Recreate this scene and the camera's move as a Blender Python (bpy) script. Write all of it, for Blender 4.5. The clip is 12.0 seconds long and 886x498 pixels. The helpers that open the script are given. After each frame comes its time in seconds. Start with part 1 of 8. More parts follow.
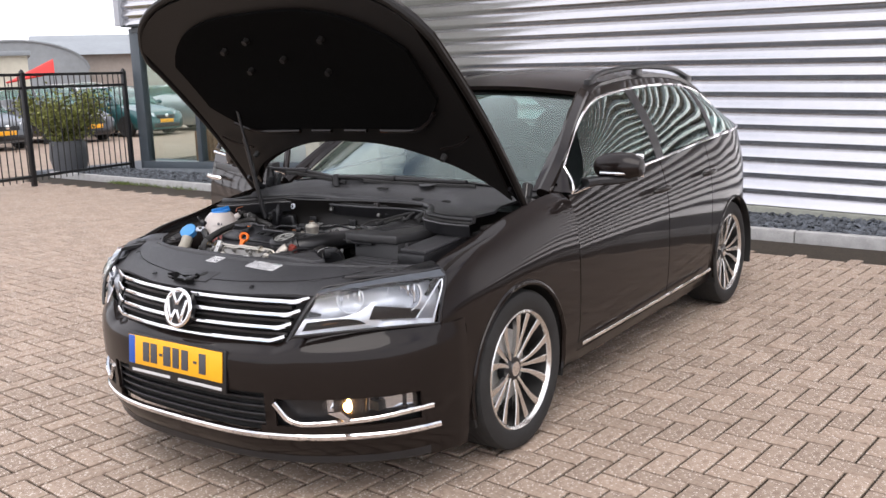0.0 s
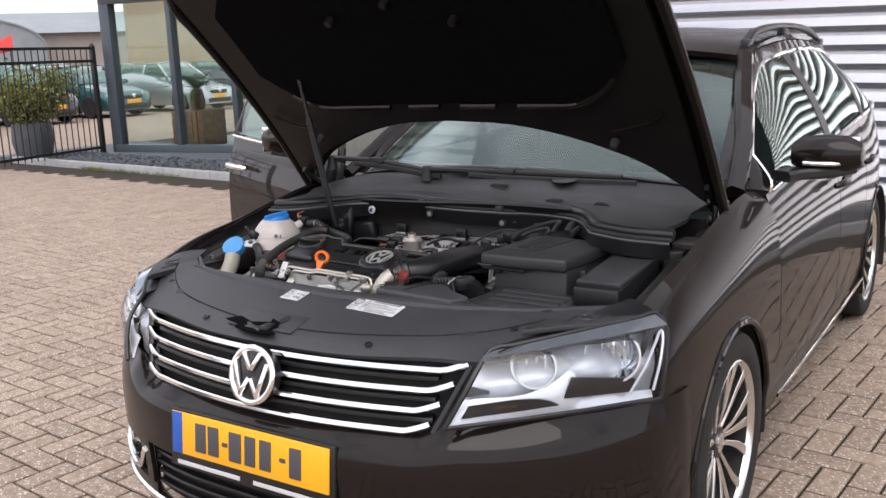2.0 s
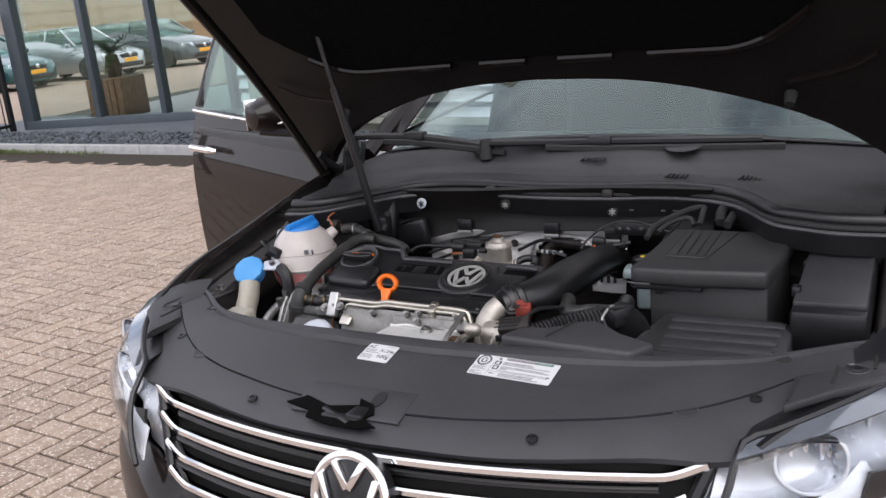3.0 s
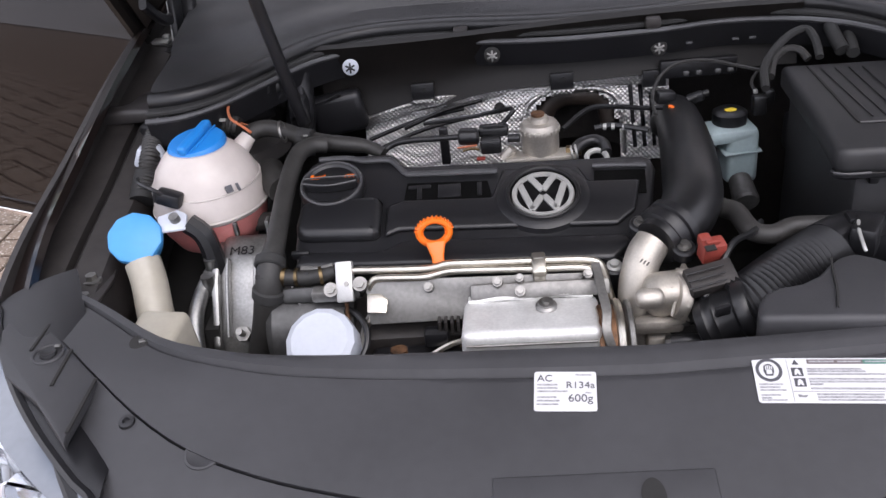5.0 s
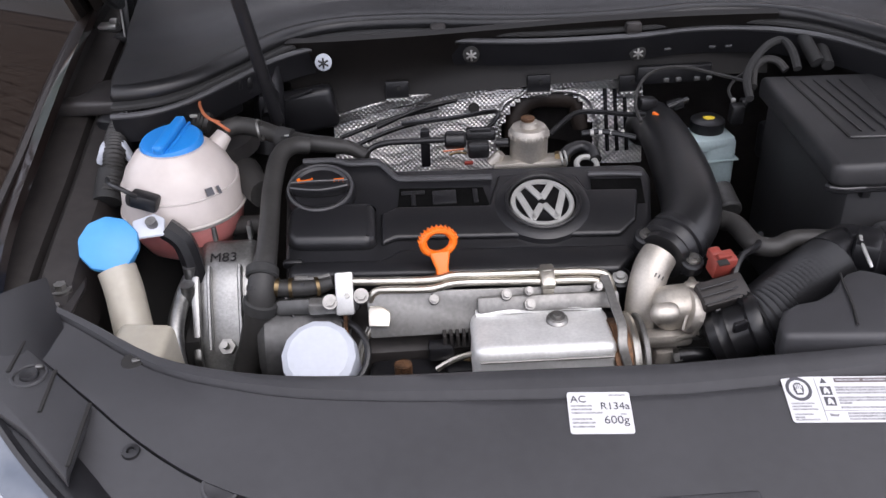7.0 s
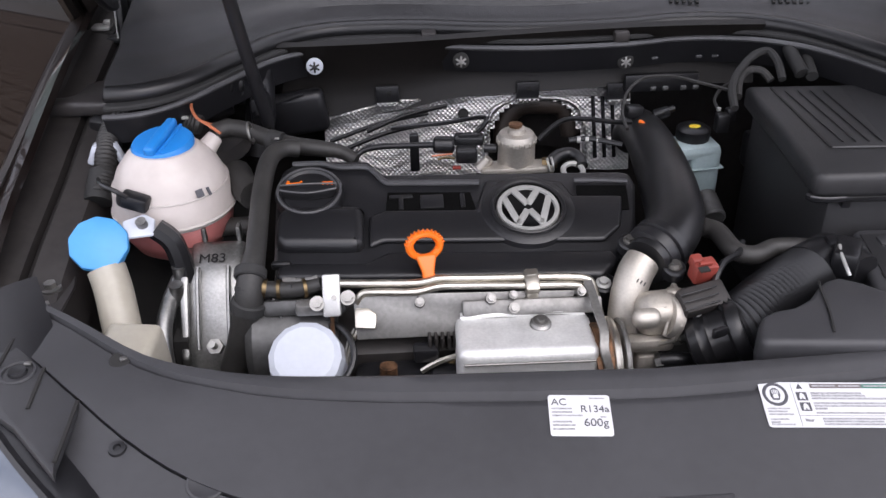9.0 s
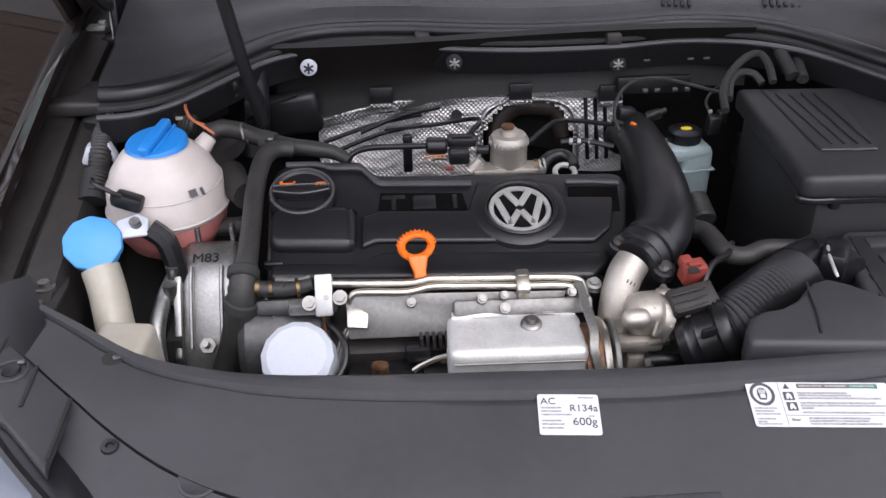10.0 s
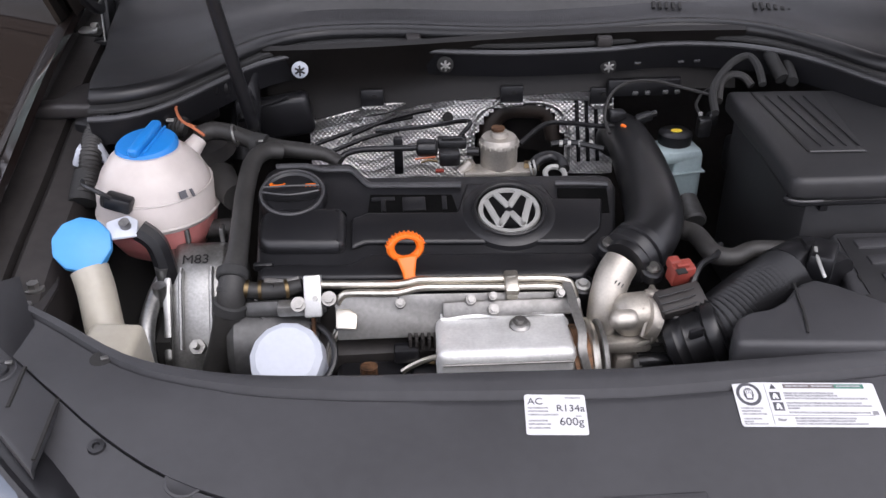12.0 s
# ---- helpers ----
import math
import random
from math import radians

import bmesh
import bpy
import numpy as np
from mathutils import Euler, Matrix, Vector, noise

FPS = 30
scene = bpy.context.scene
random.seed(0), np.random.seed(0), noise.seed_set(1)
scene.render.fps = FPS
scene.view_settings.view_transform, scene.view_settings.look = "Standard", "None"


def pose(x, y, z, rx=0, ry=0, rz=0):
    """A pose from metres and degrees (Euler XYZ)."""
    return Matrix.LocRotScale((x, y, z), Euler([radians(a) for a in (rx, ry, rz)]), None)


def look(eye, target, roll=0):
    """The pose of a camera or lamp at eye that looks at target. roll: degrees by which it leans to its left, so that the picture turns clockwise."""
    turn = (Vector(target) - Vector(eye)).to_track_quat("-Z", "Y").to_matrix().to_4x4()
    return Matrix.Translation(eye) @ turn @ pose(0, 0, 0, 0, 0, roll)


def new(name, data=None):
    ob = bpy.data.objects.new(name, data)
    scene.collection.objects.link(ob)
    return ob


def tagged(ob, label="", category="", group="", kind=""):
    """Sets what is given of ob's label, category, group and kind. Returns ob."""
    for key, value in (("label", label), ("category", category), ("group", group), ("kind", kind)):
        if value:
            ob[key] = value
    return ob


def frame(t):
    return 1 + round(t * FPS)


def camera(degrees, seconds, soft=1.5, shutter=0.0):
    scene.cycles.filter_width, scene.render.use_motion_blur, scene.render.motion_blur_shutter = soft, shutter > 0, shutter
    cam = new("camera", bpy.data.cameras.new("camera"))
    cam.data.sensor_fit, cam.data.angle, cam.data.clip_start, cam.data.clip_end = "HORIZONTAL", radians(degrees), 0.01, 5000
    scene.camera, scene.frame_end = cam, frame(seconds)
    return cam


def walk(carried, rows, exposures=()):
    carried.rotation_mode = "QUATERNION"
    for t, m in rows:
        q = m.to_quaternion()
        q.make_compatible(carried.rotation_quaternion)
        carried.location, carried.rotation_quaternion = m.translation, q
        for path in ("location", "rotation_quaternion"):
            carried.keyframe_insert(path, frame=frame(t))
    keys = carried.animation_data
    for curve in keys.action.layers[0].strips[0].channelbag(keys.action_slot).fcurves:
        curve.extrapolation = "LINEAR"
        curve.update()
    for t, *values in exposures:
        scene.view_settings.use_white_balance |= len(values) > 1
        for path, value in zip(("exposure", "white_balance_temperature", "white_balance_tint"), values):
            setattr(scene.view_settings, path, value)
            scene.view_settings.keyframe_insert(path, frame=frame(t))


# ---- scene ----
cam = camera(51.5, 12.0)
PATH = [
    (0, (2.699, -3.027, 1.508), (1.566, -1.422, 1.136), -2.1),
    (0.5, (2.588, -3.051, 1.506), (1.477, -1.429, 1.137), -2.1),
    (1, (2.34, -2.902, 1.48), (1.234, -1.275, 1.116), -2.4),
    (1.5, (1.966, -2.636, 1.459), (0.868, -1.008, 1.08), -2.6),
    (2, (1.554, -2.427, 1.447), (0.488, -0.786, 1.031), -2.2),
    (2.5, (1.189, -2.229, 1.45), (0.178, -0.567, 0.986), -3.3),
    (2.7, (1.029, -2.113, 1.448), (0.04, -0.443, 0.965), -4.2),
    (4.3, (0.001, -1.552, 1.533), (-0.371, 0.330, 0.519), -8.0),
    (4.5, (-0.054, -1.483, 1.506), (-0.357, 0.388, 0.450), -7.6),
    (5, (-0.130, -1.373, 1.478), (-0.317, 0.457, 0.329), -7.0),
    (5.5, (-0.194, -1.327, 1.476), (-0.265, 0.494, 0.298), -5.4),
    (6, (-0.245, -1.322, 1.488), (-0.229, 0.490, 0.293), -3.7),
    (6.5, (-0.288, -1.317, 1.496), (-0.202, 0.487, 0.292), -2.1),
    (7, (-0.283, -1.317, 1.495), (-0.202, 0.489, 0.295), -2.0),
    (9, (-0.275, -1.331, 1.504), (-0.177, 0.478, 0.311), -1.0),
    (9.5, (-0.271, -1.336, 1.506), (-0.169, 0.474, 0.314), -0.8),
    (10, (-0.269, -1.339, 1.508), (-0.163, 0.472, 0.316), -0.7),
    (10.5, (-0.266, -1.342, 1.508), (-0.157, 0.470, 0.318), -0.7),
    (11, (-0.263, -1.343, 1.507), (-0.154, 0.471, 0.320), -0.7),
    (11.5, (-0.259, -1.344, 1.506), (-0.151, 0.471, 0.322), -0.6),
    (12, (-0.258, -1.344, 1.505), (-0.146, 0.472, 0.323), -0.6),
]
walk(cam, [(t, look(eye, target, roll)) for t, eye, target, roll in PATH], [(0.0, 0.78, 6600, 14), (1.5, 0.75, 6600, 14), (2.5, 0.58, 6500, 14), (4.4, 1.0, 6350, 17), (12.0, 1.0, 6350, 17)])

# ---- world, sun, exposure ----
world = bpy.data.worlds.new("world")
scene.world = world
world.use_nodes = True
wn, wl = world.node_tree.nodes, world.node_tree.links
bgn = wn["Background"]
sky = wn.new("ShaderNodeTexSky")
sky.sky_type, sky.sun_disc = "NISHITA", False
sky.sun_elevation, sky.sun_rotation = radians(52), radians(150)
tc = wn.new("ShaderNodeTexCoord")
cl = wn.new("ShaderNodeTexNoise")
cl.inputs["Scale"].default_value, cl.inputs["Detail"].default_value = 2.6, 6
cr = wn.new("ShaderNodeValToRGB")
cr.color_ramp.elements[0].position, cr.color_ramp.elements[0].color = 0.29, (0, 0, 0, 1)
cr.color_ramp.elements[1].position, cr.color_ramp.elements[1].color = 0.47, (1, 1, 1, 1)
mx = wn.new("ShaderNodeMixRGB")
mx.inputs[2].default_value = (8.6, 8.8, 9.4, 1)
wl.new(tc.outputs["Generated"], cl.inputs["Vector"])
wl.new(cl.outputs["Fac"], cr.inputs[0])
wl.new(cr.outputs[0], mx.inputs[0])
wl.new(sky.outputs[0], mx.inputs[1])
wl.new(mx.outputs[0], bgn.inputs[0])
bgn.inputs[1].default_value = 0.11
sun = new("sun", bpy.data.lights.new("sun", "SUN"))
sun.data.energy, sun.data.angle, sun.data.color = 1.1, radians(50), (1, 0.96, 0.9)
sun.matrix_world = look((3, -5, 9), (0, 0, 0))

# ---- materials ----


def mat(name, col, rough=0.5, metal=0.0, coat=0.0, var=0.0, scale=20.0, bump=0.0, bscale=200.0, col2=None, rand=0.0, spec=0.5, trans=0.0, sub=0.0, emit=None):
    m = bpy.data.materials.new(name)
    m.use_nodes = True
    n, l = m.node_tree.nodes, m.node_tree.links
    p = n["Principled BSDF"]
    p.inputs["Base Color"].default_value = (*col, 1)
    p.inputs["Roughness"].default_value, p.inputs["Metallic"].default_value = rough, metal
    p.inputs["Coat Weight"].default_value, p.inputs["Coat Roughness"].default_value = coat, 0.02
    p.inputs["Specular IOR Level"].default_value, p.inputs["Transmission Weight"].default_value = spec, trans
    if sub:
        p.inputs["Subsurface Weight"].default_value, p.inputs["Subsurface Radius"].default_value, p.inputs["Subsurface Scale"].default_value = sub, (1, 1, 1), 0.02
    if emit:
        p.inputs["Emission Color"].default_value, p.inputs["Emission Strength"].default_value = (*emit[0], 1), emit[1]
    co = n.new("ShaderNodeTexCoord")
    if var or col2:
        a, b = n.new("ShaderNodeTexNoise"), n.new("ShaderNodeTexNoise")
        a.inputs["Scale"].default_value, a.inputs["Detail"].default_value = scale, 5
        b.inputs["Scale"].default_value, b.inputs["Detail"].default_value = scale * 9, 4
        mixv = n.new("ShaderNodeMath")
        mixv.operation = "MULTIPLY_ADD"
        mixv.inputs[1].default_value = 0.4
        half = n.new("ShaderNodeMath")
        half.operation = "MULTIPLY"
        half.inputs[1].default_value = 0.6
        l.new(co.outputs["Object"], a.inputs["Vector"]), l.new(co.outputs["Object"], b.inputs["Vector"])
        l.new(a.outputs["Fac"], half.inputs[0]), l.new(b.outputs["Fac"], mixv.inputs[0]), l.new(half.outputs[0], mixv.inputs[2])
        r = n.new("ShaderNodeValToRGB")
        lo = tuple(c * (1 - var) for c in col)
        hi = col2 or tuple(min(1, c * (1 + var)) for c in col)
        r.color_ramp.elements[0].position, r.color_ramp.elements[1].position = 0.35, 0.65
        r.color_ramp.elements[0].color, r.color_ramp.elements[1].color = (*lo, 1), (*hi, 1)
        l.new(mixv.outputs[0], r.inputs[0])
        out = r.outputs[0]
        rr = n.new("ShaderNodeMapRange")
        rr.inputs["To Min"].default_value, rr.inputs["To Max"].default_value = max(0.02, rough - 0.08), min(1, rough + 0.08)
        l.new(mixv.outputs[0], rr.inputs["Value"]), l.new(rr.outputs[0], p.inputs["Roughness"])
        if rand:
            oi, geo = n.new("ShaderNodeObjectInfo"), n.new("ShaderNodeNewGeometry")
            add = n.new("ShaderNodeMath")
            add.operation = "ADD"
            fr = n.new("ShaderNodeMath")
            fr.operation = "FRACT"
            l.new(oi.outputs["Random"], add.inputs[0]), l.new(geo.outputs["Random Per Island"], add.inputs[1]), l.new(add.outputs[0], fr.inputs[0])
            hs = n.new("ShaderNodeHueSaturation")
            mr = n.new("ShaderNodeMapRange")
            mr.inputs["To Min"].default_value, mr.inputs["To Max"].default_value = 1 - rand, 1 + rand
            l.new(fr.outputs[0], mr.inputs["Value"]), l.new(mr.outputs[0], hs.inputs["Value"]), l.new(out, hs.inputs["Color"])
            out = hs.outputs[0]
        l.new(out, p.inputs["Base Color"])
    if bump:
        t, bp = n.new("ShaderNodeTexNoise"), n.new("ShaderNodeBump")
        t.inputs["Scale"].default_value, t.inputs["Detail"].default_value = bscale, 3
        bp.inputs["Strength"].default_value, bp.inputs["Distance"].default_value = bump, 0.002
        l.new(co.outputs["Object"], t.inputs["Vector"]), l.new(t.outputs["Fac"], bp.inputs["Height"]), l.new(bp.outputs[0], p.inputs["Normal"])
    return m


def glass(name, tint, ior, see=(0.9, 0.95, 0.93)):
    """Thin coated pane: mirror share set by the angle, the rest looked through."""
    m = bpy.data.materials.new(name)
    m.use_nodes = True
    n, l = m.node_tree.nodes, m.node_tree.links
    n.remove(n["Principled BSDF"])
    g, t, mixs, lw, pw, ma = n.new("ShaderNodeBsdfGlossy"), n.new("ShaderNodeBsdfTransparent"), n.new("ShaderNodeMixShader"), n.new("ShaderNodeLayerWeight"), n.new("ShaderNodeMath"), n.new("ShaderNodeMath")
    g.inputs["Roughness"].default_value = 0.0
    g.inputs["Color"].default_value = (*tint, 1)
    t.inputs["Color"].default_value = (*see, 1)
    lw.inputs["Blend"].default_value = 0.5
    f0 = ((ior - 1) / (ior + 1)) ** 2
    pw.operation, pw.inputs[1].default_value = "POWER", 5.0
    ma.operation, ma.inputs[1].default_value, ma.inputs[2].default_value = "MULTIPLY_ADD", 1 - f0, f0
    l.new(lw.outputs["Facing"], pw.inputs[0]), l.new(pw.outputs[0], ma.inputs[0])
    l.new(ma.outputs[0], mixs.inputs[0]), l.new(t.outputs[0], mixs.inputs[1]), l.new(g.outputs[0], mixs.inputs[2])
    l.new(mixs.outputs[0], n["Material Output"].inputs["Surface"])
    return m


PAINT = mat("brown_car_paint", (0.009, 0.0062, 0.0055), 0.4, 0.0, 0.54, 0.2, 900.0, spec=0.05)
BLACK = mat("black_plastic", (0.0088, 0.0088, 0.0102), 0.36, bump=0.15, bscale=900, var=0.2, scale=12)
COWLP = mat("cowl_plastic", (0.02, 0.02, 0.0215), 0.5, bump=0.3, bscale=1200, var=0.25, scale=7)
BATT = mat("battery_plastic", (0.022, 0.022, 0.0235), 0.5, bump=0.2, bscale=900, var=0.2, scale=10)
COVER = mat("grey_black_plastic", (0.033, 0.033, 0.036), 0.5, bump=0.25, bscale=1400, var=0.15, scale=9)
# Near-black of liners and trays; also painted shade for holes and slots.
DARK = mat("dark_parts_and_shade", (0.010, 0.0095, 0.009), 0.8, var=0.3)
FLANGE = mat("painted_flange", (0.034, 0.031, 0.031), 0.42, 0.1, var=0.3, scale=12)
BAY = mat("bay_steel", (0.026, 0.023, 0.022), 0.55, 0.2, var=0.4, scale=8)
RUBBER = mat("rubber", (0.016, 0.016, 0.016), 0.75, var=0.3, scale=14, bump=0.2, bscale=300)
# Paler black for lips, rims and edges; their highlight is in the colour.
SATIN_BLACK = mat("edge_highlight_black", (0.05, 0.05, 0.053), 0.35, var=0.25, scale=30)
HOSE = mat("hose_rubber", (0.021, 0.02, 0.019), 0.55, var=0.35, scale=25)
CHROME = mat("chrome", (0.86, 0.86, 0.87), 0.07, 1.0)
SILVER = mat("machined_alloy", (0.78, 0.77, 0.75), 0.22, 1.0, var=0.06, scale=40)
ALU = mat("cast_aluminium", (0.3, 0.3, 0.295), 0.42, 1.0, var=0.25, scale=30, bump=0.12, bscale=500)
STEEL = mat("shield_steel", (0.7, 0.7, 0.69), 0.6, 0.7, var=0.12, scale=30, bump=0.5, bscale=45)
PIPE = mat("bright_pipe", (0.55, 0.52, 0.46), 0.36, 1.0, var=0.12, scale=25)
CAST = mat("pale_cast_alloy", (0.46, 0.43, 0.385), 0.5, 0.8, var=0.14, scale=35, bump=0.3, bscale=700)
DULL = mat("dull_sheet_steel", (0.24, 0.235, 0.225), 0.5, 0.8, var=0.25, scale=22)
ALUB = mat("machined_block", (0.54, 0.54, 0.53), 0.4, 0.7, var=0.1, scale=50)
CASING = mat("dark_casing", (0.075, 0.075, 0.075), 0.45, 0.5, var=0.35, scale=14)
ZINC = mat("zinc_bolt", (0.26, 0.255, 0.245), 0.45, 1.0, var=0.25, scale=90)
SATIN = mat("satin_silver", (0.4, 0.4, 0.385), 0.45, 0.45, var=0.08, scale=60)
# Felt of the bonnet mat; also the black that paints shade into recesses.
FELT = mat("felt_and_recess_shade", (0.003, 0.003, 0.003), 0.95, var=0.3, scale=40, bump=0.6, spec=0.05)
HOODIN = mat("bonnet_inner_panel", (0.006, 0.005, 0.0045), 0.5, var=0.3, scale=10, spec=0.3)
COPPER = mat("orange_insulation", (0.42, 0.13, 0.06), 0.5, var=0.15, scale=40)
BRASS = mat("brass_fitting", (0.15, 0.11, 0.06), 0.4, 1.0, var=0.2, scale=60)
GLOSSB = mat("glossy_black_rubber", (0.0095, 0.0095, 0.0105), 0.36, var=0.1, scale=6)
RUSTY = mat("rusty_steel", (0.13, 0.068, 0.036), 0.55, 0.6, var=0.75, scale=60, bump=0.6, bscale=140)
MILK = mat("milky_plastic", (0.5, 0.455, 0.43), 0.3, var=0.07, scale=8, sub=0.3)
NECKP = mat("yellowed_milky_plastic", (0.36, 0.335, 0.28), 0.35, var=0.08, scale=12, sub=0.25)
PINK = mat("coolant_pink", (0.52, 0.19, 0.18), 0.35, var=0.12, scale=10, sub=0.2)
BLUE = mat("blue_cap", (0.012, 0.19, 0.56), 0.4, var=0.06, scale=10)
SKYBLUE = mat("light_blue_cap", (0.055, 0.27, 0.58), 0.42, var=0.05, scale=10)
ORANGE = mat("orange_plastic", (0.78, 0.15, 0.006), 0.4, var=0.06, scale=20)
REDP = mat("red_connector", (0.22, 0.038, 0.027), 0.5, var=0.2)
YELLOW = mat("yellow_mark", (0.8, 0.6, 0.05), 0.5)
WHITEP = mat("white_plastic", (0.48, 0.51, 0.57), 0.4, var=0.05)
PALEBLUE = mat("brake_fluid_bottle", (0.32, 0.4, 0.415), 0.35, var=0.1, sub=0.2)
LABEL = mat("white_label", (0.56, 0.56, 0.57), 0.4, var=0.03)
PRINT = mat("fine_pale_print", (0.11, 0.11, 0.12), 0.5, scale=700, col2=(0.46, 0.46, 0.47))
INK = mat("label_ink", (0.06, 0.06, 0.07), 0.6)
INKL = mat("label_ink_pale", (0.2, 0.2, 0.21), 0.6)
INKR = mat("label_ink_title", (0.12, 0.1, 0.1), 0.6)
PLATE = mat("plate_yellow", (0.9, 0.42, 0.012), 0.4, var=0.03)
PLATEB = mat("plate_blue", (0.02, 0.09, 0.42), 0.4)
CLEAR = glass("lamp_lens", (1, 1, 1), 1.35, (0.95, 0.96, 0.97))
AUTOGLASS = glass("car_glass", (0.95, 1, 0.98), 1.6, (0.62, 0.75, 0.71))
SCREENGLASS = glass("windscreen_glass", (0.9, 1, 0.98), 1.7, (0.72, 0.80, 0.78))
SHOPGLASS = glass("shop_glass", (0.8, 1, 0.9), 1.45, (0.955, 0.985, 0.97))
LAMPIN = mat("lamp_reflector", (0.68, 0.69, 0.72), 0.14, 1.0, var=0.08)
LAMPWH = mat("lamp_white_trim", (0.78, 0.8, 0.84), 0.25, 0.3, var=0.05)
AMBER = mat("lit_bulb", (1, 0.6, 0.25), 0.3, emit=((1, 0.5, 0.15), 22.0))
SEAT = mat("seat_cloth", (0.03, 0.03, 0.032), 0.85, var=0.2, scale=30, bump=0.4)
CLAD = mat("silver_cladding", (0.6, 0.6, 0.62), 0.16, 0.9, var=0.03, scale=1.5)
PLINTH = mat("plinth_grey_green", (0.3, 0.31, 0.27), 0.6, var=0.15, scale=6)
FRAME = mat("anthracite_frame", (0.06, 0.075, 0.09), 0.4, var=0.1, scale=5)
GRAVEL = mat("slate_chips", (0.075, 0.085, 0.1), 0.75, var=0.35, scale=20, rand=0.45, bump=0.4, bscale=120)
KERB = mat("concrete_kerb", (0.36, 0.36, 0.36), 0.8, var=0.18, scale=10, bump=0.4, bscale=160)
SAND = mat("joint_sand", (0.03, 0.022, 0.014), 0.95, var=0.35, scale=14, bump=0.5, bscale=200)
BRICK = mat("paving_brick", (0.285, 0.205, 0.155), 0.85, var=0.2, scale=35, rand=0.13, bump=0.7, bscale=350, col2=(0.40, 0.315, 0.25))


def specks(m, scale, cut, tone):
    """Pale stone grains in a surface."""
    n, l = m.node_tree.nodes, m.node_tree.links
    p = n["Principled BSDF"]
    old = p.inputs["Base Color"].links[0].from_socket
    v, c, mixc, co = n.new("ShaderNodeTexVoronoi"), n.new("ShaderNodeMath"), n.new("ShaderNodeMixRGB"), n.new("ShaderNodeTexCoord")
    v.inputs["Scale"].default_value = scale
    c.operation, c.inputs[1].default_value = "GREATER_THAN", cut
    sep = n.new("ShaderNodeSeparateColor")
    l.new(co.outputs["Object"], v.inputs["Vector"]), l.new(v.outputs["Color"], sep.inputs[0]), l.new(sep.outputs[0], c.inputs[0])
    mixc.inputs[2].default_value = (*tone, 1)
    l.new(c.outputs[0], mixc.inputs[0]), l.new(old, mixc.inputs[1]), l.new(mixc.outputs[0], p.inputs["Base Color"])


specks(BRICK, 150, 0.90, (0.56, 0.49, 0.43))
IRON = mat("black_iron", (0.012, 0.012, 0.014), 0.45, var=0.2)
POT = mat("grey_pot", (0.07, 0.075, 0.085), 0.6, var=0.15, scale=5)
WOOD = mat("planter_wood", (0.16, 0.09, 0.05), 0.7, var=0.3, scale=12)
LEAF = mat("shrub_leaf", (0.15, 0.165, 0.035), 0.6, var=0.3, scale=6, rand=0.4)
PALMG = mat("palm_leaf", (0.05, 0.1, 0.035), 0.55, var=0.3, rand=0.3)
BARK = mat("bark", (0.1, 0.07, 0.045), 0.9, var=0.4)
GRASS = mat("weed_green", (0.1, 0.14, 0.03), 0.8, var=0.3, rand=0.4)
LONGWALL = mat("long_hall_wall", (0.34, 0.3, 0.27), 0.7, var=0.12, scale=0.5)
HALLROOF = mat("hall_roof_grey", (0.25, 0.275, 0.295), 0.6, var=0.12, scale=0.4)
HALLWALL = mat("hall_wall_cream", (0.52, 0.5, 0.42), 0.7, var=0.1, scale=0.6)
BROWNWALL = mat("hall_wall_brown", (0.28, 0.19, 0.11), 0.75, var=0.15, scale=0.5)
REDTARP = mat("red_canvas", (0.55, 0.025, 0.02), 0.6, var=0.12, scale=3)
FLOORIN = mat("showroom_floor", (0.2, 0.2, 0.2), 0.4, var=0.1)

# ---- mesh helpers ----


def part(name, bm, material, parent=None, label="", m=None, sharp=38):
    bmesh.ops.recalc_face_normals(bm, faces=bm.faces)
    me = bpy.data.meshes.new(name)
    bm.to_mesh(me)
    bm.free()
    for mm in material if isinstance(material, (list, tuple)) else [material]:
        me.materials.append(mm)
    me.shade_smooth()
    me.set_sharp_from_angle(angle=radians(sharp))
    ob = new(name, me)
    if parent is not None:
        ob.parent = parent
    if m is not None:
        ob.matrix_local = m
    return tagged(ob, label)


def empty(name, label, category, group="", kind="", m=None):
    ob = new(name)
    ob.empty_display_size = 0.1
    if m is not None:
        ob.matrix_world = m
    return tagged(ob, label, category, group, kind)


def join(*bms):
    out = bmesh.new()
    for b in bms:
        me = bpy.data.meshes.new("tmp")
        b.to_mesh(me)
        b.free()
        out.from_mesh(me)
        bpy.data.meshes.remove(me)
    return out


def moved(bm, m):
    bm.transform(m)
    return bm


def mirrored(bm):
    bm.transform(Matrix.Diagonal((-1, 1, 1, 1)))
    bmesh.ops.reverse_faces(bm, faces=bm.faces)
    return bm


def box(c, s, bev=0.004, m=None, seg=2):
    bm = bmesh.new()
    bmesh.ops.create_cube(bm, size=1)
    bm.transform(Matrix.Diagonal((*s, 1)))
    if bev:
        bmesh.ops.bevel(bm, geom=list(bm.edges), offset=min(bev, 0.45 * min(s)), segments=seg, affect="EDGES", profile=0.5)
    if m is not None:
        bm.transform(m)
    bm.transform(Matrix.Translation(c))
    return bm


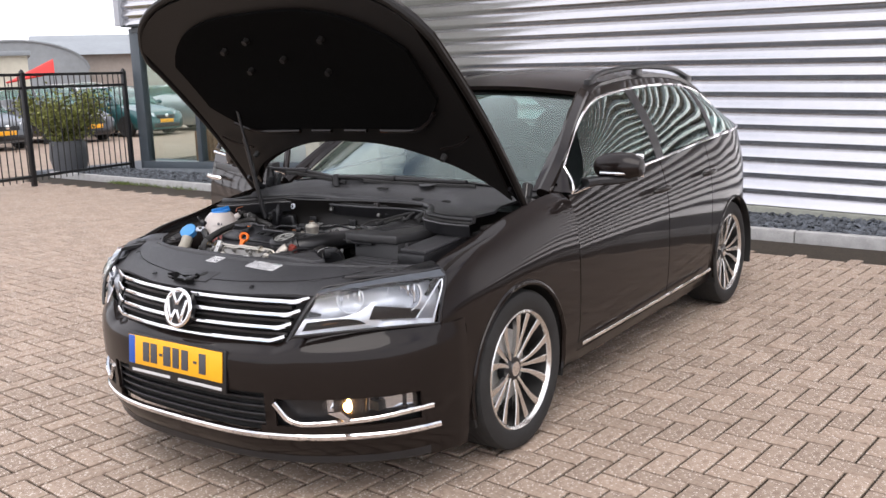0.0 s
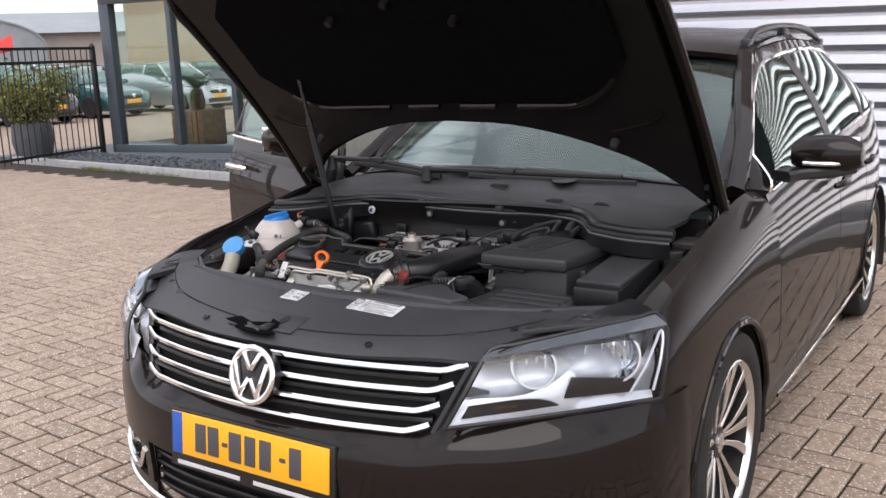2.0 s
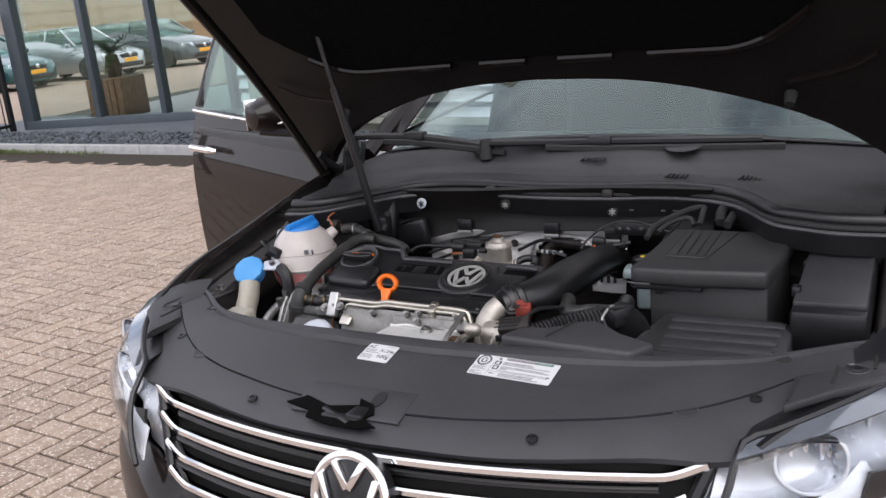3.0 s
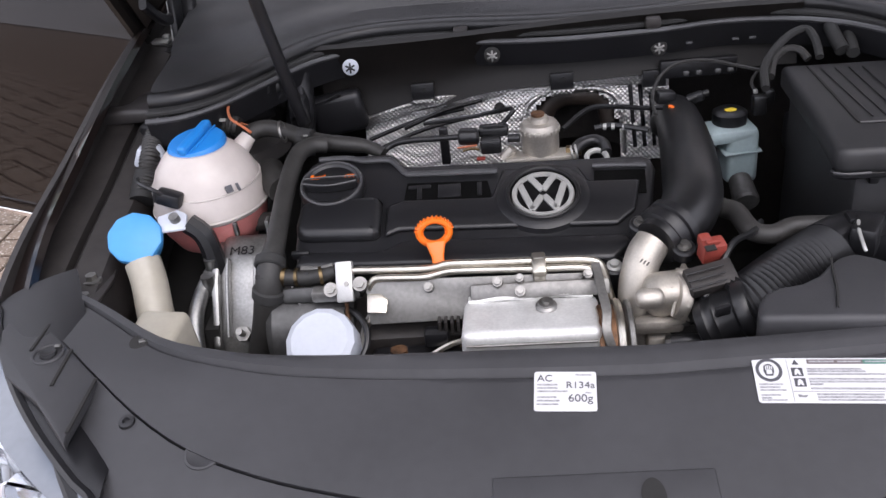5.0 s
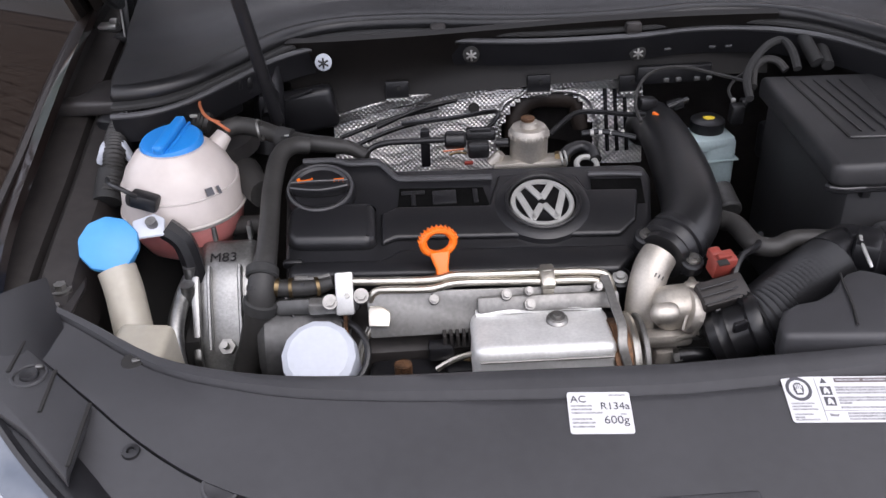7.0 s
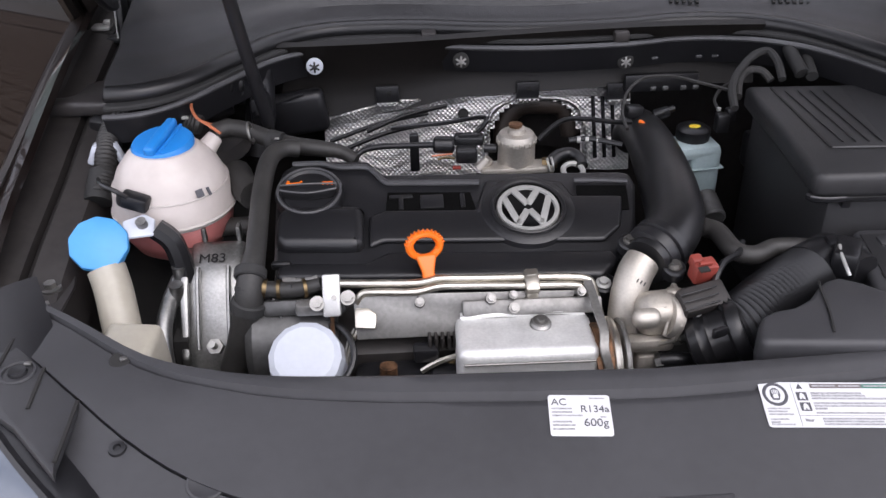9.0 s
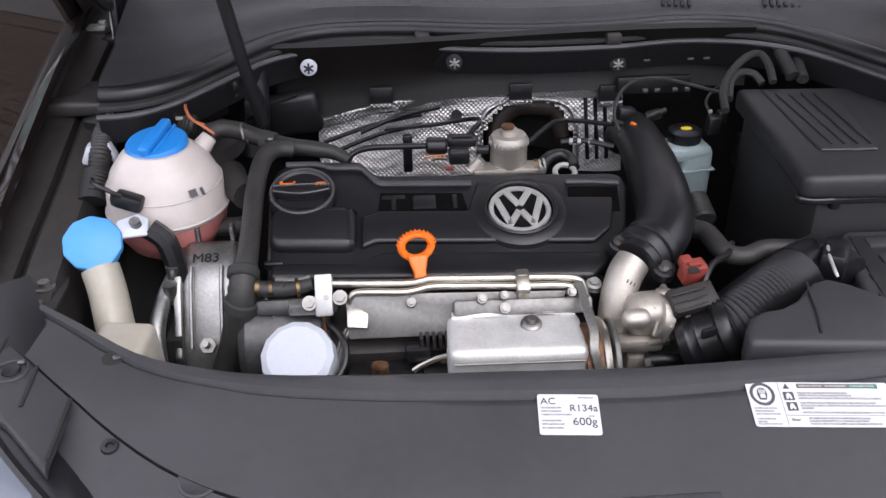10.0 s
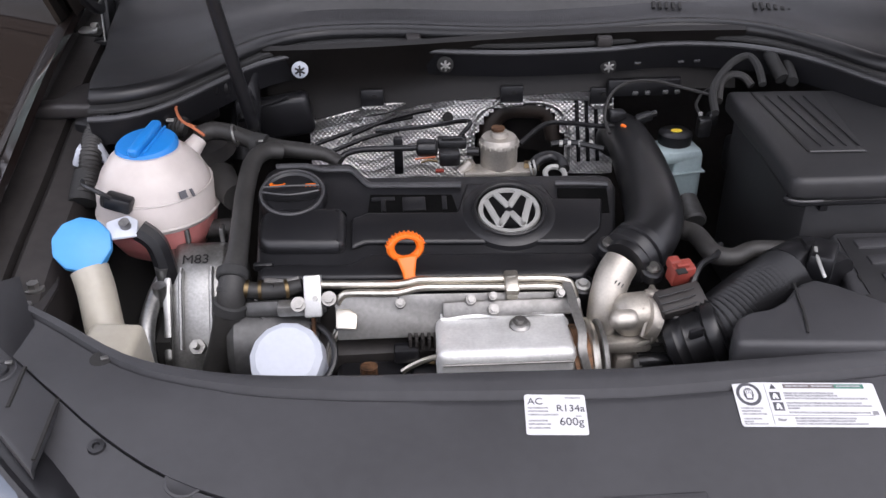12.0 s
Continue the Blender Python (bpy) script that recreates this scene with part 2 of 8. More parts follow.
def lathe(prof, seg=24, m=None, cap=True):
    """Turned round local z: prof of (radius, height)."""
    bm = bmesh.new()
    rings = []
    for r, z in prof:
        if r < 1e-5:
            rings.append([bm.verts.new((0, 0, z))])
        else:
            rings.append([bm.verts.new((r * math.cos(2 * math.pi * k / seg), r * math.sin(2 * math.pi * k / seg), z)) for k in range(seg)])
    for a, b in zip(rings, rings[1:]):
        for k in range(seg):
            q = [a[k % len(a)], a[(k + 1) % len(a)], b[(k + 1) % len(b)], b[k % len(b)]]
            q = list(dict.fromkeys(q))
            if len(q) > 2:
                bm.faces.new(q)
    if cap:
        for r in (rings[0], rings[-1]):
            if len(r) > 2:
                bm.faces.new(r)
    if m is not None:
        bm.transform(m)
    return bm


def aim(p0, p1):
    """Frame at p0 with z towards p1."""
    d = Vector(p1) - Vector(p0)
    return Matrix.Translation(p0) @ d.to_track_quat("Z", "Y").to_matrix().to_4x4()


def cyl(p0, p1, r0, r1=None, seg=20, bev=0.0):
    h = (Vector(p1) - Vector(p0)).length
    r1 = r0 if r1 is None else r1
    b = min(bev, h * 0.4, r0 * 0.9)
    prof = [(r0 - b, 0), (r0, b), (r1, h - b), (r1 - b, h)] if b else [(r0, 0), (r1, h)]
    return lathe(prof, seg, aim(p0, p1))


def smooth_line(pts, steps=6):
    pts = [Vector(p) for p in pts]
    if len(pts) < 3:
        return pts
    out = []
    for k in range(len(pts) - 1):
        p0, p1, p2, p3 = pts[max(k - 1, 0)], pts[k], pts[k + 1], pts[min(k + 2, len(pts) - 1)]
        for s in range(steps):
            t = s / steps
            out.append(0.5 * (2 * p1 + (p2 - p0) * t + (2 * p0 - 5 * p1 + 4 * p2 - p3) * t * t + (3 * p1 - p0 - 3 * p2 + p3) * t**3))
    return out + [pts[-1]]


def tube(pts, r, seg=10, steps=6, ribs=0.0, every=1):
    """A round tube along a smooth line. r: one radius or one for each given point. ribs: corrugation."""
    line = smooth_line(pts, steps)
    rs = [r] * len(line) if not isinstance(r, (list, tuple)) else [float(np.interp(k / (len(line) - 1), np.linspace(0, 1, len(r)), r)) for k in range(len(line))]
    bm, rings, side = bmesh.new(), [], None
    for k, p in enumerate(line):
        d = (line[min(k + 1, len(line) - 1)] - line[max(k - 1, 0)]).normalized()
        side = d.orthogonal().normalized() if side is None else (side - d * side.dot(d)).normalized()
        up = d.cross(side)
        q = rs[k] * (1 + ribs * (1 if (k // every) % 2 else -1))
        rings.append([bm.verts.new(p + q * (math.cos(a) * side + math.sin(a) * up)) for a in np.linspace(0, 2 * math.pi, seg, endpoint=False)])
    for a, b in zip(rings, rings[1:]):
        for k in range(seg):
            bm.faces.new((a[k], a[(k + 1) % seg], b[(k + 1) % seg], b[k]))
    bm.faces.new(rings[0]), bm.faces.new(rings[-1])
    return bm


def strip(pts, w, h, up=(0, 0, 1), steps=6):
    """A rectangular rail along a smooth line: w across, h along up."""
    line = smooth_line(pts, steps)
    bm, rings, up = bmesh.new(), [], Vector(up)
    for k, p in enumerate(line):
        d = (line[min(k + 1, len(line) - 1)] - line[max(k - 1, 0)]).normalized()
        side = d.cross(up).normalized()
        u = side.cross(d)
        b = 0.25 * min(w, h)
        rings.append([bm.verts.new(p + side * a + u * c) for a, c in ((-w / 2 + b, -h / 2), (w / 2 - b, -h / 2), (w / 2, -h / 2 + b), (w / 2, h / 2 - b), (w / 2 - b, h / 2), (-w / 2 + b, h / 2), (-w / 2, h / 2 - b), (-w / 2, -h / 2 + b))])
    for a, b in zip(rings, rings[1:]):
        for k in range(8):
            bm.faces.new((a[k], a[(k + 1) % 8], b[(k + 1) % 8], b[k]))
    bm.faces.new(rings[0]), bm.faces.new(rings[-1])
    return bm


def sheet(f, us, vs, thick=0.0, keep=None):
    """A surface f(u, v) over the given steps, made thick when asked; keep(u, v) leaves cells out."""
    bm = bmesh.new()
    g = [[bm.verts.new(f(u, v)) for v in vs] for u in us]
    for i in range(len(us) - 1):
        for j in range(len(vs) - 1):
            if keep is None or keep((us[i] + us[i + 1]) / 2, (vs[j] + vs[j + 1]) / 2):
                bm.faces.new((g[i][j], g[i + 1][j], g[i + 1][j + 1], g[i][j + 1]))
    bmesh.ops.delete(bm, geom=[v for v in bm.verts if not v.link_faces], context="VERTS")
    if thick:
        bmesh.ops.solidify(bm, geom=list(bm.faces), thickness=thick)
    return bm


def prism(outline, h, m=None, bev=0.0, seg=2):
    """An outline in local xy, h thick along local z."""
    bm = bmesh.new()
    f = bm.faces.new([bm.verts.new((x, y, 0)) for x, y in outline])
    top = bmesh.ops.extrude_face_region(bm, geom=[f])
    bmesh.ops.translate(bm, vec=(0, 0, h), verts=[e for e in top["geom"] if isinstance(e, bmesh.types.BMVert)])
    if bev:
        bmesh.ops.recalc_face_normals(bm, faces=bm.faces)
        bmesh.ops.bevel(bm, geom=[e for e in bm.edges if len(e.link_faces) == 2 and e.calc_face_angle() > 0.5], offset=bev, segments=seg, affect="EDGES", profile=0.5)
    if m is not None:
        bm.transform(m)
    return bm


def ngon(n, r, ry=None, turn=0.0):
    return [(r * math.cos(2 * math.pi * k / n + turn), (ry or r) * math.sin(2 * math.pi * k / n + turn)) for k in range(n)]


def torus(R, r, m=None, seg=32, sub=10, flat=1.0):
    bm = bmesh.new()
    rings = [[bm.verts.new(((R + r * math.cos(b)) * math.cos(a), (R + r * math.cos(b)) * math.sin(a), flat * r * math.sin(b))) for b in np.linspace(0, 2 * math.pi, sub, endpoint=False)] for a in np.linspace(0, 2 * math.pi, seg, endpoint=False)]
    for i in range(seg):
        for j in range(sub):
            bm.faces.new((rings[i][j], rings[(i + 1) % seg][j], rings[(i + 1) % seg][(j + 1) % sub], rings[i][(j + 1) % sub]))
    if m is not None:
        bm.transform(m)
    return bm


def letters(name, text, size, material, parent, m, label=""):
    cu = bpy.data.curves.new(name, "FONT")
    cu.body, cu.size, cu.extrude = text, size, 0.0002
    tmp = bpy.data.objects.new("tmp", cu)
    scene.collection.objects.link(tmp)
    me = bpy.data.meshes.new_from_object(tmp.evaluated_get(bpy.context.evaluated_depsgraph_get()))
    bpy.data.objects.remove(tmp)
    me.name = name
    me.materials.clear()
    me.materials.append(material)
    ob = new(name, me)
    ob.parent, ob.matrix_local = parent, m
    return tagged(ob, label)


def curve1(xs, ys):
    """A smooth function through points."""
    xs, ys = np.array(xs, float), np.array(ys, float)
    d = np.gradient(ys, xs)

    def f(x):
        x = float(np.clip(x, xs[0], xs[-1]))
        k = int(np.clip(np.searchsorted(xs, x) - 1, 0, len(xs) - 2))
        h = xs[k + 1] - xs[k]
        t = (x - xs[k]) / h
        return float((1 + 2 * t) * (1 - t) ** 2 * ys[k] + t * (1 - t) ** 2 * h * d[k] + t * t * (3 - 2 * t) * ys[k + 1] + t * t * (t - 1) * h * d[k + 1])

    return f


def lin(a, b, n):
    return [float(v) for v in np.linspace(a, b, n)]


def emblem(m, r, w, h):
    """Slanting bars inside a ring."""
    lines = [(-0.40, 0.82, -0.05, 0.25), (0.40, 0.82, 0.05, 0.25), (-0.80, 0.46, -0.42, -0.74), (-0.42, -0.74, -0.07, -0.16), (0.07, -0.16, 0.42, -0.74), (0.42, -0.74, 0.80, 0.46)]
    return [box((0, 0, 0), (math.hypot(c - a, d - b) * r + w * 0.6, w, h), h * 0.2, m @ pose((a + c) / 2 * r, (b + d) / 2 * r, 0, 0, 0, math.degrees(math.atan2(d - b, c - a)))) for a, b, c, d in lines]


# ---- ground, kerb, building ----
TURN_W = -5.4  # the frontage's turn against the car
WALL = pose(0, 6.05, 0, 0, 0, TURN_W)  # local x along the wall, -y towards the yard
FRONT = pose(-11.07, 7.46, 0, 0, 0, 9.5) @ pose(10.62, -0.67, 0)  # the glazed front, set back and turned

bm = bmesh.new()
bmesh.ops.create_grid(bm, x_segments=8, y_segments=8, size=400)
ground = part("ground", moved(bm, Matrix.Translation((0, 0, -0.012))), SAND)
yard_far = part("car_park", join(box((-47, 12, -0.007), (68, 90, 0.008), 0.0), box((0, -32, -0.007), (26, 46, 0.008), 0.0), box((31, -18, -0.007), (42, 46, 0.008), 0.0)), mat("car_park_paving", (0.3, 0.23, 0.18), 0.9, var=0.2, scale=3, bump=0.5, bscale=60))
tagged(yard_far, "pale paved yard and car park round the bricks", "pavement", kind="structure")
tagged(ground, "sandy ground under the brick paving", "ground", kind="structure")

SLOPE = 0.02


def cladding(x0, x1, z0, z1, y=0.0, slope=0.0, n=1):
    """Slanting-ribbed sheet between two stations of the wall."""
    rows = []
    k = 0
    while z0 + 0.155 * k < z1:
        rows += [(d, z0 + 0.155 * k + z * 1.054) for d, z in ((0.05, 0.003), (0.046, 0.01), (0.006, 0.09), (0.0, 0.096), (0.004, 0.102), (0.048, 0.144))]
        k += 1
    return sheet(lambda u, v: (u, y - rows[int(v)][0], rows[int(v)][1] - slope * u), lin(x0, x1, n + 1), list(range(len(rows))), 0.0)


wall = empty("wall_main", "showroom wall clad in silver ribbed metal sheet", "wall", kind="structure", m=WALL)
part("cladding", cladding(-6.4, 24, 0.155, 7.2, slope=SLOPE), CLAD, wall)
part("wall_core", box((8.8, 0.16, 3.5), (30.4, 0.24, 7.4), 0.0), PLINTH, wall)
part("base_trim", strip([(-6.4, -0.02, 0.11 + 6.4 * SLOPE), (24, -0.02, 0.11 - 24 * SLOPE)], 0.06, 0.085), PLINTH, wall)
kerb = empty("kerb", "grey concrete kerb edging the slate bed", "kerb", kind="structure", m=WALL)
k = 0
for x in np.arange(-12.2, 12, 1.0):
    part("kerb_stone", box((x + 0.5, -0.93, 0.0), (0.992, 0.1, 0.18), 0.012), KERB, kerb)
rnd = random.Random(4)


def chips(x0, x1, y0, y1, n, size):
    """Loose flat stones over a strip, in one mesh."""
    vs, fs = [], []
    for _ in range(n):
        cx, cy, s = rnd.uniform(x0, x1), rnd.uniform(y0, y1), size * rnd.uniform(0.5, 1.3)
        m = Matrix.Translation((cx, cy, rnd.uniform(0.055, 0.085))) @ Euler((rnd.uniform(-0.6, 0.6), rnd.uniform(-0.6, 0.6), rnd.uniform(0, 6))).to_matrix().to_4x4()
        b = len(vs)
        for x, y, z in ((-1, -0.6, 0), (0.9, -0.7, 0), (1, 0.6, 0), (-0.8, 0.8, 0), (-0.6, -0.3, 0.5), (0.6, -0.4, 0.55), (0.5, 0.4, 0.5), (-0.4, 0.45, 0.6)):
            vs.append(tuple(m @ Vector((x * s, y * s, z * s))))
        fs += [[b + i for i in f] for f in ((0, 1, 5, 4), (1, 2, 6, 5), (2, 3, 7, 6), (3, 0, 4, 7), (4, 5, 6, 7))]
    me = bpy.data.meshes.new("slate_bed")
    me.from_pydata(vs, [], fs)
    return me


me = chips(-11.8, 8, -0.88, -0.02, 9000, 0.028)
me.materials.append(GRAVEL)
bed = new("slate_bed", me)
bed.matrix_world = WALL
tagged(bed, "loose dark slate chips along the wall", "gravel", kind="stuff")
part("slate_soil", join(box((-2, -0.45, 0.02), (22, 0.86, 0.08), 0.0), box((-9.8, 0.85, 0.02), (6.2, 1.74, 0.08), 0.0)), GRAVEL, m=None).matrix_world = WALL
tagged(bpy.data.objects["slate_soil"], "dark bed under the slate chips", "soil", kind="structure")

# Showroom frontage with tall panes.
front = empty("window_1", "tall showroom glazing in dark grey aluminium frames", "window", kind="structure", m=FRONT @ pose(0, 0.75, 0))
GX = [-10.72, -9.455, -8.33, -7.2, -6.1]
for k, x in enumerate(GX):
    w = 0.2 if k == 0 else 0.09
    part("mullion", box((x, 0, 1.25), (w, 0.16, 2.5), 0.006), FRAME, front)
for a, b in zip(GX, GX[1:]):
    part("pane", box(((a + b) / 2, 0.0, 1.28), (b - a - 0.08, 0.012, 2.4), 0.0), SHOPGLASS, front)
part("bottom_rail", box((-8.2, -0.004, 0.08), (5.1, 0.17, 0.2), 0.006), FRAME, front)
part("head_rail", box((-8.2, -0.004, 2.48), (5.1, 0.17, 0.12), 0.006), FRAME, front)
upper = empty("wall_upper", "ribbed silver cladding band above the showroom glazing", "wall", kind="structure", m=FRONT @ pose(0, 0.6, 0))
part("cladding", cladding(-10.85, -5.5, 2.56, 6.5), CLAD, upper)
part("corner_trim", box((-10.9, -0.03, 4.55), (0.12, 0.14, 4.0), 0.01), WHITEP, upper)
part("soffit", box((-8.2, 0.18, 2.545), (5.4, 0.4, 0.03), 0.0), FRAME, upper)
part("return_wall", box((-5.55, -0.3, 3.5), (0.1, 0.85, 7.0), 0.0), PLINTH, upper)
side = empty("wall_side", "side of the showroom with tall glazing", "wall", kind="structure", m=FRONT)
part("side_pane", box((-10.72, 3.2, 1.28), (0.012, 4.6, 2.4), 0.0), SHOPGLASS, side)
part("side_wall", box((-10.8, 3.45, 4.55), (0.2, 5.4, 4.0), 0.0), PLINTH, side)
part("return_wall", box((-4.9, -0.9, 3.5), (0.2, 3.6, 7.0), 0.0), PLINTH, side)
part("back_wall", box((-8.2, 6.2, 4.85), (5.2, 0.2, 4.5), 0.0), PLINTH, side)
part("inner_wall", box((-5.6, 3.4, 3.5), (0.2, 5.6, 7.0), 0.0), PLINTH, side)
part("back_pane", box((-8.2, 6.2, 1.3), (5.0, 0.012, 2.5), 0.0), SHOPGLASS, side)
part("showroom_floor", box((-8.1, 3.45, 0.03), (5.2, 5.3, 0.06), 0.0), FLOORIN, side)
part("roof", box((-8.1, 3.3, 6.6), (5.6, 5.9, 0.2), 0.0), FRAME, side)
tagged(part("ceiling", box((-8.1, 3.6, 2.59), (5.2, 5.0, 0.06), 0.0), WHITEP, m=FRONT), "plain showroom ceiling", "ceiling", kind="structure")


def palm(m):
    p = empty("palm", "green cycad palm in a slatted wooden planter behind the glass", "plant", m=m)
    part("planter", box((0, 0, 0.32), (0.62, 0.62, 0.6), 0.01), WOOD, p)
    for k in range(6):
        part("slat", box((-0.26 + 0.104 * k, -0.32, 0.32), (0.09, 0.02, 0.58), 0.004), WOOD, p)
    part("trunk", lathe([(0.1, 0.6), (0.13, 0.75), (0.09, 0.95), (0, 1.0)], 12), BARK, p)
    r = random.Random(2)
    bm = bmesh.new()
    for k in range(34):
        a, el, L = k * 2.399, r.uniform(0.1, 1.2), r.uniform(0.55, 0.8)
        pts = [Vector((math.cos(a) * (L * t) * math.cos(el * (1 - 0.5 * t)), math.sin(a) * (L * t) * math.cos(el * (1 - 0.5 * t)), 0.95 + L * t * math.sin(el) - 0.55 * L * t * t)) for t in np.linspace(0, 1, 12)]
        for i in range(1, 12):
            d = (pts[i] - pts[i - 1]).normalized()
            s = d.cross(Vector((0, 0, 1))).normalized()
            for sg in (-1, 1):
                tip = pts[i] + (s * sg * 0.8 + d * 0.5 + Vector((0, 0, 0.15))) * 0.17 * math.sin(math.pi * (i / 13) ** 0.7)
                bm.faces.new([bm.verts.new(v) for v in (pts[i] - d * 0.016, tip, pts[i] + d * 0.016)])
    part("crown", bm, PALMG, p)
    return p


palm(FRONT @ pose(-9.75, 1.6, 0.06))

# Fence with pointed posts, running out from the corner.
fence = empty("fence", "black iron bar fence between the yard and the car park", "fence", m=pose(-11.36, 7.3, 0, 0, 0, 9.5) @ Matrix.Diagonal((1, 1, 0.965, 1)))
for k in range(4):
    part("post", join(box((0, -2.15 * k, 0.92), (0.07, 0.07, 1.84), 0.004), lathe([(0.045, 0), (0.03, 0.03), (0, 0.06)], 8, pose(0, -2.15 * k, 1.84))), IRON, fence)
for z in (0.16, 1.60, 1.81):
    part("rail", box((0, -3.22, z), (0.03, 6.45, 0.045), 0.003), IRON, fence)
for k in range(52):
    if k % 17 < 16:
        part("bar", cyl((0, -0.13 - 0.1235 * k, 0.08), (0, -0.13 - 0.1235 * k, 1.82), 0.0095, seg=6), IRON, fence)


def shrub(m):
    s = empty("potted_shrub", "yellow-green shrub in a dark grey round pot", "plant", m=m)
    part("pot", lathe([(0.22, 0), (0.27, 0.02), (0.33, 0.3), (0.31, 0.55), (0.29, 0.6), (0.27, 0.6), (0.28, 0.52), (0, 0.52)], 28, cap=False), POT, s)
    r = random.Random(9)
    st, lf = [], bmesh.new()
    for k in range(46):
        a, sp, h = r.uniform(0, 6.28), r.uniform(0.2, 0.8), r.uniform(0.45, 0.98)
        pts = [Vector((0.08 * math.cos(a), 0.08 * math.sin(a), 0.5)), Vector((sp * 0.55 * math.cos(a), sp * 0.55 * math.sin(a), 0.5 + h * 0.6)), Vector((sp * math.cos(a), sp * math.sin(a), 0.5 + h))]
        st.append(tube(pts, [0.009, 0.006, 0.003], 5, 4))
        line = smooth_line(pts, 8)
        for i in range(110):
            p = line[r.randrange(4, len(line))] + Vector((r.gauss(0, 0.07), r.gauss(0, 0.07), r.gauss(0, 0.07)))
            q = Euler((r.uniform(0, 6), r.uniform(0, 6), r.uniform(0, 6))).to_matrix()
            L = r.uniform(0.04, 0.08)
            lf.faces.new([lf.verts.new(p + q @ Vector(c)) for c in ((0, 0, 0), (L * 0.35, L * 0.5, 0.004), (0, L, 0), (-L * 0.35, L * 0.5, 0.004))])
    part("stems", join(*st), BARK, s)
    part("leaves", lf, LEAF, s)


shrub(pose(-12.3, 6.68, 0))

# Weeds in the joint before the kerb.
wb = bmesh.new()
for k in range(700):
    t = rnd.uniform(0, 1) ** 2
    p = WALL @ Vector((-9.9 + 2.2 * t + rnd.gauss(0, 0.1), -1.02 - abs(rnd.gauss(0, 0.05)), 0))
    a, h = rnd.uniform(0, 6.28), rnd.uniform(0.02, 0.06)
    d = Vector((math.cos(a), math.sin(a), 0))
    wb.faces.new([wb.verts.new(v) for v in (p - d.cross(Vector((0, 0, 1))) * 0.004, p + d.cross(Vector((0, 0, 1))) * 0.004, p + d * 0.02 + Vector((0, 0, h)))])
tagged(part("weeds", wb, GRASS), "low green weeds along the kerb", "weeds", kind="stuff")


# Parked cars beyond the fence, each with its own body and glass.
def wheel_simple(parent, x, y, r=0.32):
    s = 1 if x > 0 else -1
    w = part("wheel", lathe([(0.2, -0.1), (r - 0.03, -0.11), (r, -0.08), (r, 0.08), (r - 0.03, 0.11), (0.22, 0.1)], 24, pose(0, 0, 0, 0, 90, 0)), RUBBER, parent, m=pose(x, y, r))
    part("rim", lathe([(0.0, 0.06), (0.08, 0.07), (0.1, 0.05), (0.2, 0.085), (0.215, 0.1), (0.22, 0.06)], 20, pose(0, 0, 0, 0, 90 * s, 0), cap=False), SILVER, w)


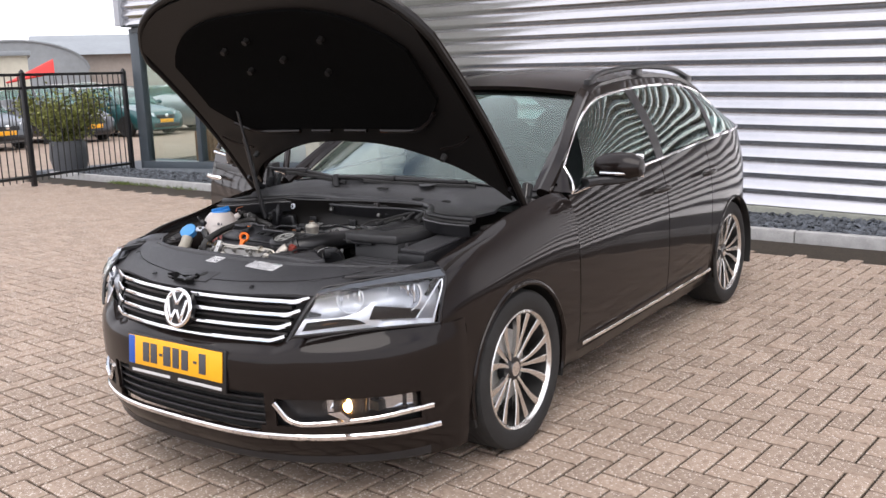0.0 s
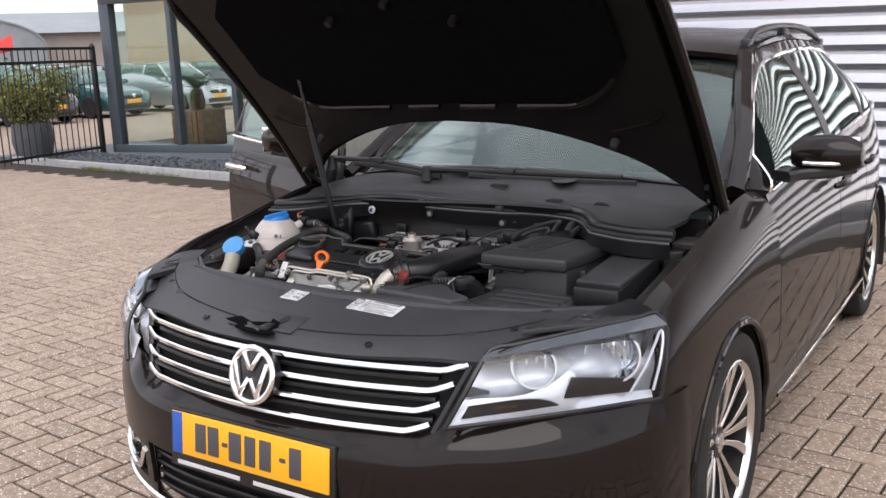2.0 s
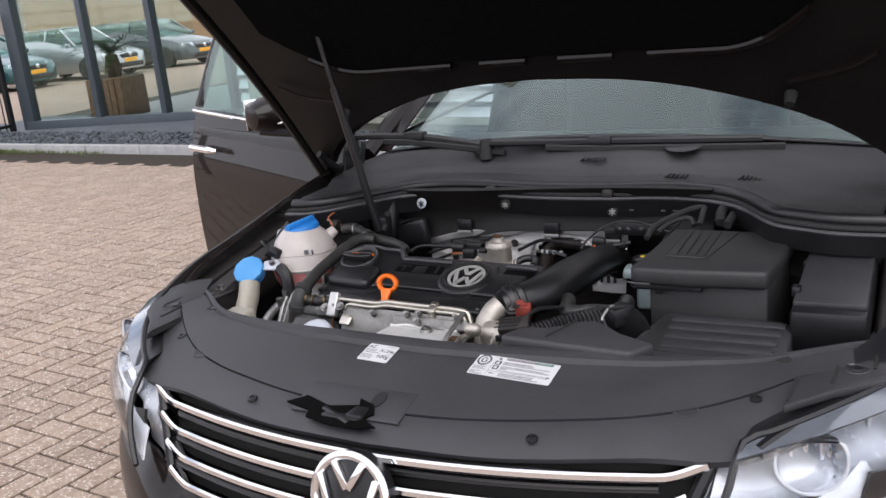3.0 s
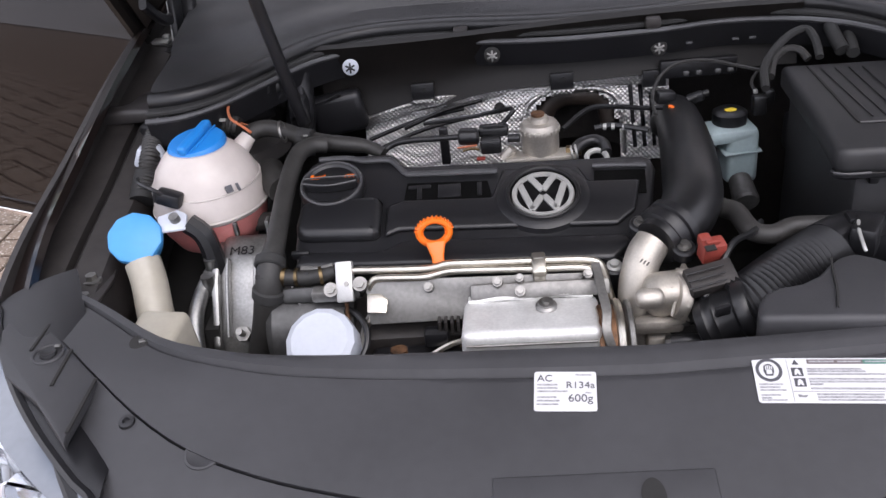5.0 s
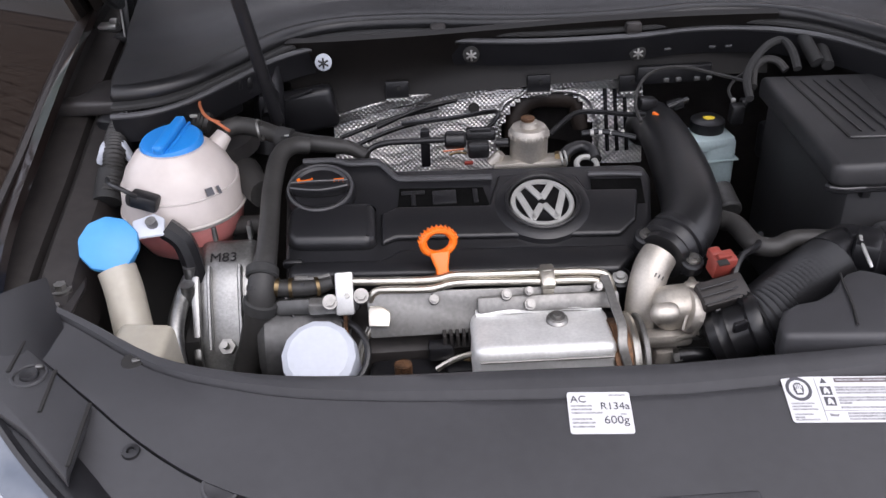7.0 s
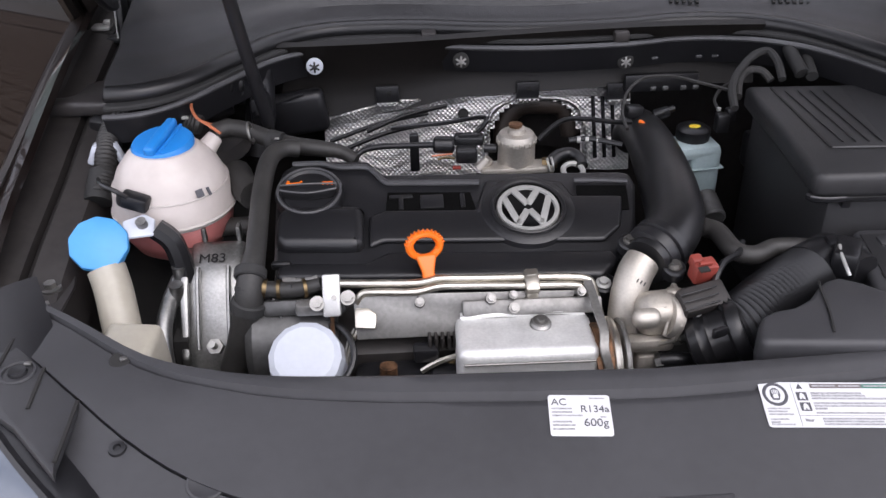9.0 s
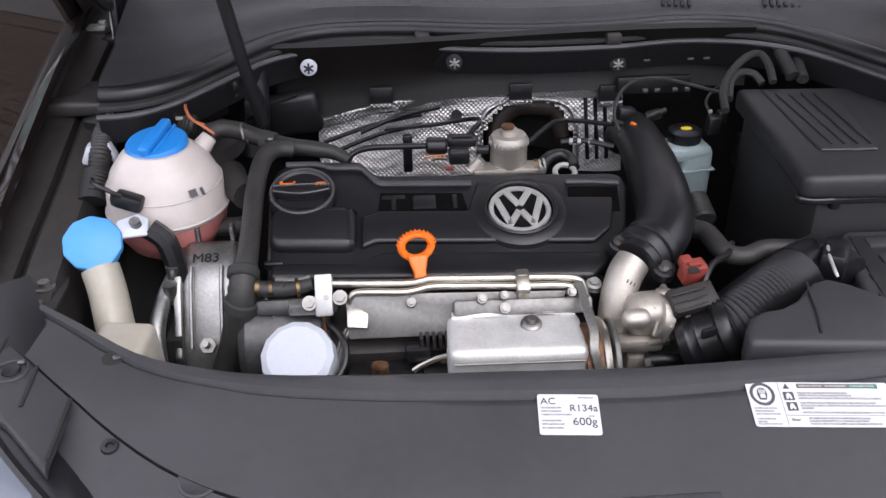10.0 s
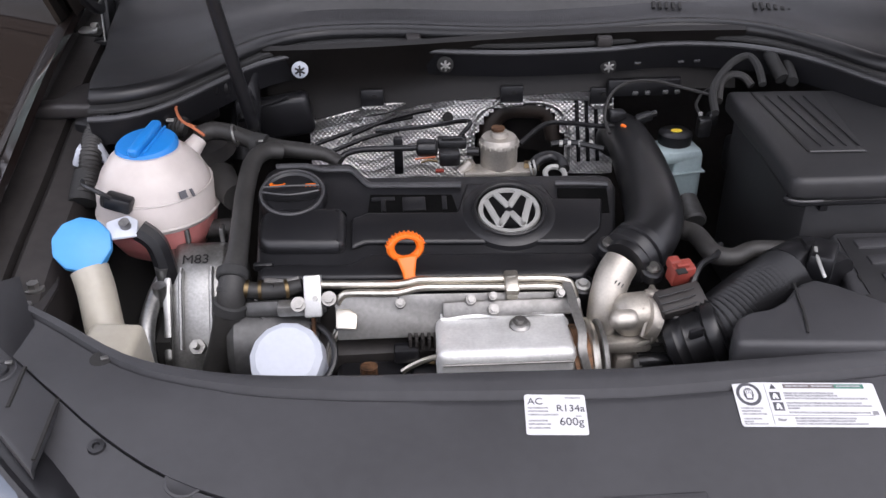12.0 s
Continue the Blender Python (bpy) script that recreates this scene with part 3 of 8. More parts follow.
def parked_car(name, label, paint, m, tall=0.0, long=4.4):
    """A plain car: nose to local -y."""
    car = empty(name, label, "car", "parked cars beyond the fence", m=m)
    L = long
    half = curve1([0, 0.12, 0.5, 1.5, L - 1, L - 0.25, L], [0.55, 0.76, 0.86, 0.89, 0.88, 0.8, 0.6])
    top = curve1([0, 0.1, 0.35, 1.15, 1.3, L - 0.4, L], [0.5, 0.66, 0.76, 0.95 + tall * 0.4, 0.98 + tall * 0.4, 1.02 + tall * 0.4, 0.8])
    ring = [(0.88, 0.2), (0.98, 0.32), (1.0, 0.6), (0.97, 0.82), (0.9, 0.96), (0.7, 1.0), (0.35, 1.01), (0, 1.015)]
    ring = ring + [(-a, b) for a, b in reversed(ring[:-1])]

    def body(u, v):
        y, (a, b) = u * L, ring[int(v)]
        z = 0.2 + (top(y) - 0.2) * max(0, (b - 0.2)) / 0.8
        return (a * half(y), y, z)

    us = [0, 0.004, 0.012, 0.03, 0.07, 0.12] + lin(0.17, 0.9, 14) + [0.95, 0.98, 0.995, 1]
    bm = sheet(body, us, list(range(len(ring))))
    bm.faces.new([v for v in bm.verts if abs(v.co.y) < 1e-6])
    bm.faces.new([v for v in bm.verts if abs(v.co.y - L) < 1e-6])
    part("body", bm, paint, car)
    h = 1.45 + tall
    secs = [(1.2, 0.80, 0.96 + tall * 0.4), (1.85, 0.62, h - 0.03), (2.3, 0.62, h), (L - 1.1, 0.6, h - 0.02), (L - 0.55, 0.56, h - 0.14), (L - 0.12, 0.72, 1.0 + tall * 0.4)]
    rr = [secs[0]] + secs[1:]
    bm = sheet(lambda u, v: (rr[int(u)][1] * v, rr[int(u)][0], rr[int(u)][2] + 0.03 * (1 - v * v)), range(len(rr)), lin(-1, 1, 9), 0.02)
    part("roof_glass", bm, [AUTOGLASS], car)
    part("roof", sheet(lambda u, v: (0.6 * v, 1.95 + u * (L - 3.0), h + 0.025 + 0.03 * (1 - v * v)), lin(0, 1, 6), lin(-1, 1, 9), 0.02), paint, car)
    for s in (-1, 1):
        pts = [(s * 0.8, 1.2), (s * 0.62, 1.85), (s * 0.6, L - 1.1), (s * 0.72, L - 0.15)]
        part("side_window", sheet(lambda u, v: Vector((s * (0.83 + (0.61 - 0.83) * v), 1.3 + 0.55 * v + u * (L - 1.65 - 0.95 * v), 0.95 + tall * 0.4 + (h - 0.98 - tall * 0.4) * v)), lin(0, 1, 5), lin(0, 1, 4), 0.01), AUTOGLASS, car)
        part("pillar", strip([(s * 0.82, 1.22, 0.97 + tall * 0.4), (s * 0.62, 1.85, h)], 0.06, 0.05), paint, car)
        part("pillar", strip([(s * 0.83, L * 0.55, 0.97 + tall * 0.4), (s * 0.62, L * 0.55, h)], 0.07, 0.04, (0, 1, 0)), paint, car)
        part("headlight", sheet(lambda u, v: (s * (0.42 + 0.34 * u), 0.06 + 0.13 * u + 0.05 * v, 0.58 + 0.12 * v), lin(0, 1, 5), lin(0, 1, 3), 0.02), LAMPIN, car)
        part("mirror", box((s * 0.97, 1.35, 1.0), (0.18, 0.1, 0.13), 0.04), paint, car)
        for y in (0.85, L - 0.95):
            wheel_simple(car, s * 0.8, y)
    part("grille", box((0, 0.035, 0.55), (0.7, 0.06, 0.16), 0.02), BLACK, car)
    part("lower_grille", box((0, 0.02, 0.32), (1.0, 0.06, 0.14), 0.02), BLACK, car)
    part("number_plate", box((0, -0.012, 0.45), (0.52, 0.01, 0.11), 0.003), PLATE, car)
    part("badge", lathe([(0.06, 0), (0.06, 0.02), (0.0, 0.03)], 16, pose(0, 0.0, 0.6, 90, 0, 0)), CHROME, car)
    return car


def far(x, y, turn):
    """A place beyond the fence, in a plan drawn about the yard."""
    return pose(2.7 + 1.056 * (x - 2.75), -3.03 + 1.056 * (y + 2.96), 0, 0, 0, turn)


SILVERP = mat("silver_paint", (0.5, 0.52, 0.54), 0.3, 0.7, 1.0)
BLACKP = mat("black_paint", (0.012, 0.013, 0.016), 0.3, 0.3, 1.0)
GREYP = mat("grey_paint", (0.1, 0.11, 0.12), 0.3, 0.6, 1.0)
TEALP = mat("teal_paint", (0.02, 0.09, 0.095), 0.3, 0.4, 1.0)
WHITEPT = mat("white_paint", (0.75, 0.76, 0.76), 0.3, 0.0, 1.0)
tones = [(WHITEPT, "white"), (BLACKP, "black"), (SILVERP, "silver"), (GREYP, "dark grey"), (TEALP, "teal")]
lots = [(-18.6, 9.3, 3, 0), (-18.9, 11.9, 1, 0.1), (-19.2, 14.5, 4, 0), (-18.6, 17.1, 2, 0.0), (-18.2, 19.7, 3, 0.0), (-18.4, 6.7, 1, 0.2), (-18.3, 4.0, 2, 0), (-25, 12, 1, 0.2), (-25.4, 15, 2, 0), (-26, 18, 0, 0.2), (-25.2, 21, 3, 0), (-24.6, 24, 1, 0)]
for x, y, t, tall in lots:
    parked_car("parked_car", "%s parked car with a yellow number plate" % tones[t][1], tones[t][0], far(x, y, 90 + rnd.uniform(-4, 4)), tall)

# Halls in the distance.
hall = empty("arched_hall", "grey hall with a rounded metal roof", "building", m=far(-49.2, 27.8, 60.7))
part("roof", sheet(lambda u, v: (4.4 * math.cos(v), 34 * u, 2.7 + 1.9 * math.sin(v)), lin(0, 1, 14), lin(0, math.pi, 25), 0.1), HALLROOF, hall)
part("gable", prism([(4.3 * math.cos(a), 2.7 + 1.8 * math.sin(a)) for a in lin(0, math.pi, 25)] + [(-4.3, 0), (4.3, 0)], 0.2, pose(0, 0.3, 0, 90, 0, 0)), HALLROOF, hall)
low = empty("long_hall", "long low hall with a shallow grey roof", "building", m=far(-50, 33, 56))
part("wall", box((8, 6, 1.9), (22, 12, 3.8), 0.0), LONGWALL, low)
part("roof", prism([(-0.5, 3.7), (12.5, 3.7), (6, 5.3)], 23, pose(-3.5, 0, 0, 90, 0, 90)), HALLROOF, low)
yard = empty("cream_shed", "cream ribbed shed beyond the parked cars", "building", m=far(-37.5, 18.4, 60))
part("wall", box((0, 0, 1.5), (5.5, 6, 3.0), 0.0), HALLWALL, yard)
part("roof", box((0, 0, 3.1), (5.8, 6.4, 0.2), 0.02), HALLROOF, yard)
brown = empty("brown_hall", "brown brick hall with an arched orange gable", "building", m=far(-33, 33, 52))
part("wall", box((6, 3, 2.6), (24, 6, 5.2), 0.0), BROWNWALL, brown)
part("roof", box((6, 3, 5.4), (24.5, 6.5, 0.4), 0.02), HALLROOF, brown)
part("arch", prism([(4.5 * math.cos(a), 4.9 * math.sin(a)) for a in lin(0, math.pi, 21)], 0.3, pose(9.5, -0.02, 0, 90, 0, 0)), mat("orange_gable", (0.33, 0.2, 0.1), 0.7, var=0.12, scale=0.5), brown)
tarp = empty("red_awning", "red canvas awning beyond the fence", "awning", m=far(-17.2, 9.2, 58) @ Matrix.Diagonal((0.55, 0.55, 0.98, 1)))
part("canvas", sheet(lambda u, v: (-1.0 + 2 * u, 1.4 * v, 1.75 + 0.55 * u - 0.35 * (2 * v - 1) ** 2 * u), lin(0, 1, 8), lin(0, 1, 8), 0.03), REDTARP, tarp)
for x in (-0.95, 0.95):
    part("pole", cyl((x, 0.7, 0), (x, 0.7, 2.0 + 0.25 * x), 0.02, seg=8), IRON, tarp)

# ---- the car: x to its left side, y to its rear, front axle at y = 0 ----
car = empty("car", "dark brown metallic estate car with its bonnet open", "car")
BELT = curve1([0.4, 0.6, 1.6, 2.6, 3.2, 3.8], [0.955, 0.972, 1.025, 1.085, 1.10, 1.1])
WID = curve1([-0.55, -0.47, -0.35, 0.05, 0.5, 1.3, 2.3, 2.7, 2.95, 3.2, 3.45, 3.6], [0.862, 0.884, 0.898, 0.91, 0.908, 0.905, 0.898, 0.89, 0.868, 0.81, 0.70, 0.56])
ZEDGE = curve1([0.5, 0.8, 1.17, 1.6, 2.1, 2.5, 2.8, 3.1, 3.35, 3.6], [0.98, 1.185, 1.365, 1.425, 1.44, 1.42, 1.365, 1.24, 1.12, 1.1])
XEDGE = curve1([0.5, 1.17, 2.0, 2.8, 3.1, 3.35, 3.6], [0.80, 0.625, 0.605, 0.59, 0.60, 0.62, 0.50])
ARCH = 0.355


SIDEOFF = curve1([0, 0.08, 0.16, 0.3, 0.45, 0.58, 0.68, 0.76, 0.84, 0.92, 1.0], [0.06, 0.026, 0.014, 0.004, 0.0, 0.001, 0.004, 0.0105, 0.023, 0.040, 0.060])
FENDZ = curve1([0, 0.08, 0.16, 0.5, 0.68, 0.78, 0.86, 0.93, 1.0], [0.2, 0.27, 0.33, 0.6, 0.76, 0.85, 0.92, 0.97, 1.0])
FENDOFF = curve1([0, 0.08, 0.16, 0.3, 0.5, 0.62, 0.72, 0.8, 0.88, 0.94, 1.0], [0.06, 0.022, 0.012, 0.003, 0.0, 0.002, 0.0075, 0.017, 0.036, 0.065, 0.103])


def side_point(y, t):
    """The flank below the windows: t from 0 (sill) to 1 (belt)."""
    z = 0.2 + (BELT(y) - 0.2) * t
    w = WID(y)
    off = SIDEOFF(t)
    return Vector((w - float(off), y, z))


def cut_arch(bm, cy, cz=0.325, r=ARCH):
    gone = [f for f in bm.faces if all((v.co.y - cy) ** 2 + (v.co.z - cz) ** 2 < r * r for v in f.verts)]
    bmesh.ops.delete(bm, geom=gone, context="FACES")
    for v in bm.verts:
        dy, dz = v.co.y - cy, v.co.z - cz
        d = math.hypot(dy, dz)
        if 0.02 < d < r:
            v.co.y, v.co.z = cy + dy * r / d, cz + dz * r / d


def flank(y0, y1, n, arches=(), t0=0.0, t1=1.0, nt=30):
    bm = sheet(lambda u, v: side_point(u, v), lin(y0, y1, n), lin(t0, t1, nt))
    for c in arches:
        cut_arch(bm, c)
    bmesh.ops.solidify(bm, geom=list(bm.faces), thickness=0.012)
    return bm


FTOP = curve1([-0.5, -0.40, -0.1, 0.1, 0.45, 0.56], [0.775, 0.83, 0.905, 0.945, 0.985, 0.985])


def fender_point(y, t):
    """Front wing: the flank, rolling over at the top to the bonnet gap."""
    w = WID(y)
    top = FTOP(y)
    z = FENDZ(t)
    z = 0.2 + (top - 0.2) * (z - 0.2) / 0.8
    off = FENDOFF(t)
    return Vector((w - float(off), y, float(z)))


def fender():
    def front(t):
        y = -0.4
        for _ in range(5):
            z = fender_point(y, t).z
            y = float(np.interp(z, [0.598, 0.625, 0.652, 0.80, 0.87], [-0.345, -0.472, -0.474, -0.425, -0.40]))
        return y

    bm = sheet(lambda u, v: fender_point(front(v) + (0.555 - front(v)) * u, v), lin(0, 1, 40), lin(0, 1, 44))
    cut_arch(bm, 0.05)
    bmesh.ops.solidify(bm, geom=list(bm.faces), thickness=0.012)
    return bm


def flare(cy):
    """Rounded lip round the wheel opening."""
    pts = []
    for a in lin(-0.25, math.pi + 0.25, 24):
        y, z = cy + (ARCH + 0.004) * math.cos(a), 0.325 + (ARCH + 0.004) * math.sin(a)
        pts.append((WID(y) - (0.004 if z > 0.35 else 0.014), y, z))
    return tube(pts, 0.012, 8, 2)


def screen(u, v):
    """u across, v from the base up."""
    bx, tx = 0.70, 0.585
    b = Vector((bx * u, 0.36 + 0.14 * u * u, 1.045 - 0.06 * u * u))
    t = Vector((tx * u, 1.17 + 0.08 * u * u, 1.425 - 0.05 * u * u))
    p = b.lerp(t, v)
    p.z += 0.02 * math.sin(math.pi * v)
    return p


for s in (1, -1):
    fix = (lambda b: b) if s == 1 else mirrored
    part("front_wing", fix(fender()), PAINT, car)
    part("rear_quarter", fix(flank(2.325, 3.58, 44, (2.75,))), PAINT, car)
    if s == 1:
        d = part("front_door", flank(0.562, 1.62, 24, (), 0.09), PAINT, car)
        part("door_trim", strip([(0.905, 0.57, 0.30), (0.908, 1.1, 0.302), (0.91, 1.615, 0.305)], 0.008, 0.016), CHROME, d)
    d = part("rear_door", fix(flank(1.627, 2.318, 26, (2.75,), 0.09)), PAINT, car)
    part("door_trim", fix(strip([(0.91, 1.632, 0.305), (0.907, 2.27, 0.31)], 0.008, 0.016)), CHROME, d)
    part("sill", fix(flank(0.40, 2.32, 20, (0.05, 2.75), 0.0, 0.083, 5)), PAINT, car)
    part("arch_lip", fix(flare(0.05)), PAINT, car)
    part("arch_lip", fix(flare(2.75)), PAINT, car)
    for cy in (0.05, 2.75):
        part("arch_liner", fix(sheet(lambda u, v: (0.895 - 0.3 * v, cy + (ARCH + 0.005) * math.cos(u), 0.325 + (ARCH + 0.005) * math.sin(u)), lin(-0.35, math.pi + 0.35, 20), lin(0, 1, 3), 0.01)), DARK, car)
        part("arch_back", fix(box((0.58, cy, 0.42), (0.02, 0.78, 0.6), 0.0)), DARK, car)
    # Windows and pillars above the belt.

    def green(y, t):
        b = Vector((WID(y) - 0.062, y, BELT(y)))
        e = Vector((XEDGE(y), y, ZEDGE(y)))
        p = b.lerp(e, t)
        p.x += 0.025 * math.sin(math.pi * t)
        return p

    def pane(y0, y1, lean0, lean1, t1=0.93):
        return sheet(lambda u, v: green(y0 + (y1 - y0) * u + (lean0 * (1 - u) + lean1 * u) * v, 0.04 + (t1 - 0.04) * v), lin(0, 1, 14), lin(0, 1, 10), 0.004)

    if s == 1:
        part("side_window", pane(0.665, 1.585, 0.27, 0.06), AUTOGLASS, car)
    part("side_window", fix(pane(1.69, 2.44, 0.05, 0.16)), AUTOGLASS, car)
    part("side_window", fix(pane(2.52, 3.12, 0.16, -0.05)), AUTOGLASS, car)
    part("door_pillar", fix(sheet(lambda u, v: green(1.59 + 0.095 * u + 0.055 * v, 0.0 + 0.97 * v) + Vector((0.003, 0, 0)), lin(0, 1, 4), lin(0, 1, 8), 0.012)), BLACK, car)
    part("door_pillar", fix(sheet(lambda u, v: green(2.445 + 0.07 * u + 0.16 * v, 0.97 * v) + Vector((0.003, 0, 0)), lin(0, 1, 4), lin(0, 1, 8), 0.012)), BLACK, car)
    part("rear_pillar", fix(sheet(lambda u, v: green(3.13 + 0.44 * u - 0.05 * v * (1 - u), v), lin(0, 1, 8), lin(0, 1, 8), 0.012)), PAINT, car)
    part("roof_frame", fix(sheet(lambda u, v: green(u, 0.93 + 0.09 * v) + Vector((0.004, 0, 0.0)), lin(0.56, 3.2, 34), lin(0, 1, 4), 0.02)), PAINT, car)
    part("window_trim", fix(tube([green(y, 0.92) + Vector((0.006, 0, 0)) for y in lin(0.66, 3.08, 22)], 0.0075, 8, 2)), CHROME, car)
    part("window_trim", fix(tube([side_point(y, 1.0) + Vector((0.006, 0, 0.004)) for y in lin(0.60, 3.2, 20)], 0.0085, 8, 2)), CHROME, car)
    part("window_trim", fix(tube([side_point(0.60, 1.0), side_point(0.60, 1.0) + Vector((0.004, 0.005, 0.03)), green(0.64, 0.6), green(0.67, 0.92)], 0.0075, 8, 4)), CHROME, car)
    part("front_pillar", fix(strip([(0.775, 0.47, 0.985), (0.735, 0.70, 1.12), (0.66, 0.97, 1.275), (0.595, 1.22, 1.395)], 0.06, 0.045, (0.5, -0.6, 0.6))), PAINT, car)
    def post(u, v):
        a = screen(1, 0.96 * u) + Vector((0.004, -0.004, 0.003))
        b = side_point(0.60, 1.0).lerp(green(0.67, 0.9), u / 0.15) if u < 0.15 else green(0.67 + (u - 0.15) / 0.85 * 0.53, 0.93)
        return a.lerp(b, v) + Vector((0.012, -0.012, 0.004)) * math.sin(math.pi * v)

    part("pillar_skin", fix(sheet(post, [0, 0.05, 0.1, 0.15] + lin(0.2, 1, 12), lin(0, 1, 8), 0.006)), PAINT, car)
    part("mirror_triangle", fix(sheet(lambda u, v: green(0.60 + 0.10 * u + 0.16 * v * u, 0.02 + 0.3 * v * u), lin(0, 1, 5), lin(0, 1, 5), 0.01)), BLACK, car)
    r = part("roof_rail", fix(strip([(0.56, 1.36, 1.44), (0.56, 1.5, 1.487), (0.56, 1.95, 1.512), (0.555, 2.5, 1.495), (0.55, 2.85, 1.425)], 0.035, 0.026)), BLACK, car)
    for y, z in ((1.38, 1.43), (1.98, 1.475), (2.78, 1.42)):
        part("rail_foot", fix(box((0.56, y, z), (0.034, 0.09, 0.06), 0.01)), BLACK, r)
    h = part("door_handle", fix(tube([(0.915, 2.10, 0.895), (0.932, 2.13, 0.9), (0.932, 2.25, 0.902), (0.915, 2.28, 0.9)], [0.011, 0.014, 0.014, 0.011], 8, 3)), PAINT, bpy.data.objects[d.name])
    if s == 1:
        part("door_handle", tube([(0.915, 1.38, 0.885), (0.935, 1.41, 0.89), (0.935, 1.53, 0.892), (0.915, 1.56, 0.89)], [0.011, 0.014, 0.014, 0.011], 8, 3), PAINT, bpy.data.objects["front_door"])


def mirror_unit(parent, fix):
    b = part("door_mirror", fix(lathe([(0, -0.115), (0.05, -0.11), (0.075, -0.07), (0.085, 0.0), (0.08, 0.06), (0.05, 0.105), (0, 0.115)], 20, pose(0.985, 0.80, 1.075, 0, 0, 0) @ Matrix.Diagonal((1, 0.75, 0.78, 1)) @ pose(0, 0, 0, 0, 90, 0))), PAINT, parent)
    part("mirror_base", fix(strip([(0.86, 0.70, 1.01), (0.90, 0.745, 1.015), (0.99, 0.79, 1.02), (1.06, 0.82, 1.035)], 0.09, 0.035)), BLACK, b)
    part("indicator", fix(tube([(0.92, 0.735, 1.052), (1.0, 0.745, 1.05), (1.06, 0.765, 1.055), (1.085, 0.80, 1.06)], 0.009, 8, 4)), LAMPIN, b)
    part("mirror_glass", fix(box((0.985, 0.868, 1.075), (0.17, 0.006, 0.105), 0.003)), CHROME, b)


mirror_unit(bpy.data.objects["front_door"], lambda b: b)

# Open door on the right side, swung round its front hinge.
hinge = Matrix.Translation((-0.89, 0.565, 0)) @ pose(0, 0, 0, 0, 0, 66) @ Matrix.Diagonal((1, 1.24, 1.03, 1)) @ Matrix.Translation((0.89, -0.565, 0))
door = part("open_front_door", moved(mirrored(flank(0.562, 1.62, 24, (), 0.09)), hinge), PAINT, car)
part("inner_panel", moved(box((-0.845, 1.09, 0.62), (0.05, 1.0, 0.7), 0.02), hinge), BLACK, door)
part("side_window", moved(mirrored(pane(0.74, 1.585, 0.30, 0.06)), hinge), AUTOGLASS, door)
part("window_frame", moved(mirrored(tube([green(0.62, 0.05), green(0.75, 0.85), green(1.0, 0.96), green(1.35, 0.97), green(1.63, 0.95), green(1.6, 0.05)], 0.018, 8, 6)), hinge), PAINT, door)
part("window_trim", moved(mirrored(tube([side_point(y, 1.0) + Vector((0.006, 0, 0.004)) for y in lin(0.60, 1.62, 10)], 0.009, 8, 2)), hinge), CHROME, door)
part("door_handle", moved(mirrored(tube([(0.915, 1.38, 0.885), (0.938, 1.41, 0.89), (0.938, 1.53, 0.892), (0.915, 1.56, 0.89)], [0.011, 0.015, 0.015, 0.011], 8, 3)), hinge), CHROME, door)
part("door_trim", moved(mirrored(strip([(0.905, 0.57, 0.30), (0.908, 1.1, 0.302), (0.91, 1.615, 0.305)], 0.008, 0.016)), hinge), CHROME, door)
mirror_unit(door, lambda b: moved(mirrored(b), hinge))

# Roof, screens, tail.
part("roof", sheet(lambda u, v: (XEDGE(u) * v * 0.985, u + 0.10 * v * v * max(0, 1 - (u - 1.17) / 0.5), ZEDGE(u) + 0.012 + 0.055 * (1 - v * v)), lin(1.15, 3.3, 22), lin(-1, 1, 21), 0.02), PAINT, car)

part("windscreen", sheet(screen, lin(-1, 1, 21), lin(0, 1, 10), 0.005), SCREENGLASS, car)
part("header", strip([screen(u, 1.0) + Vector((0, 0.02, 0.008)) for u in lin(-1, 1, 11)], 0.05, 0.03), PAINT, car)
part("screen_border", strip([screen(u, 0.02) + Vector((0, 0, -0.004)) for u in lin(-1, 1, 11)], 0.06, 0.006), BLACK, car)
part("inside_mirror", box((0.0, 1.02, 1.30), (0.22, 0.03, 0.06), 0.012), BLACK, car)
part("rear_glass", sheet(lambda u, v: (v * (0.5 - 0.02 * u), 3.26 - 0.22 * u, 1.22 + 0.2 * u), lin(0, 1, 4), lin(-1, 1, 7), 0.005), AUTOGLASS, car)
part("headliner", sheet(lambda u, v: (XEDGE(u) * v * 0.93, u, ZEDGE(u) - 0.03 + 0.05 * (1 - v * v)), lin(1.2, 3.0, 8), lin(-1, 1, 9), 0.01), SEAT, car)
part("tailgate", sheet(lambda u, v: (v * (0.55 - 0.05 * u), 3.6 - 0.35 * u * u, 0.3 + 0.95 * u), lin(0, 1, 12), lin(-1, 1, 9), 0.03), PAINT, car)
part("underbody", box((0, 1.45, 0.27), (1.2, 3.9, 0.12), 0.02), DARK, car)

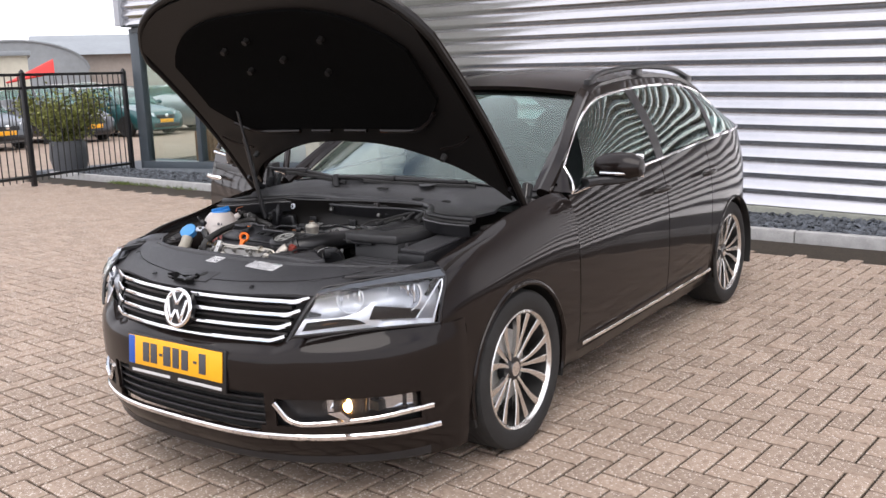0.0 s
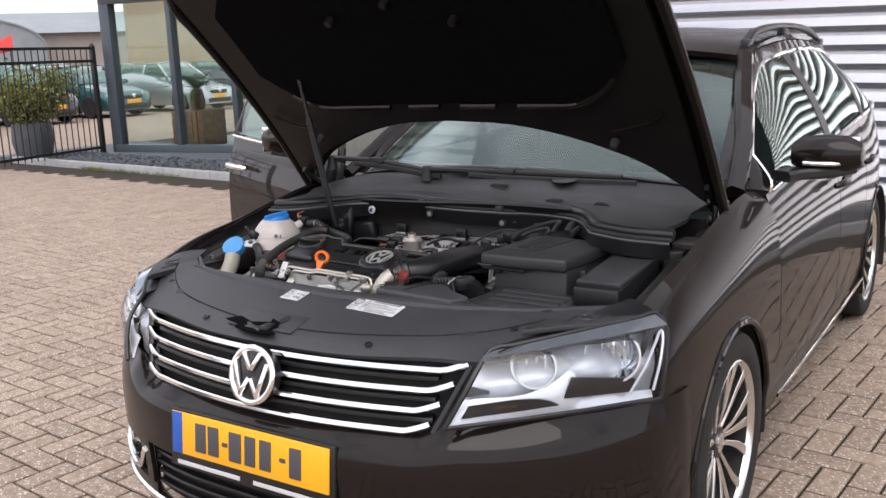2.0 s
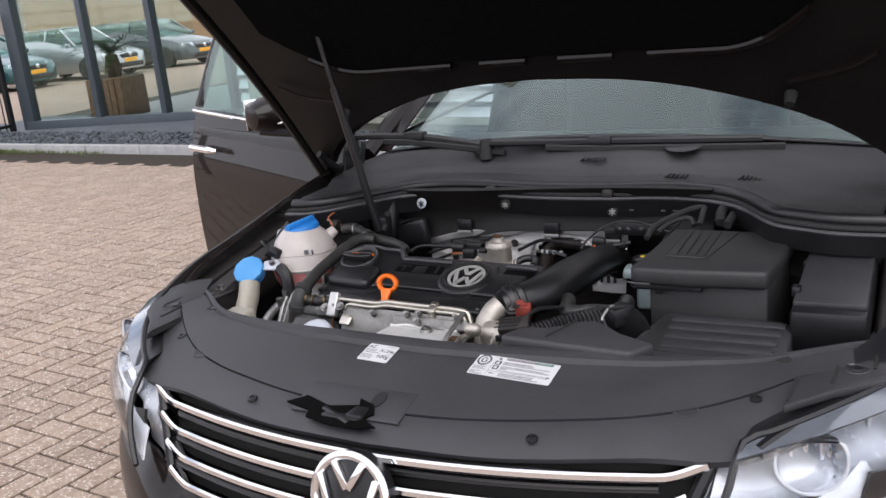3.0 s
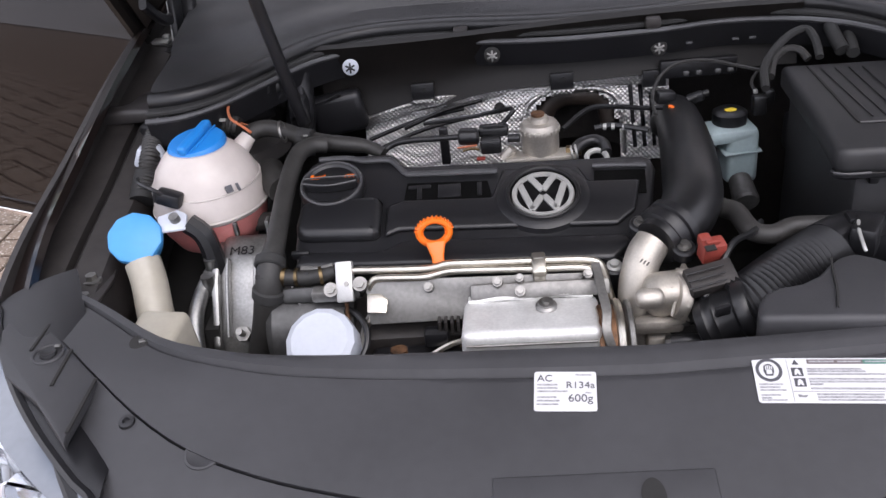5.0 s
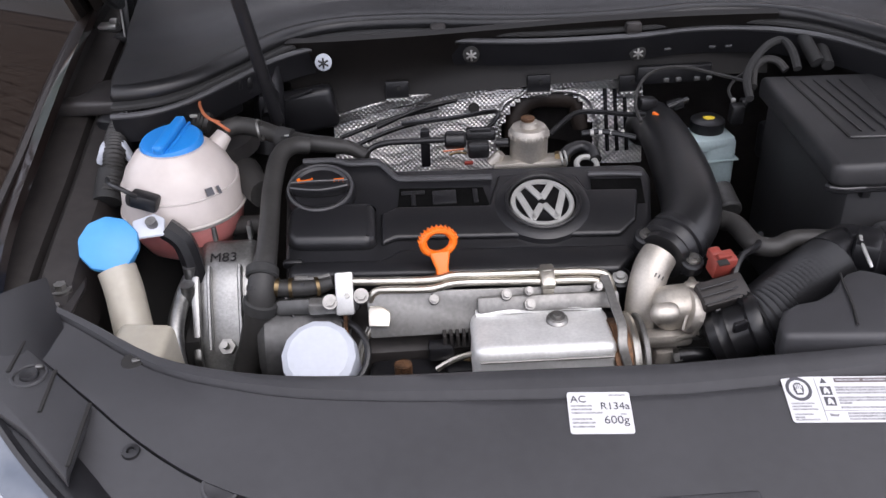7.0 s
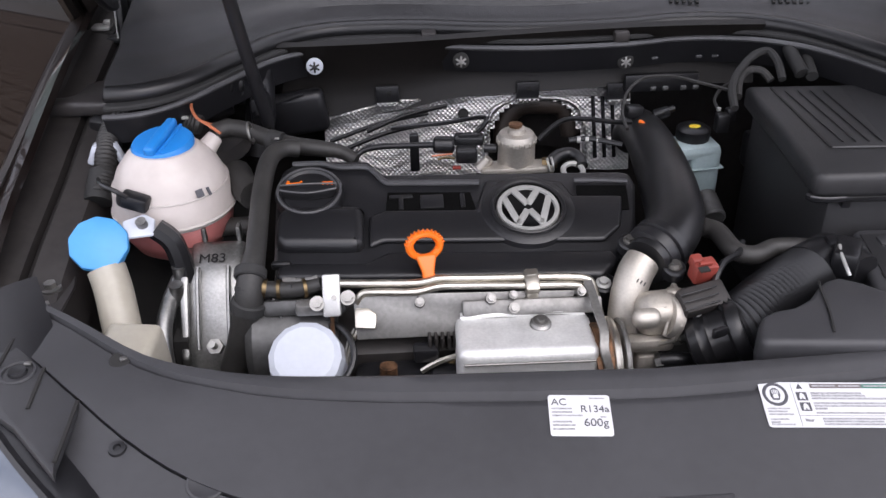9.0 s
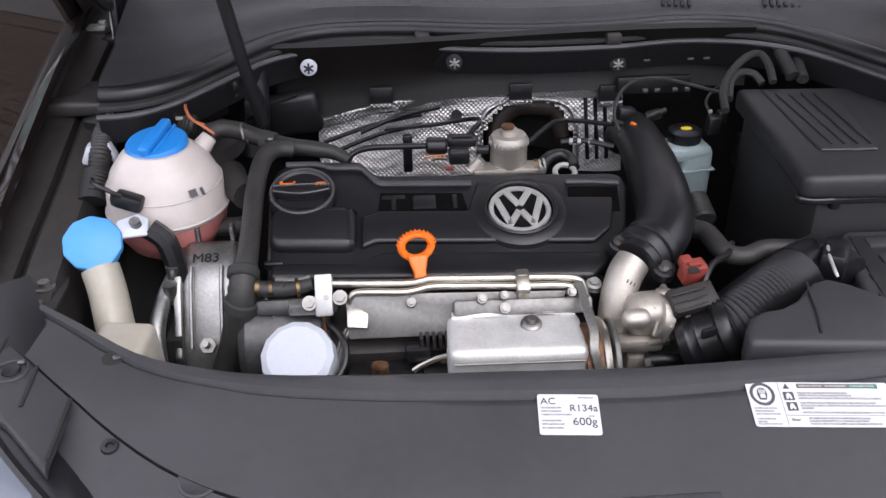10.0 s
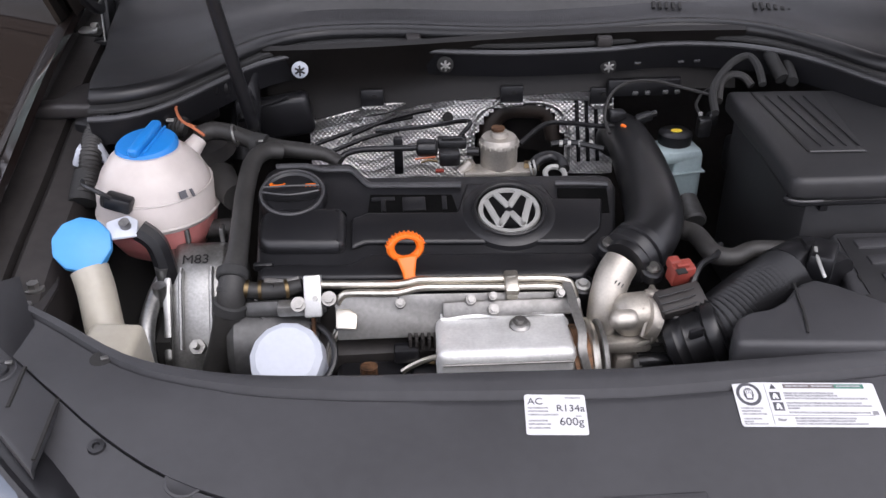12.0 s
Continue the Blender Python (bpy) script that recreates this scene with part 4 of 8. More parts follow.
# Cabin.
part("cabin_floor", box((0, 2.0, 0.40), (1.55, 2.9, 0.05), 0.0), DARK, car)
part("dashboard", sheet(lambda u, v: (0.70 * u, 0.52 + 0.42 * v + 0.1 * u * u * (1 - v), 0.975 + 0.02 * math.sin(3 * v) - 0.1 * max(0, v - 0.7) * 3), lin(-1, 1, 12), lin(0, 1, 8), 0.05), BLACK, car)
for x in (-0.36, 0.36):
    st = part("front_seat", join(box((x, 1.55, 0.60), (0.5, 0.5, 0.18), 0.06, None, 4), box((x, 1.86, 0.92), (0.48, 0.16, 0.62), 0.07, pose(0, 0, 0, -14, 0, 0), 4)), SEAT, car)
    part("headrest", box((x, 1.97, 1.27), (0.26, 0.1, 0.17), 0.045, pose(0, 0, 0, -10, 0, 0), 4), SEAT, st)
    part("rear_headrest", box((x, 2.85, 1.18), (0.26, 0.1, 0.15), 0.045, None, 4), SEAT, car)
part("rear_seat", box((0, 2.8, 0.8), (1.3, 0.2, 0.65), 0.06, pose(0, 0, 0, -12, 0, 0), 4), SEAT, car)
part("steering_wheel", join(torus(0.185, 0.016, pose(0.36, 1.07, 0.99, -62, 0, 0)), cyl((0.36, 0.98, 0.94), (0.36, 1.06, 0.985), 0.06, 0.05, 16), box((0.36, 1.06, 0.985), (0.34, 0.02, 0.04), 0.008, pose(0, 0, 0, -62, 0, 0))), BLACK, car)


# Wheels.
def wheel(cy, s):
    """Alloy wheel; its outer face to local +z."""
    m = pose(s * (0.797 if cy < 1 else 0.765), cy, 0.327, 0, 90 * s, 0)
    w = part("wheel", lathe([(0.24, -0.112), (0.295, -0.115), (0.317, -0.105), (0.326, -0.085), (0.327, 0.0), (0.326, 0.085), (0.318, 0.102), (0.3, 0.11), (0.262, 0.11), (0.244, 0.1), (0.236, 0.085)], 56, cap=False), RUBBER, car, "black road tyre on a machined alloy wheel", m)
    for y in (-0.05, -0.018, 0.018, 0.05):
        part("tread_groove", torus(0.3262, 0.0026, pose(0, 0, y), 56, 6), DARK, w)
    part("rim_well", lathe([(0.0, -0.03), (0.19, -0.03), (0.219, -0.01), (0.221, 0.06), (0.2265, 0.086)], 48, cap=False), DARK, w)
    part("rim", lathe([(0.2275, 0.082), (0.228, 0.09), (0.232, 0.098), (0.24, 0.104), (0.246, 0.1), (0.243, 0.088)], 56, cap=False), SILVER, w)
    part("brake_disc", lathe([(0.07, 0.0), (0.155, 0.0), (0.157, 0.012), (0.07, 0.014)], 36), STEEL, w)
    for k in range(5):
        for e in (-0.36, 0.0, 0.36):
            a0 = 2 * math.pi * k / 5 + 0.25
            dz = 0.0 if abs(e) > 0.1 else -0.006
            pts = [Vector((r_ * math.cos(a0 + e * d), r_ * math.sin(a0 + e * d), z + dz)) for r_, d, z in ((0.045, 0.9, 0.064), (0.10, 0.82, 0.075), (0.16, 0.92, 0.083), (0.23, 1.1, 0.092))]
            bm, rings = bmesh.new(), []
            for i, p in enumerate(pts):
                t = Vector((-p.y, p.x, 0)).normalized()
                hw = (0.0065, 0.008, 0.0115, 0.0165)[i]
                rings.append([bm.verts.new(p + t * a + Vector((0, 0, c))) for a, c in ((-hw, -0.02), (-hw, -0.002), (-hw + 0.002, 0), (hw - 0.002, 0), (hw, -0.002), (hw, -0.02))])
            for a, b in zip(rings, rings[1:]):
                for j in range(5):
                    bm.faces.new((a[j], a[j + 1], b[j + 1], b[j]))
            part("spoke", bm, SILVER, w)
    part("hub", lathe([(0.062, 0.02), (0.06, 0.05), (0.045, 0.066), (0.0, 0.068)], 28, cap=False), BLACK, w)
    part("hub_cap", lathe([(0.03, 0.066), (0.03, 0.071), (0.0, 0.073)], 24), CHROME, w)


for cy in (0.05, 2.75):
    for s in (1, -1):
        wheel(cy, s)

# Front bumper, along a rounded plan line.
PLAN = smooth_line([(0, -0.935, 0), (0.26, -0.925, 0), (0.45, -0.882, 0), (0.62, -0.798, 0), (0.77, -0.672, 0), (0.86, -0.53, 0), (0.892, -0.42, 0), (0.897, -0.36, 0)], 8)
SL = np.concatenate([[0], np.cumsum([(b - a).length for a, b in zip(PLAN, PLAN[1:])])])
SMAX = float(SL[-1])


def plan(s):
    a = abs(s)
    x = float(np.interp(a, SL, [p.x for p in PLAN]))
    y = float(np.interp(a, SL, [p.y for p in PLAN]))
    k = int(np.clip(np.searchsorted(SL, a) - 1, 0, len(PLAN) - 2))
    d = (PLAN[k + 1] - PLAN[k]).normalized()
    n = Vector((d.y, -d.x, 0))
    return Vector((math.copysign(x, s) if s else 0, y, 0)), Vector((math.copysign(n.x, s) if s else 0.0, n.y, 0))


def s_at(x):
    return float(np.interp(x, [p.x for p in PLAN], SL))


INSET = curve1([0.17, 0.22, 0.28, 0.34, 0.45, 0.55, 0.58, 0.6, 0.615, 0.64, 0.66], [0.08, 0.035, 0.006, 0.004, 0.0, 0.002, 0.008, 0.022, 0.036, 0.054, 0.07])


def bump(s, z, out=0.0):
    p, n = plan(s)
    q = p + n * (out - INSET(z) * max(0.15, 1 - (abs(s) / SMAX) ** 4))
    return Vector((q.x, q.y, z))


SG, SF0, SF1 = s_at(0.44), s_at(0.52), s_at(0.845)


def bumper_keep(s, z):
    a = abs(s)
    low = 0.30 <= z <= 0.445 and a < s_at(0.40) + (z - 0.30) * 0.15
    fog = 0.325 < z < 0.425 and s_at(0.455) < a < SF1
    return not (low or fog)


def bumper_skin(s, z):
    """The top edge lies under the grille in the middle and under the headlights outside."""
    p = bump(s, z)
    top = float(np.interp(abs(p.x), [0.44, 0.53], [0.598, 0.642]))
    p.z = z if z < 0.55 else 0.55 + (z - 0.55) * (top - 0.55) / 0.09
    return p


bm = sheet(bumper_skin, lin(-SMAX, SMAX, 121), [0.17, 0.2, 0.24, 0.27, 0.285, 0.30, 0.325, 0.35, 0.375, 0.4, 0.425, 0.445, 0.48, 0.52, 0.55, 0.575, 0.59, 0.6, 0.615, 0.63, 0.64], 0.0, bumper_keep)
bmesh.ops.solidify(bm, geom=list(bm.faces), thickness=-0.012)
bumper = part("front_bumper", bm, PAINT, car)
part("lower_grille", sheet(lambda u, v: bump(u, v, -0.03), lin(-s_at(0.45), s_at(0.45), 40), lin(0.29, 0.455, 5), 0.01), DARK, bumper)
for z in (0.325, 0.355, 0.385, 0.415):
    part("grille_slat", strip([bump(u, z, -0.014) for u in lin(-s_at(0.41), s_at(0.41), 24)], 0.02, 0.009), BLACK, bumper)
part("chrome_strip", strip([bump(u, 0.286, 0.006) for u in lin(-s_at(0.872), s_at(0.872), 50)], 0.026, 0.022, steps=2), CHROME, bumper)
part("lip", strip([bump(u, 0.20, 0.0) for u in lin(-s_at(0.86), s_at(0.86), 50)], 0.03, 0.06, steps=2), BLACK, bumper)
for e in (-1, 1):
    f = part("fog_surround", sheet(lambda u, v: bump(e * u, v, -0.02), lin(s_at(0.44), s_at(0.86), 16), lin(0.31, 0.44, 5), 0.008), BLACK, bumper)
    part("chrome_blade", strip([bump(e * s_at(x), z, 0.011) for x, z in ((0.445, 0.41), (0.463, 0.385), (0.485, 0.355), (0.515, 0.338), (0.56, 0.334), (0.66, 0.341), (0.76, 0.35), (0.862, 0.362))], 0.016, 0.019), CHROME, f)
    part("fog_lens", sheet(lambda u, v: bump(e * u, v, 0.0), lin(s_at(0.60), s_at(0.835), 10), lin(0.37, 0.416, 4), 0.004), CLEAR, f)
    part("fog_reflector", sheet(lambda u, v: bump(e * u, v, -0.016 + 0.005 * math.sin(60 * u)), lin(s_at(0.725), s_at(0.83), 16), lin(0.373, 0.414, 4), 0.003), LAMPIN, f)
    part("fog_reflector", sheet(lambda u, v: bump(e * u, v, -0.022 + 0.004 * math.sin(90 * u)), lin(s_at(0.605), s_at(0.72), 14), lin(0.37, 0.416, 4), 0.003), LAMPIN, f)
    part("lamp_divider", strip([bump(e * s_at(0.722), 0.368, -0.004), bump(e * s_at(0.726), 0.418, -0.004)], 0.008, 0.012, (0, 1, 0)), BLACK, f)
    part("bulb", lathe([(0.0, -0.012), (0.014, -0.008), (0.018, 0.004), (0.010, 0.010), (0, 0.012)], 16, Matrix.Translation(bump(e * s_at(0.672), 0.39, -0.004)) @ pose(0, 0, 0, 90, 0, 0)), AMBER if e == 1 else LAMPIN, f)
    part("fog_tip", prism([(0, 0), (0.09, -0.012), (0.1, 0.0), (0.06, 0.02)], 0.01, Matrix.Translation(bump(e * s_at(0.62), 0.372, 0.0)) @ pose(0, 0, 0, 90, 0, 0)), LAMPIN, f)

# Number plate on its holder, characters as plain bars.
PLM = pose(0, -0.945, 0.518, 90 - 6, 0, 0)
holder = part("plate_holder", box((0, -0.012, -0.008), (0.545, 0.155, 0.012), 0.004), BLACK, car, "black plate holder with pale print", PLM)
plate = part("number_plate", box((0, 0.004, 0.002), (0.52, 0.11, 0.006), 0.003), PLATE, holder, "yellow number plate with a blue band")
for x, w in ((-0.165, 0.036), (-0.12, 0.036), (-0.045, 0.04), (0.005, 0.034), (0.055, 0.036), (0.15, 0.036)):
    part("character_bar", box((x + 0.01, -0.951, 0.522), (w, 0.003, 0.074), 0.001, pose(0, 0, 0, -6, 0, 0)), INK, holder, "plain dark bar").matrix_parent_inverse = PLM.inverted()
for x in (-0.08, 0.11):
    part("character_bar", box((x + 0.01, -0.951, 0.522), (0.018, 0.003, 0.01), 0.001, pose(0, 0, 0, -6, 0, 0)), INK, holder, "plain dark bar").matrix_parent_inverse = PLM.inverted()
part("blue_band", box((-0.24, 0.004, 0.0035), (0.036, 0.108, 0.006), 0.002), PLATEB, holder)
for x0, w in ((-0.245, 0.22), (0.02, 0.235)):
    part("print_line", box((x0 + w / 2, -0.075, 0.0), (w, 0.011, 0.002), 0.0005), LABEL, holder)


# Grille with chrome bars.
def grille(x, z, out=0.0):
    return Vector((x, -0.902 + (z - 0.62) * 0.35 + 0.33 * x * x - out, z))


gr = part("grille", sheet(lambda u, v: grille(u * (0.485 + (v - 0.62) * 0.44), v, -0.035), lin(-1, 1, 30), lin(0.60, 0.77, 6), 0.01), DARK, car, "black grille with chrome bars")
for z, xe in ((0.749, 0.528), (0.7045, 0.503), (0.6605, 0.479), (0.6165, 0.462)):
    arm = [(-xe, z + 0.017), (-xe + 0.03, z + 0.006)] + [(x, z) for x in lin(-xe + 0.056, xe - 0.056, 26)] + [(xe - 0.03, z + 0.006), (xe, z + 0.017)]
    part("chrome_bar", strip([grille(x, h) for x, h in arm], 0.022, 0.0145, (0, 0.25, 1), 2), CHROME, gr)
for z in (0.727, 0.683, 0.639):
    part("grille_slat", strip([grille(x, z, -0.02) for x in lin(-0.46, 0.46, 24)], 0.03, 0.012, steps=2), GLOSSB, gr)
for e in (-1, 1):
    part("grille_post", strip([grille(e * 0.468, 0.61, -0.014), grille(e * 0.535, 0.768, -0.014)], 0.02, 0.03, (0, 1, 0)), BLACK, gr)
BM = pose(0, -0.90, 0.70, 75, 0, 0)
bd = part("badge", lathe([(0.07, -0.02), (0.07, 0.004), (0.062, 0.008), (0.0, 0.008)], 40, BM), BLACK, car, "round chrome badge")
part("badge_ring", torus(0.066, 0.0085, BM @ pose(0, 0, 0.008), 44, 10, 0.8), CHROME, bd)
for piece in emblem(BM @ pose(0, 0, 0.013), 0.064, 0.0125, 0.009):
    part("badge_bar", piece, CHROME, bd)

# Headlights between four corners, the outer ones swept back.
mat_lampgrey = mat("lamp_grey_chrome", (0.5, 0.52, 0.56), 0.26, 0.2, var=0.12, scale=25)
HC = [Vector((0.522, -0.862, 0.648)), Vector((0.876, -0.49, 0.652)), Vector((0.868, -0.425, 0.806)), Vector((0.572, -0.775, 0.785))]


def lamp(u, v, depth=0.0):
    p = HC[0].lerp(HC[1], u).lerp(HC[3].lerp(HC[2], u), v)
    n = Vector((0.62, -0.72, 0.3)).normalized()
    return p + n * (0.055 * math.sin(math.pi * u) * (0.6 + 0.4 * math.sin(math.pi * v)) + 0.012 * math.sin(math.pi * v) - depth)


def over(u, v):
    """From the lamp's upper edge back to the covers."""
    return (lamp(u, 1.0) + Vector((0, 0, 0.004))).lerp(Vector((0.585, -0.665, 0.795)).lerp(Vector((0.742, -0.338, 0.838)), u), v) + Vector((0, 0, 0.012)) * math.sin(math.pi * v)


lamps = {}
for e in (1, -1):
    fix = (lambda b: b) if e == 1 else mirrored
    hl = lamps[e] = part("headlight", fix(sheet(lambda u, v: lamp(u, v, 0.07), lin(0, 1, 18), lin(0, 1, 8), 0.01)), LAMPIN, car, "clear headlight unit with chrome reflectors")
    part("lens", fix(sheet(lambda u, v: lamp(u, v, 0.0), lin(0, 1, 20), lin(0, 1, 10), 0.003)), CLEAR, hl)
    edge = [lamp(u, 0) for u in lin(0, 1, 8)] + [lamp(1, v) for v in lin(0.2, 0.95, 4)] + [over(u, 0.28) for u in lin(1, 0, 10)] + [lamp(0, v) for v in lin(0.8, 0, 4)]
    part("lamp_edge", fix(tube(edge, 0.006, 6, 2)), BLACK, hl)
    for u, v, rr in ((0.31, 0.80, 0.050), (0.72, 0.76, 0.062)):
        c = lamp(u, v, 0.05)
        mm = aim(c, c + Vector((0.3, -0.94, 0.08)))

        def under(bm):
            for q in bm.verts:
                q.co.z = min(q.co.z, 0.787 + 0.02 * u)
            return bm

        part("reflector_bowl", fix(under(lathe([(rr, 0.03), (rr * 0.95, 0.014), (rr * 0.72, -0.008), (rr * 0.35, -0.02), (0, -0.022)], 18, mm, False))), LAMPIN, hl, sharp=12)
        part("lamp_ring", fix(under(torus(rr, 0.0028, mm @ pose(0, 0, 0.03), 36, 6))), LAMPWH, hl)
        for k in (-1, 0, 1):
            part("facet", fix(under(box((0, 0, 0), (0.007, rr * 1.1, 0.004), 0.001, mm @ pose(k * rr * 0.42, 0, -0.004 - 0.006 * (1 - abs(k)), 0, 24 * k, 0)))), CHROME, hl)
        part("projector", fix(lathe([(rr * 0.26, -0.02), (rr * 0.26, 0.0), (rr * 0.16, 0.01), (0, 0.012)], 20, mm)), CLEAR, hl)
    TRIM = curve1([0, 0.03, 0.37, 0.44, 0.5, 0.54, 0.58, 0.7, 0.85, 1], [0.4, 0.4, 0.41, 0.5, 0.62, 0.5, 0.26, 0.22, 0.16, 0.13])
    part("lamp_bezel", fix(sheet(lambda u, v: lamp(0.015 + 0.955 * u, 0.03 + (TRIM(u) - 0.03) * v, 0.014 + 0.022 * v), lin(0, 1, 40), lin(0, 1, 5), 0.004)), LAMPWH, hl)
    part("lamp_mask", fix(sheet(lambda u, v: lamp(0.50 + 0.35 * u, 0.22 - 0.06 * u + (0.30 - 0.12 * u) * v, 0.020), lin(0, 1, 10), lin(0, 1, 4), 0.006)), BLACK, hl)
    part("lamp_mask", fix(sheet(lambda u, v: lamp(0.02 + 0.11 * u, 0.44 + (0.17 - 0.12 * u) * v, 0.03), lin(0, 1, 5), lin(0, 1, 3), 0.006)), BLACK, hl)
    part("side_reflector", fix(tube([lamp(0.835, 0.15, 0.01), lamp(0.90, 0.56, 0.01), lamp(0.965, 0.95, 0.01), lamp(0.985, 0.83, 0.01), lamp(0.975, 0.5, 0.01), lamp(0.96, 0.13, 0.01)], 0.0034, 6, 4)), LAMPWH, hl)
    part("lamp_floor", fix(sheet(lambda u, v: lamp(0.02 + 0.96 * u, 0.03 + 0.94 * v, 0.058 + 0.006 * math.sin(22 * u + 5 * v) + 0.006 * math.sin(9 * v)), lin(0, 1, 40), lin(0, 1, 10), 0.004)), mat_lampgrey, hl)
    ind = part("indicator_strip", fix(sheet(lambda u, v: lamp(0.055 + 0.43 * u, 0.115 + 0.02 * u + (0.19 * (1 - u ** 4)) * v, 0.008), lin(0, 1, 10), lin(0, 1, 3), 0.004)), DARK, hl)
    part("indicator_bulb", fix(sheet(lambda u, v: lamp(0.18 + 0.1 * u, 0.2 + 0.03 * v, 0.005), lin(0, 1, 5), lin(0, 1, 2), 0.003)), RUSTY, ind)

# Opaque blue-grey for the lens top; the sky's reflection is in the colour.
LENSTOP = mat("lens_sky_sheen", (0.15, 0.165, 0.19), 0.1, 0.3, 0.8, var=0.1, scale=8)

# Fillers between each headlight and the wing.
for e in (1, -1):
    fix = (lambda b: b) if e == 1 else mirrored

    part("lens_top", fix(sheet(lambda u, v: over(u, 0.28 * v), lin(0.0, 1, 14), lin(0, 1, 5), 0.004)), LENSTOP, lamps[e])
    part("lamp_filler", fix(sheet(lambda u, v: over(u, 0.28 + 0.72 * v), lin(0.0, 1, 14), lin(0, 1, 5), 0.006)), BLACK, car)

# Covers over the front member. What lies under the bonnet is drawn smaller than it is and set by BAYSET further down.
outer = {o.name for o in car.children}
YRIM = curve1([0, 0.2, 0.3, 0.44, 0.516, 0.626, 0.70, 0.76], [-0.547, -0.541, -0.537, -0.518, -0.488, -0.40, -0.345, -0.31])
YSEAM = curve1([0, 0.1, 0.288, 0.386, 0.463, 0.518, 0.577, 0.628, 0.675, 0.72], [-0.735, -0.73, -0.698, -0.671, -0.637, -0.598, -0.545, -0.491, -0.441, -0.39])
YFRONT = curve1([0, 0.2, 0.4, 0.55, 0.65, 0.72], [-0.791, -0.78, -0.738, -0.70, -0.60, -0.51])


def zp(x, y):
    return 0.834 + 0.25 * min(0, y + 0.545) - 0.03 * max(0, abs(x) - 0.45)


XS = lin(-0.72, 0.72, 61)
upper_c = part("slam_panel", sheet(lambda u, v: (u, YRIM(abs(u)) * (1 - v) + YSEAM(abs(u)) * v, zp(u, YRIM(abs(u)) * (1 - v) + YSEAM(abs(u)) * v) + float(np.interp(v, [0, 0.015, 0.05, 0.15, 0.175, 0.2], [-0.012, 0.003, 0.006, 0.005, -0.003, 0.0]))), XS, [0, 0.015, 0.05, 0.1, 0.15, 0.175, 0.2, 0.23, 0.35, 0.5, 0.7, 0.85, 0.985, 1.0], -0.014), COVER, car, "grey-black plastic cover over the front member")
lower_c = part("front_cover", sheet(lambda u, v: (u, (YSEAM(abs(u)) - 0.002) * (1 - v) + YFRONT(abs(u)) * v, zp(u, (YSEAM(abs(u)) - 0.002) * (1 - v) + YFRONT(abs(u)) * v) - 0.0025 - 0.012 * v * v), XS, lin(0, 1, 10), -0.012), COVER, car, "sloping black plastic cover above the grille")
part("lip_fall", sheet(lambda u, v: (u, YRIM(abs(u)) + 0.002, zp(u, YRIM(abs(u))) - 0.018 - 0.12 * v), XS, lin(0, 1, 4), 0.006), BLACK, car)

# Bonnet, standing open on its hinges.
HOOD = pose(-0.017, 0.307, 0.923, -49.9, -0.5, -1.8)  # local -y along the bonnet, z outwards
LEN = curve1([0, 0.3, 0.5, 0.6, 0.68, 0.73, 0.745], [1.20, 1.185, 1.14, 1.09, 1.02, 0.94, 0.90])

REAR = curve1([0, 0.2, 0.42, 0.63, 0.715, 0.745], [0.245, 0.232, 0.18, 0.095, 0.03, 0.0])


def rear(x):
    return 1.034 * REAR(abs(x)) + 0.11 * (1 - (abs(x) / 0.745) ** 4)


def hood(u, v, d=0.0):
    x = 0.745 * u
    s0, L = rear(x), 1.034 * LEN(abs(x))
    y = -(s0 + (L - s0) * v)
    return HOOD @ Vector((1.097 * x, y, 0.035 * (1 - u * u) + 0.045 * math.sin(math.pi * (0.15 + 0.8 * v)) - d))


hd = part("bonnet", sheet(hood, lin(-1, 1, 41), lin(0, 1, 25), 0.012), PAINT, car, "open brown bonnet, its underside dark")
part("bonnet_rim", tube([hood(-1, v, 0.015) for v in lin(0.02, 1, 14)] + [hood(u, 1, 0.015) for u in lin(-0.95, 0.95, 24)] + [hood(1, v, 0.015) for v in lin(1, 0.02, 14)], 0.016, 8, 2), HOODIN, hd)
part("inner_frame", sheet(lambda u, v: hood(0.955 * u, 0.03 + 0.95 * v, 0.035), lin(-1, 1, 31), lin(0, 1, 21), 0.012), HOODIN, hd)


def mat_edge(u, v):
    """Rounded insulation mat: u across, v along."""
    x = 0.61 * u
    s0, L = rear(x), 1.034 * LEN(abs(x))
    a = 0.472 + 0.15 * max(0, (abs(x) - 0.40) / 0.21) ** 2
    b = L - 0.14 - 0.1 * abs(u) ** 4
    return hood(x / 0.745, (a + (b - a) * v - s0) / (L - s0), 0.05)


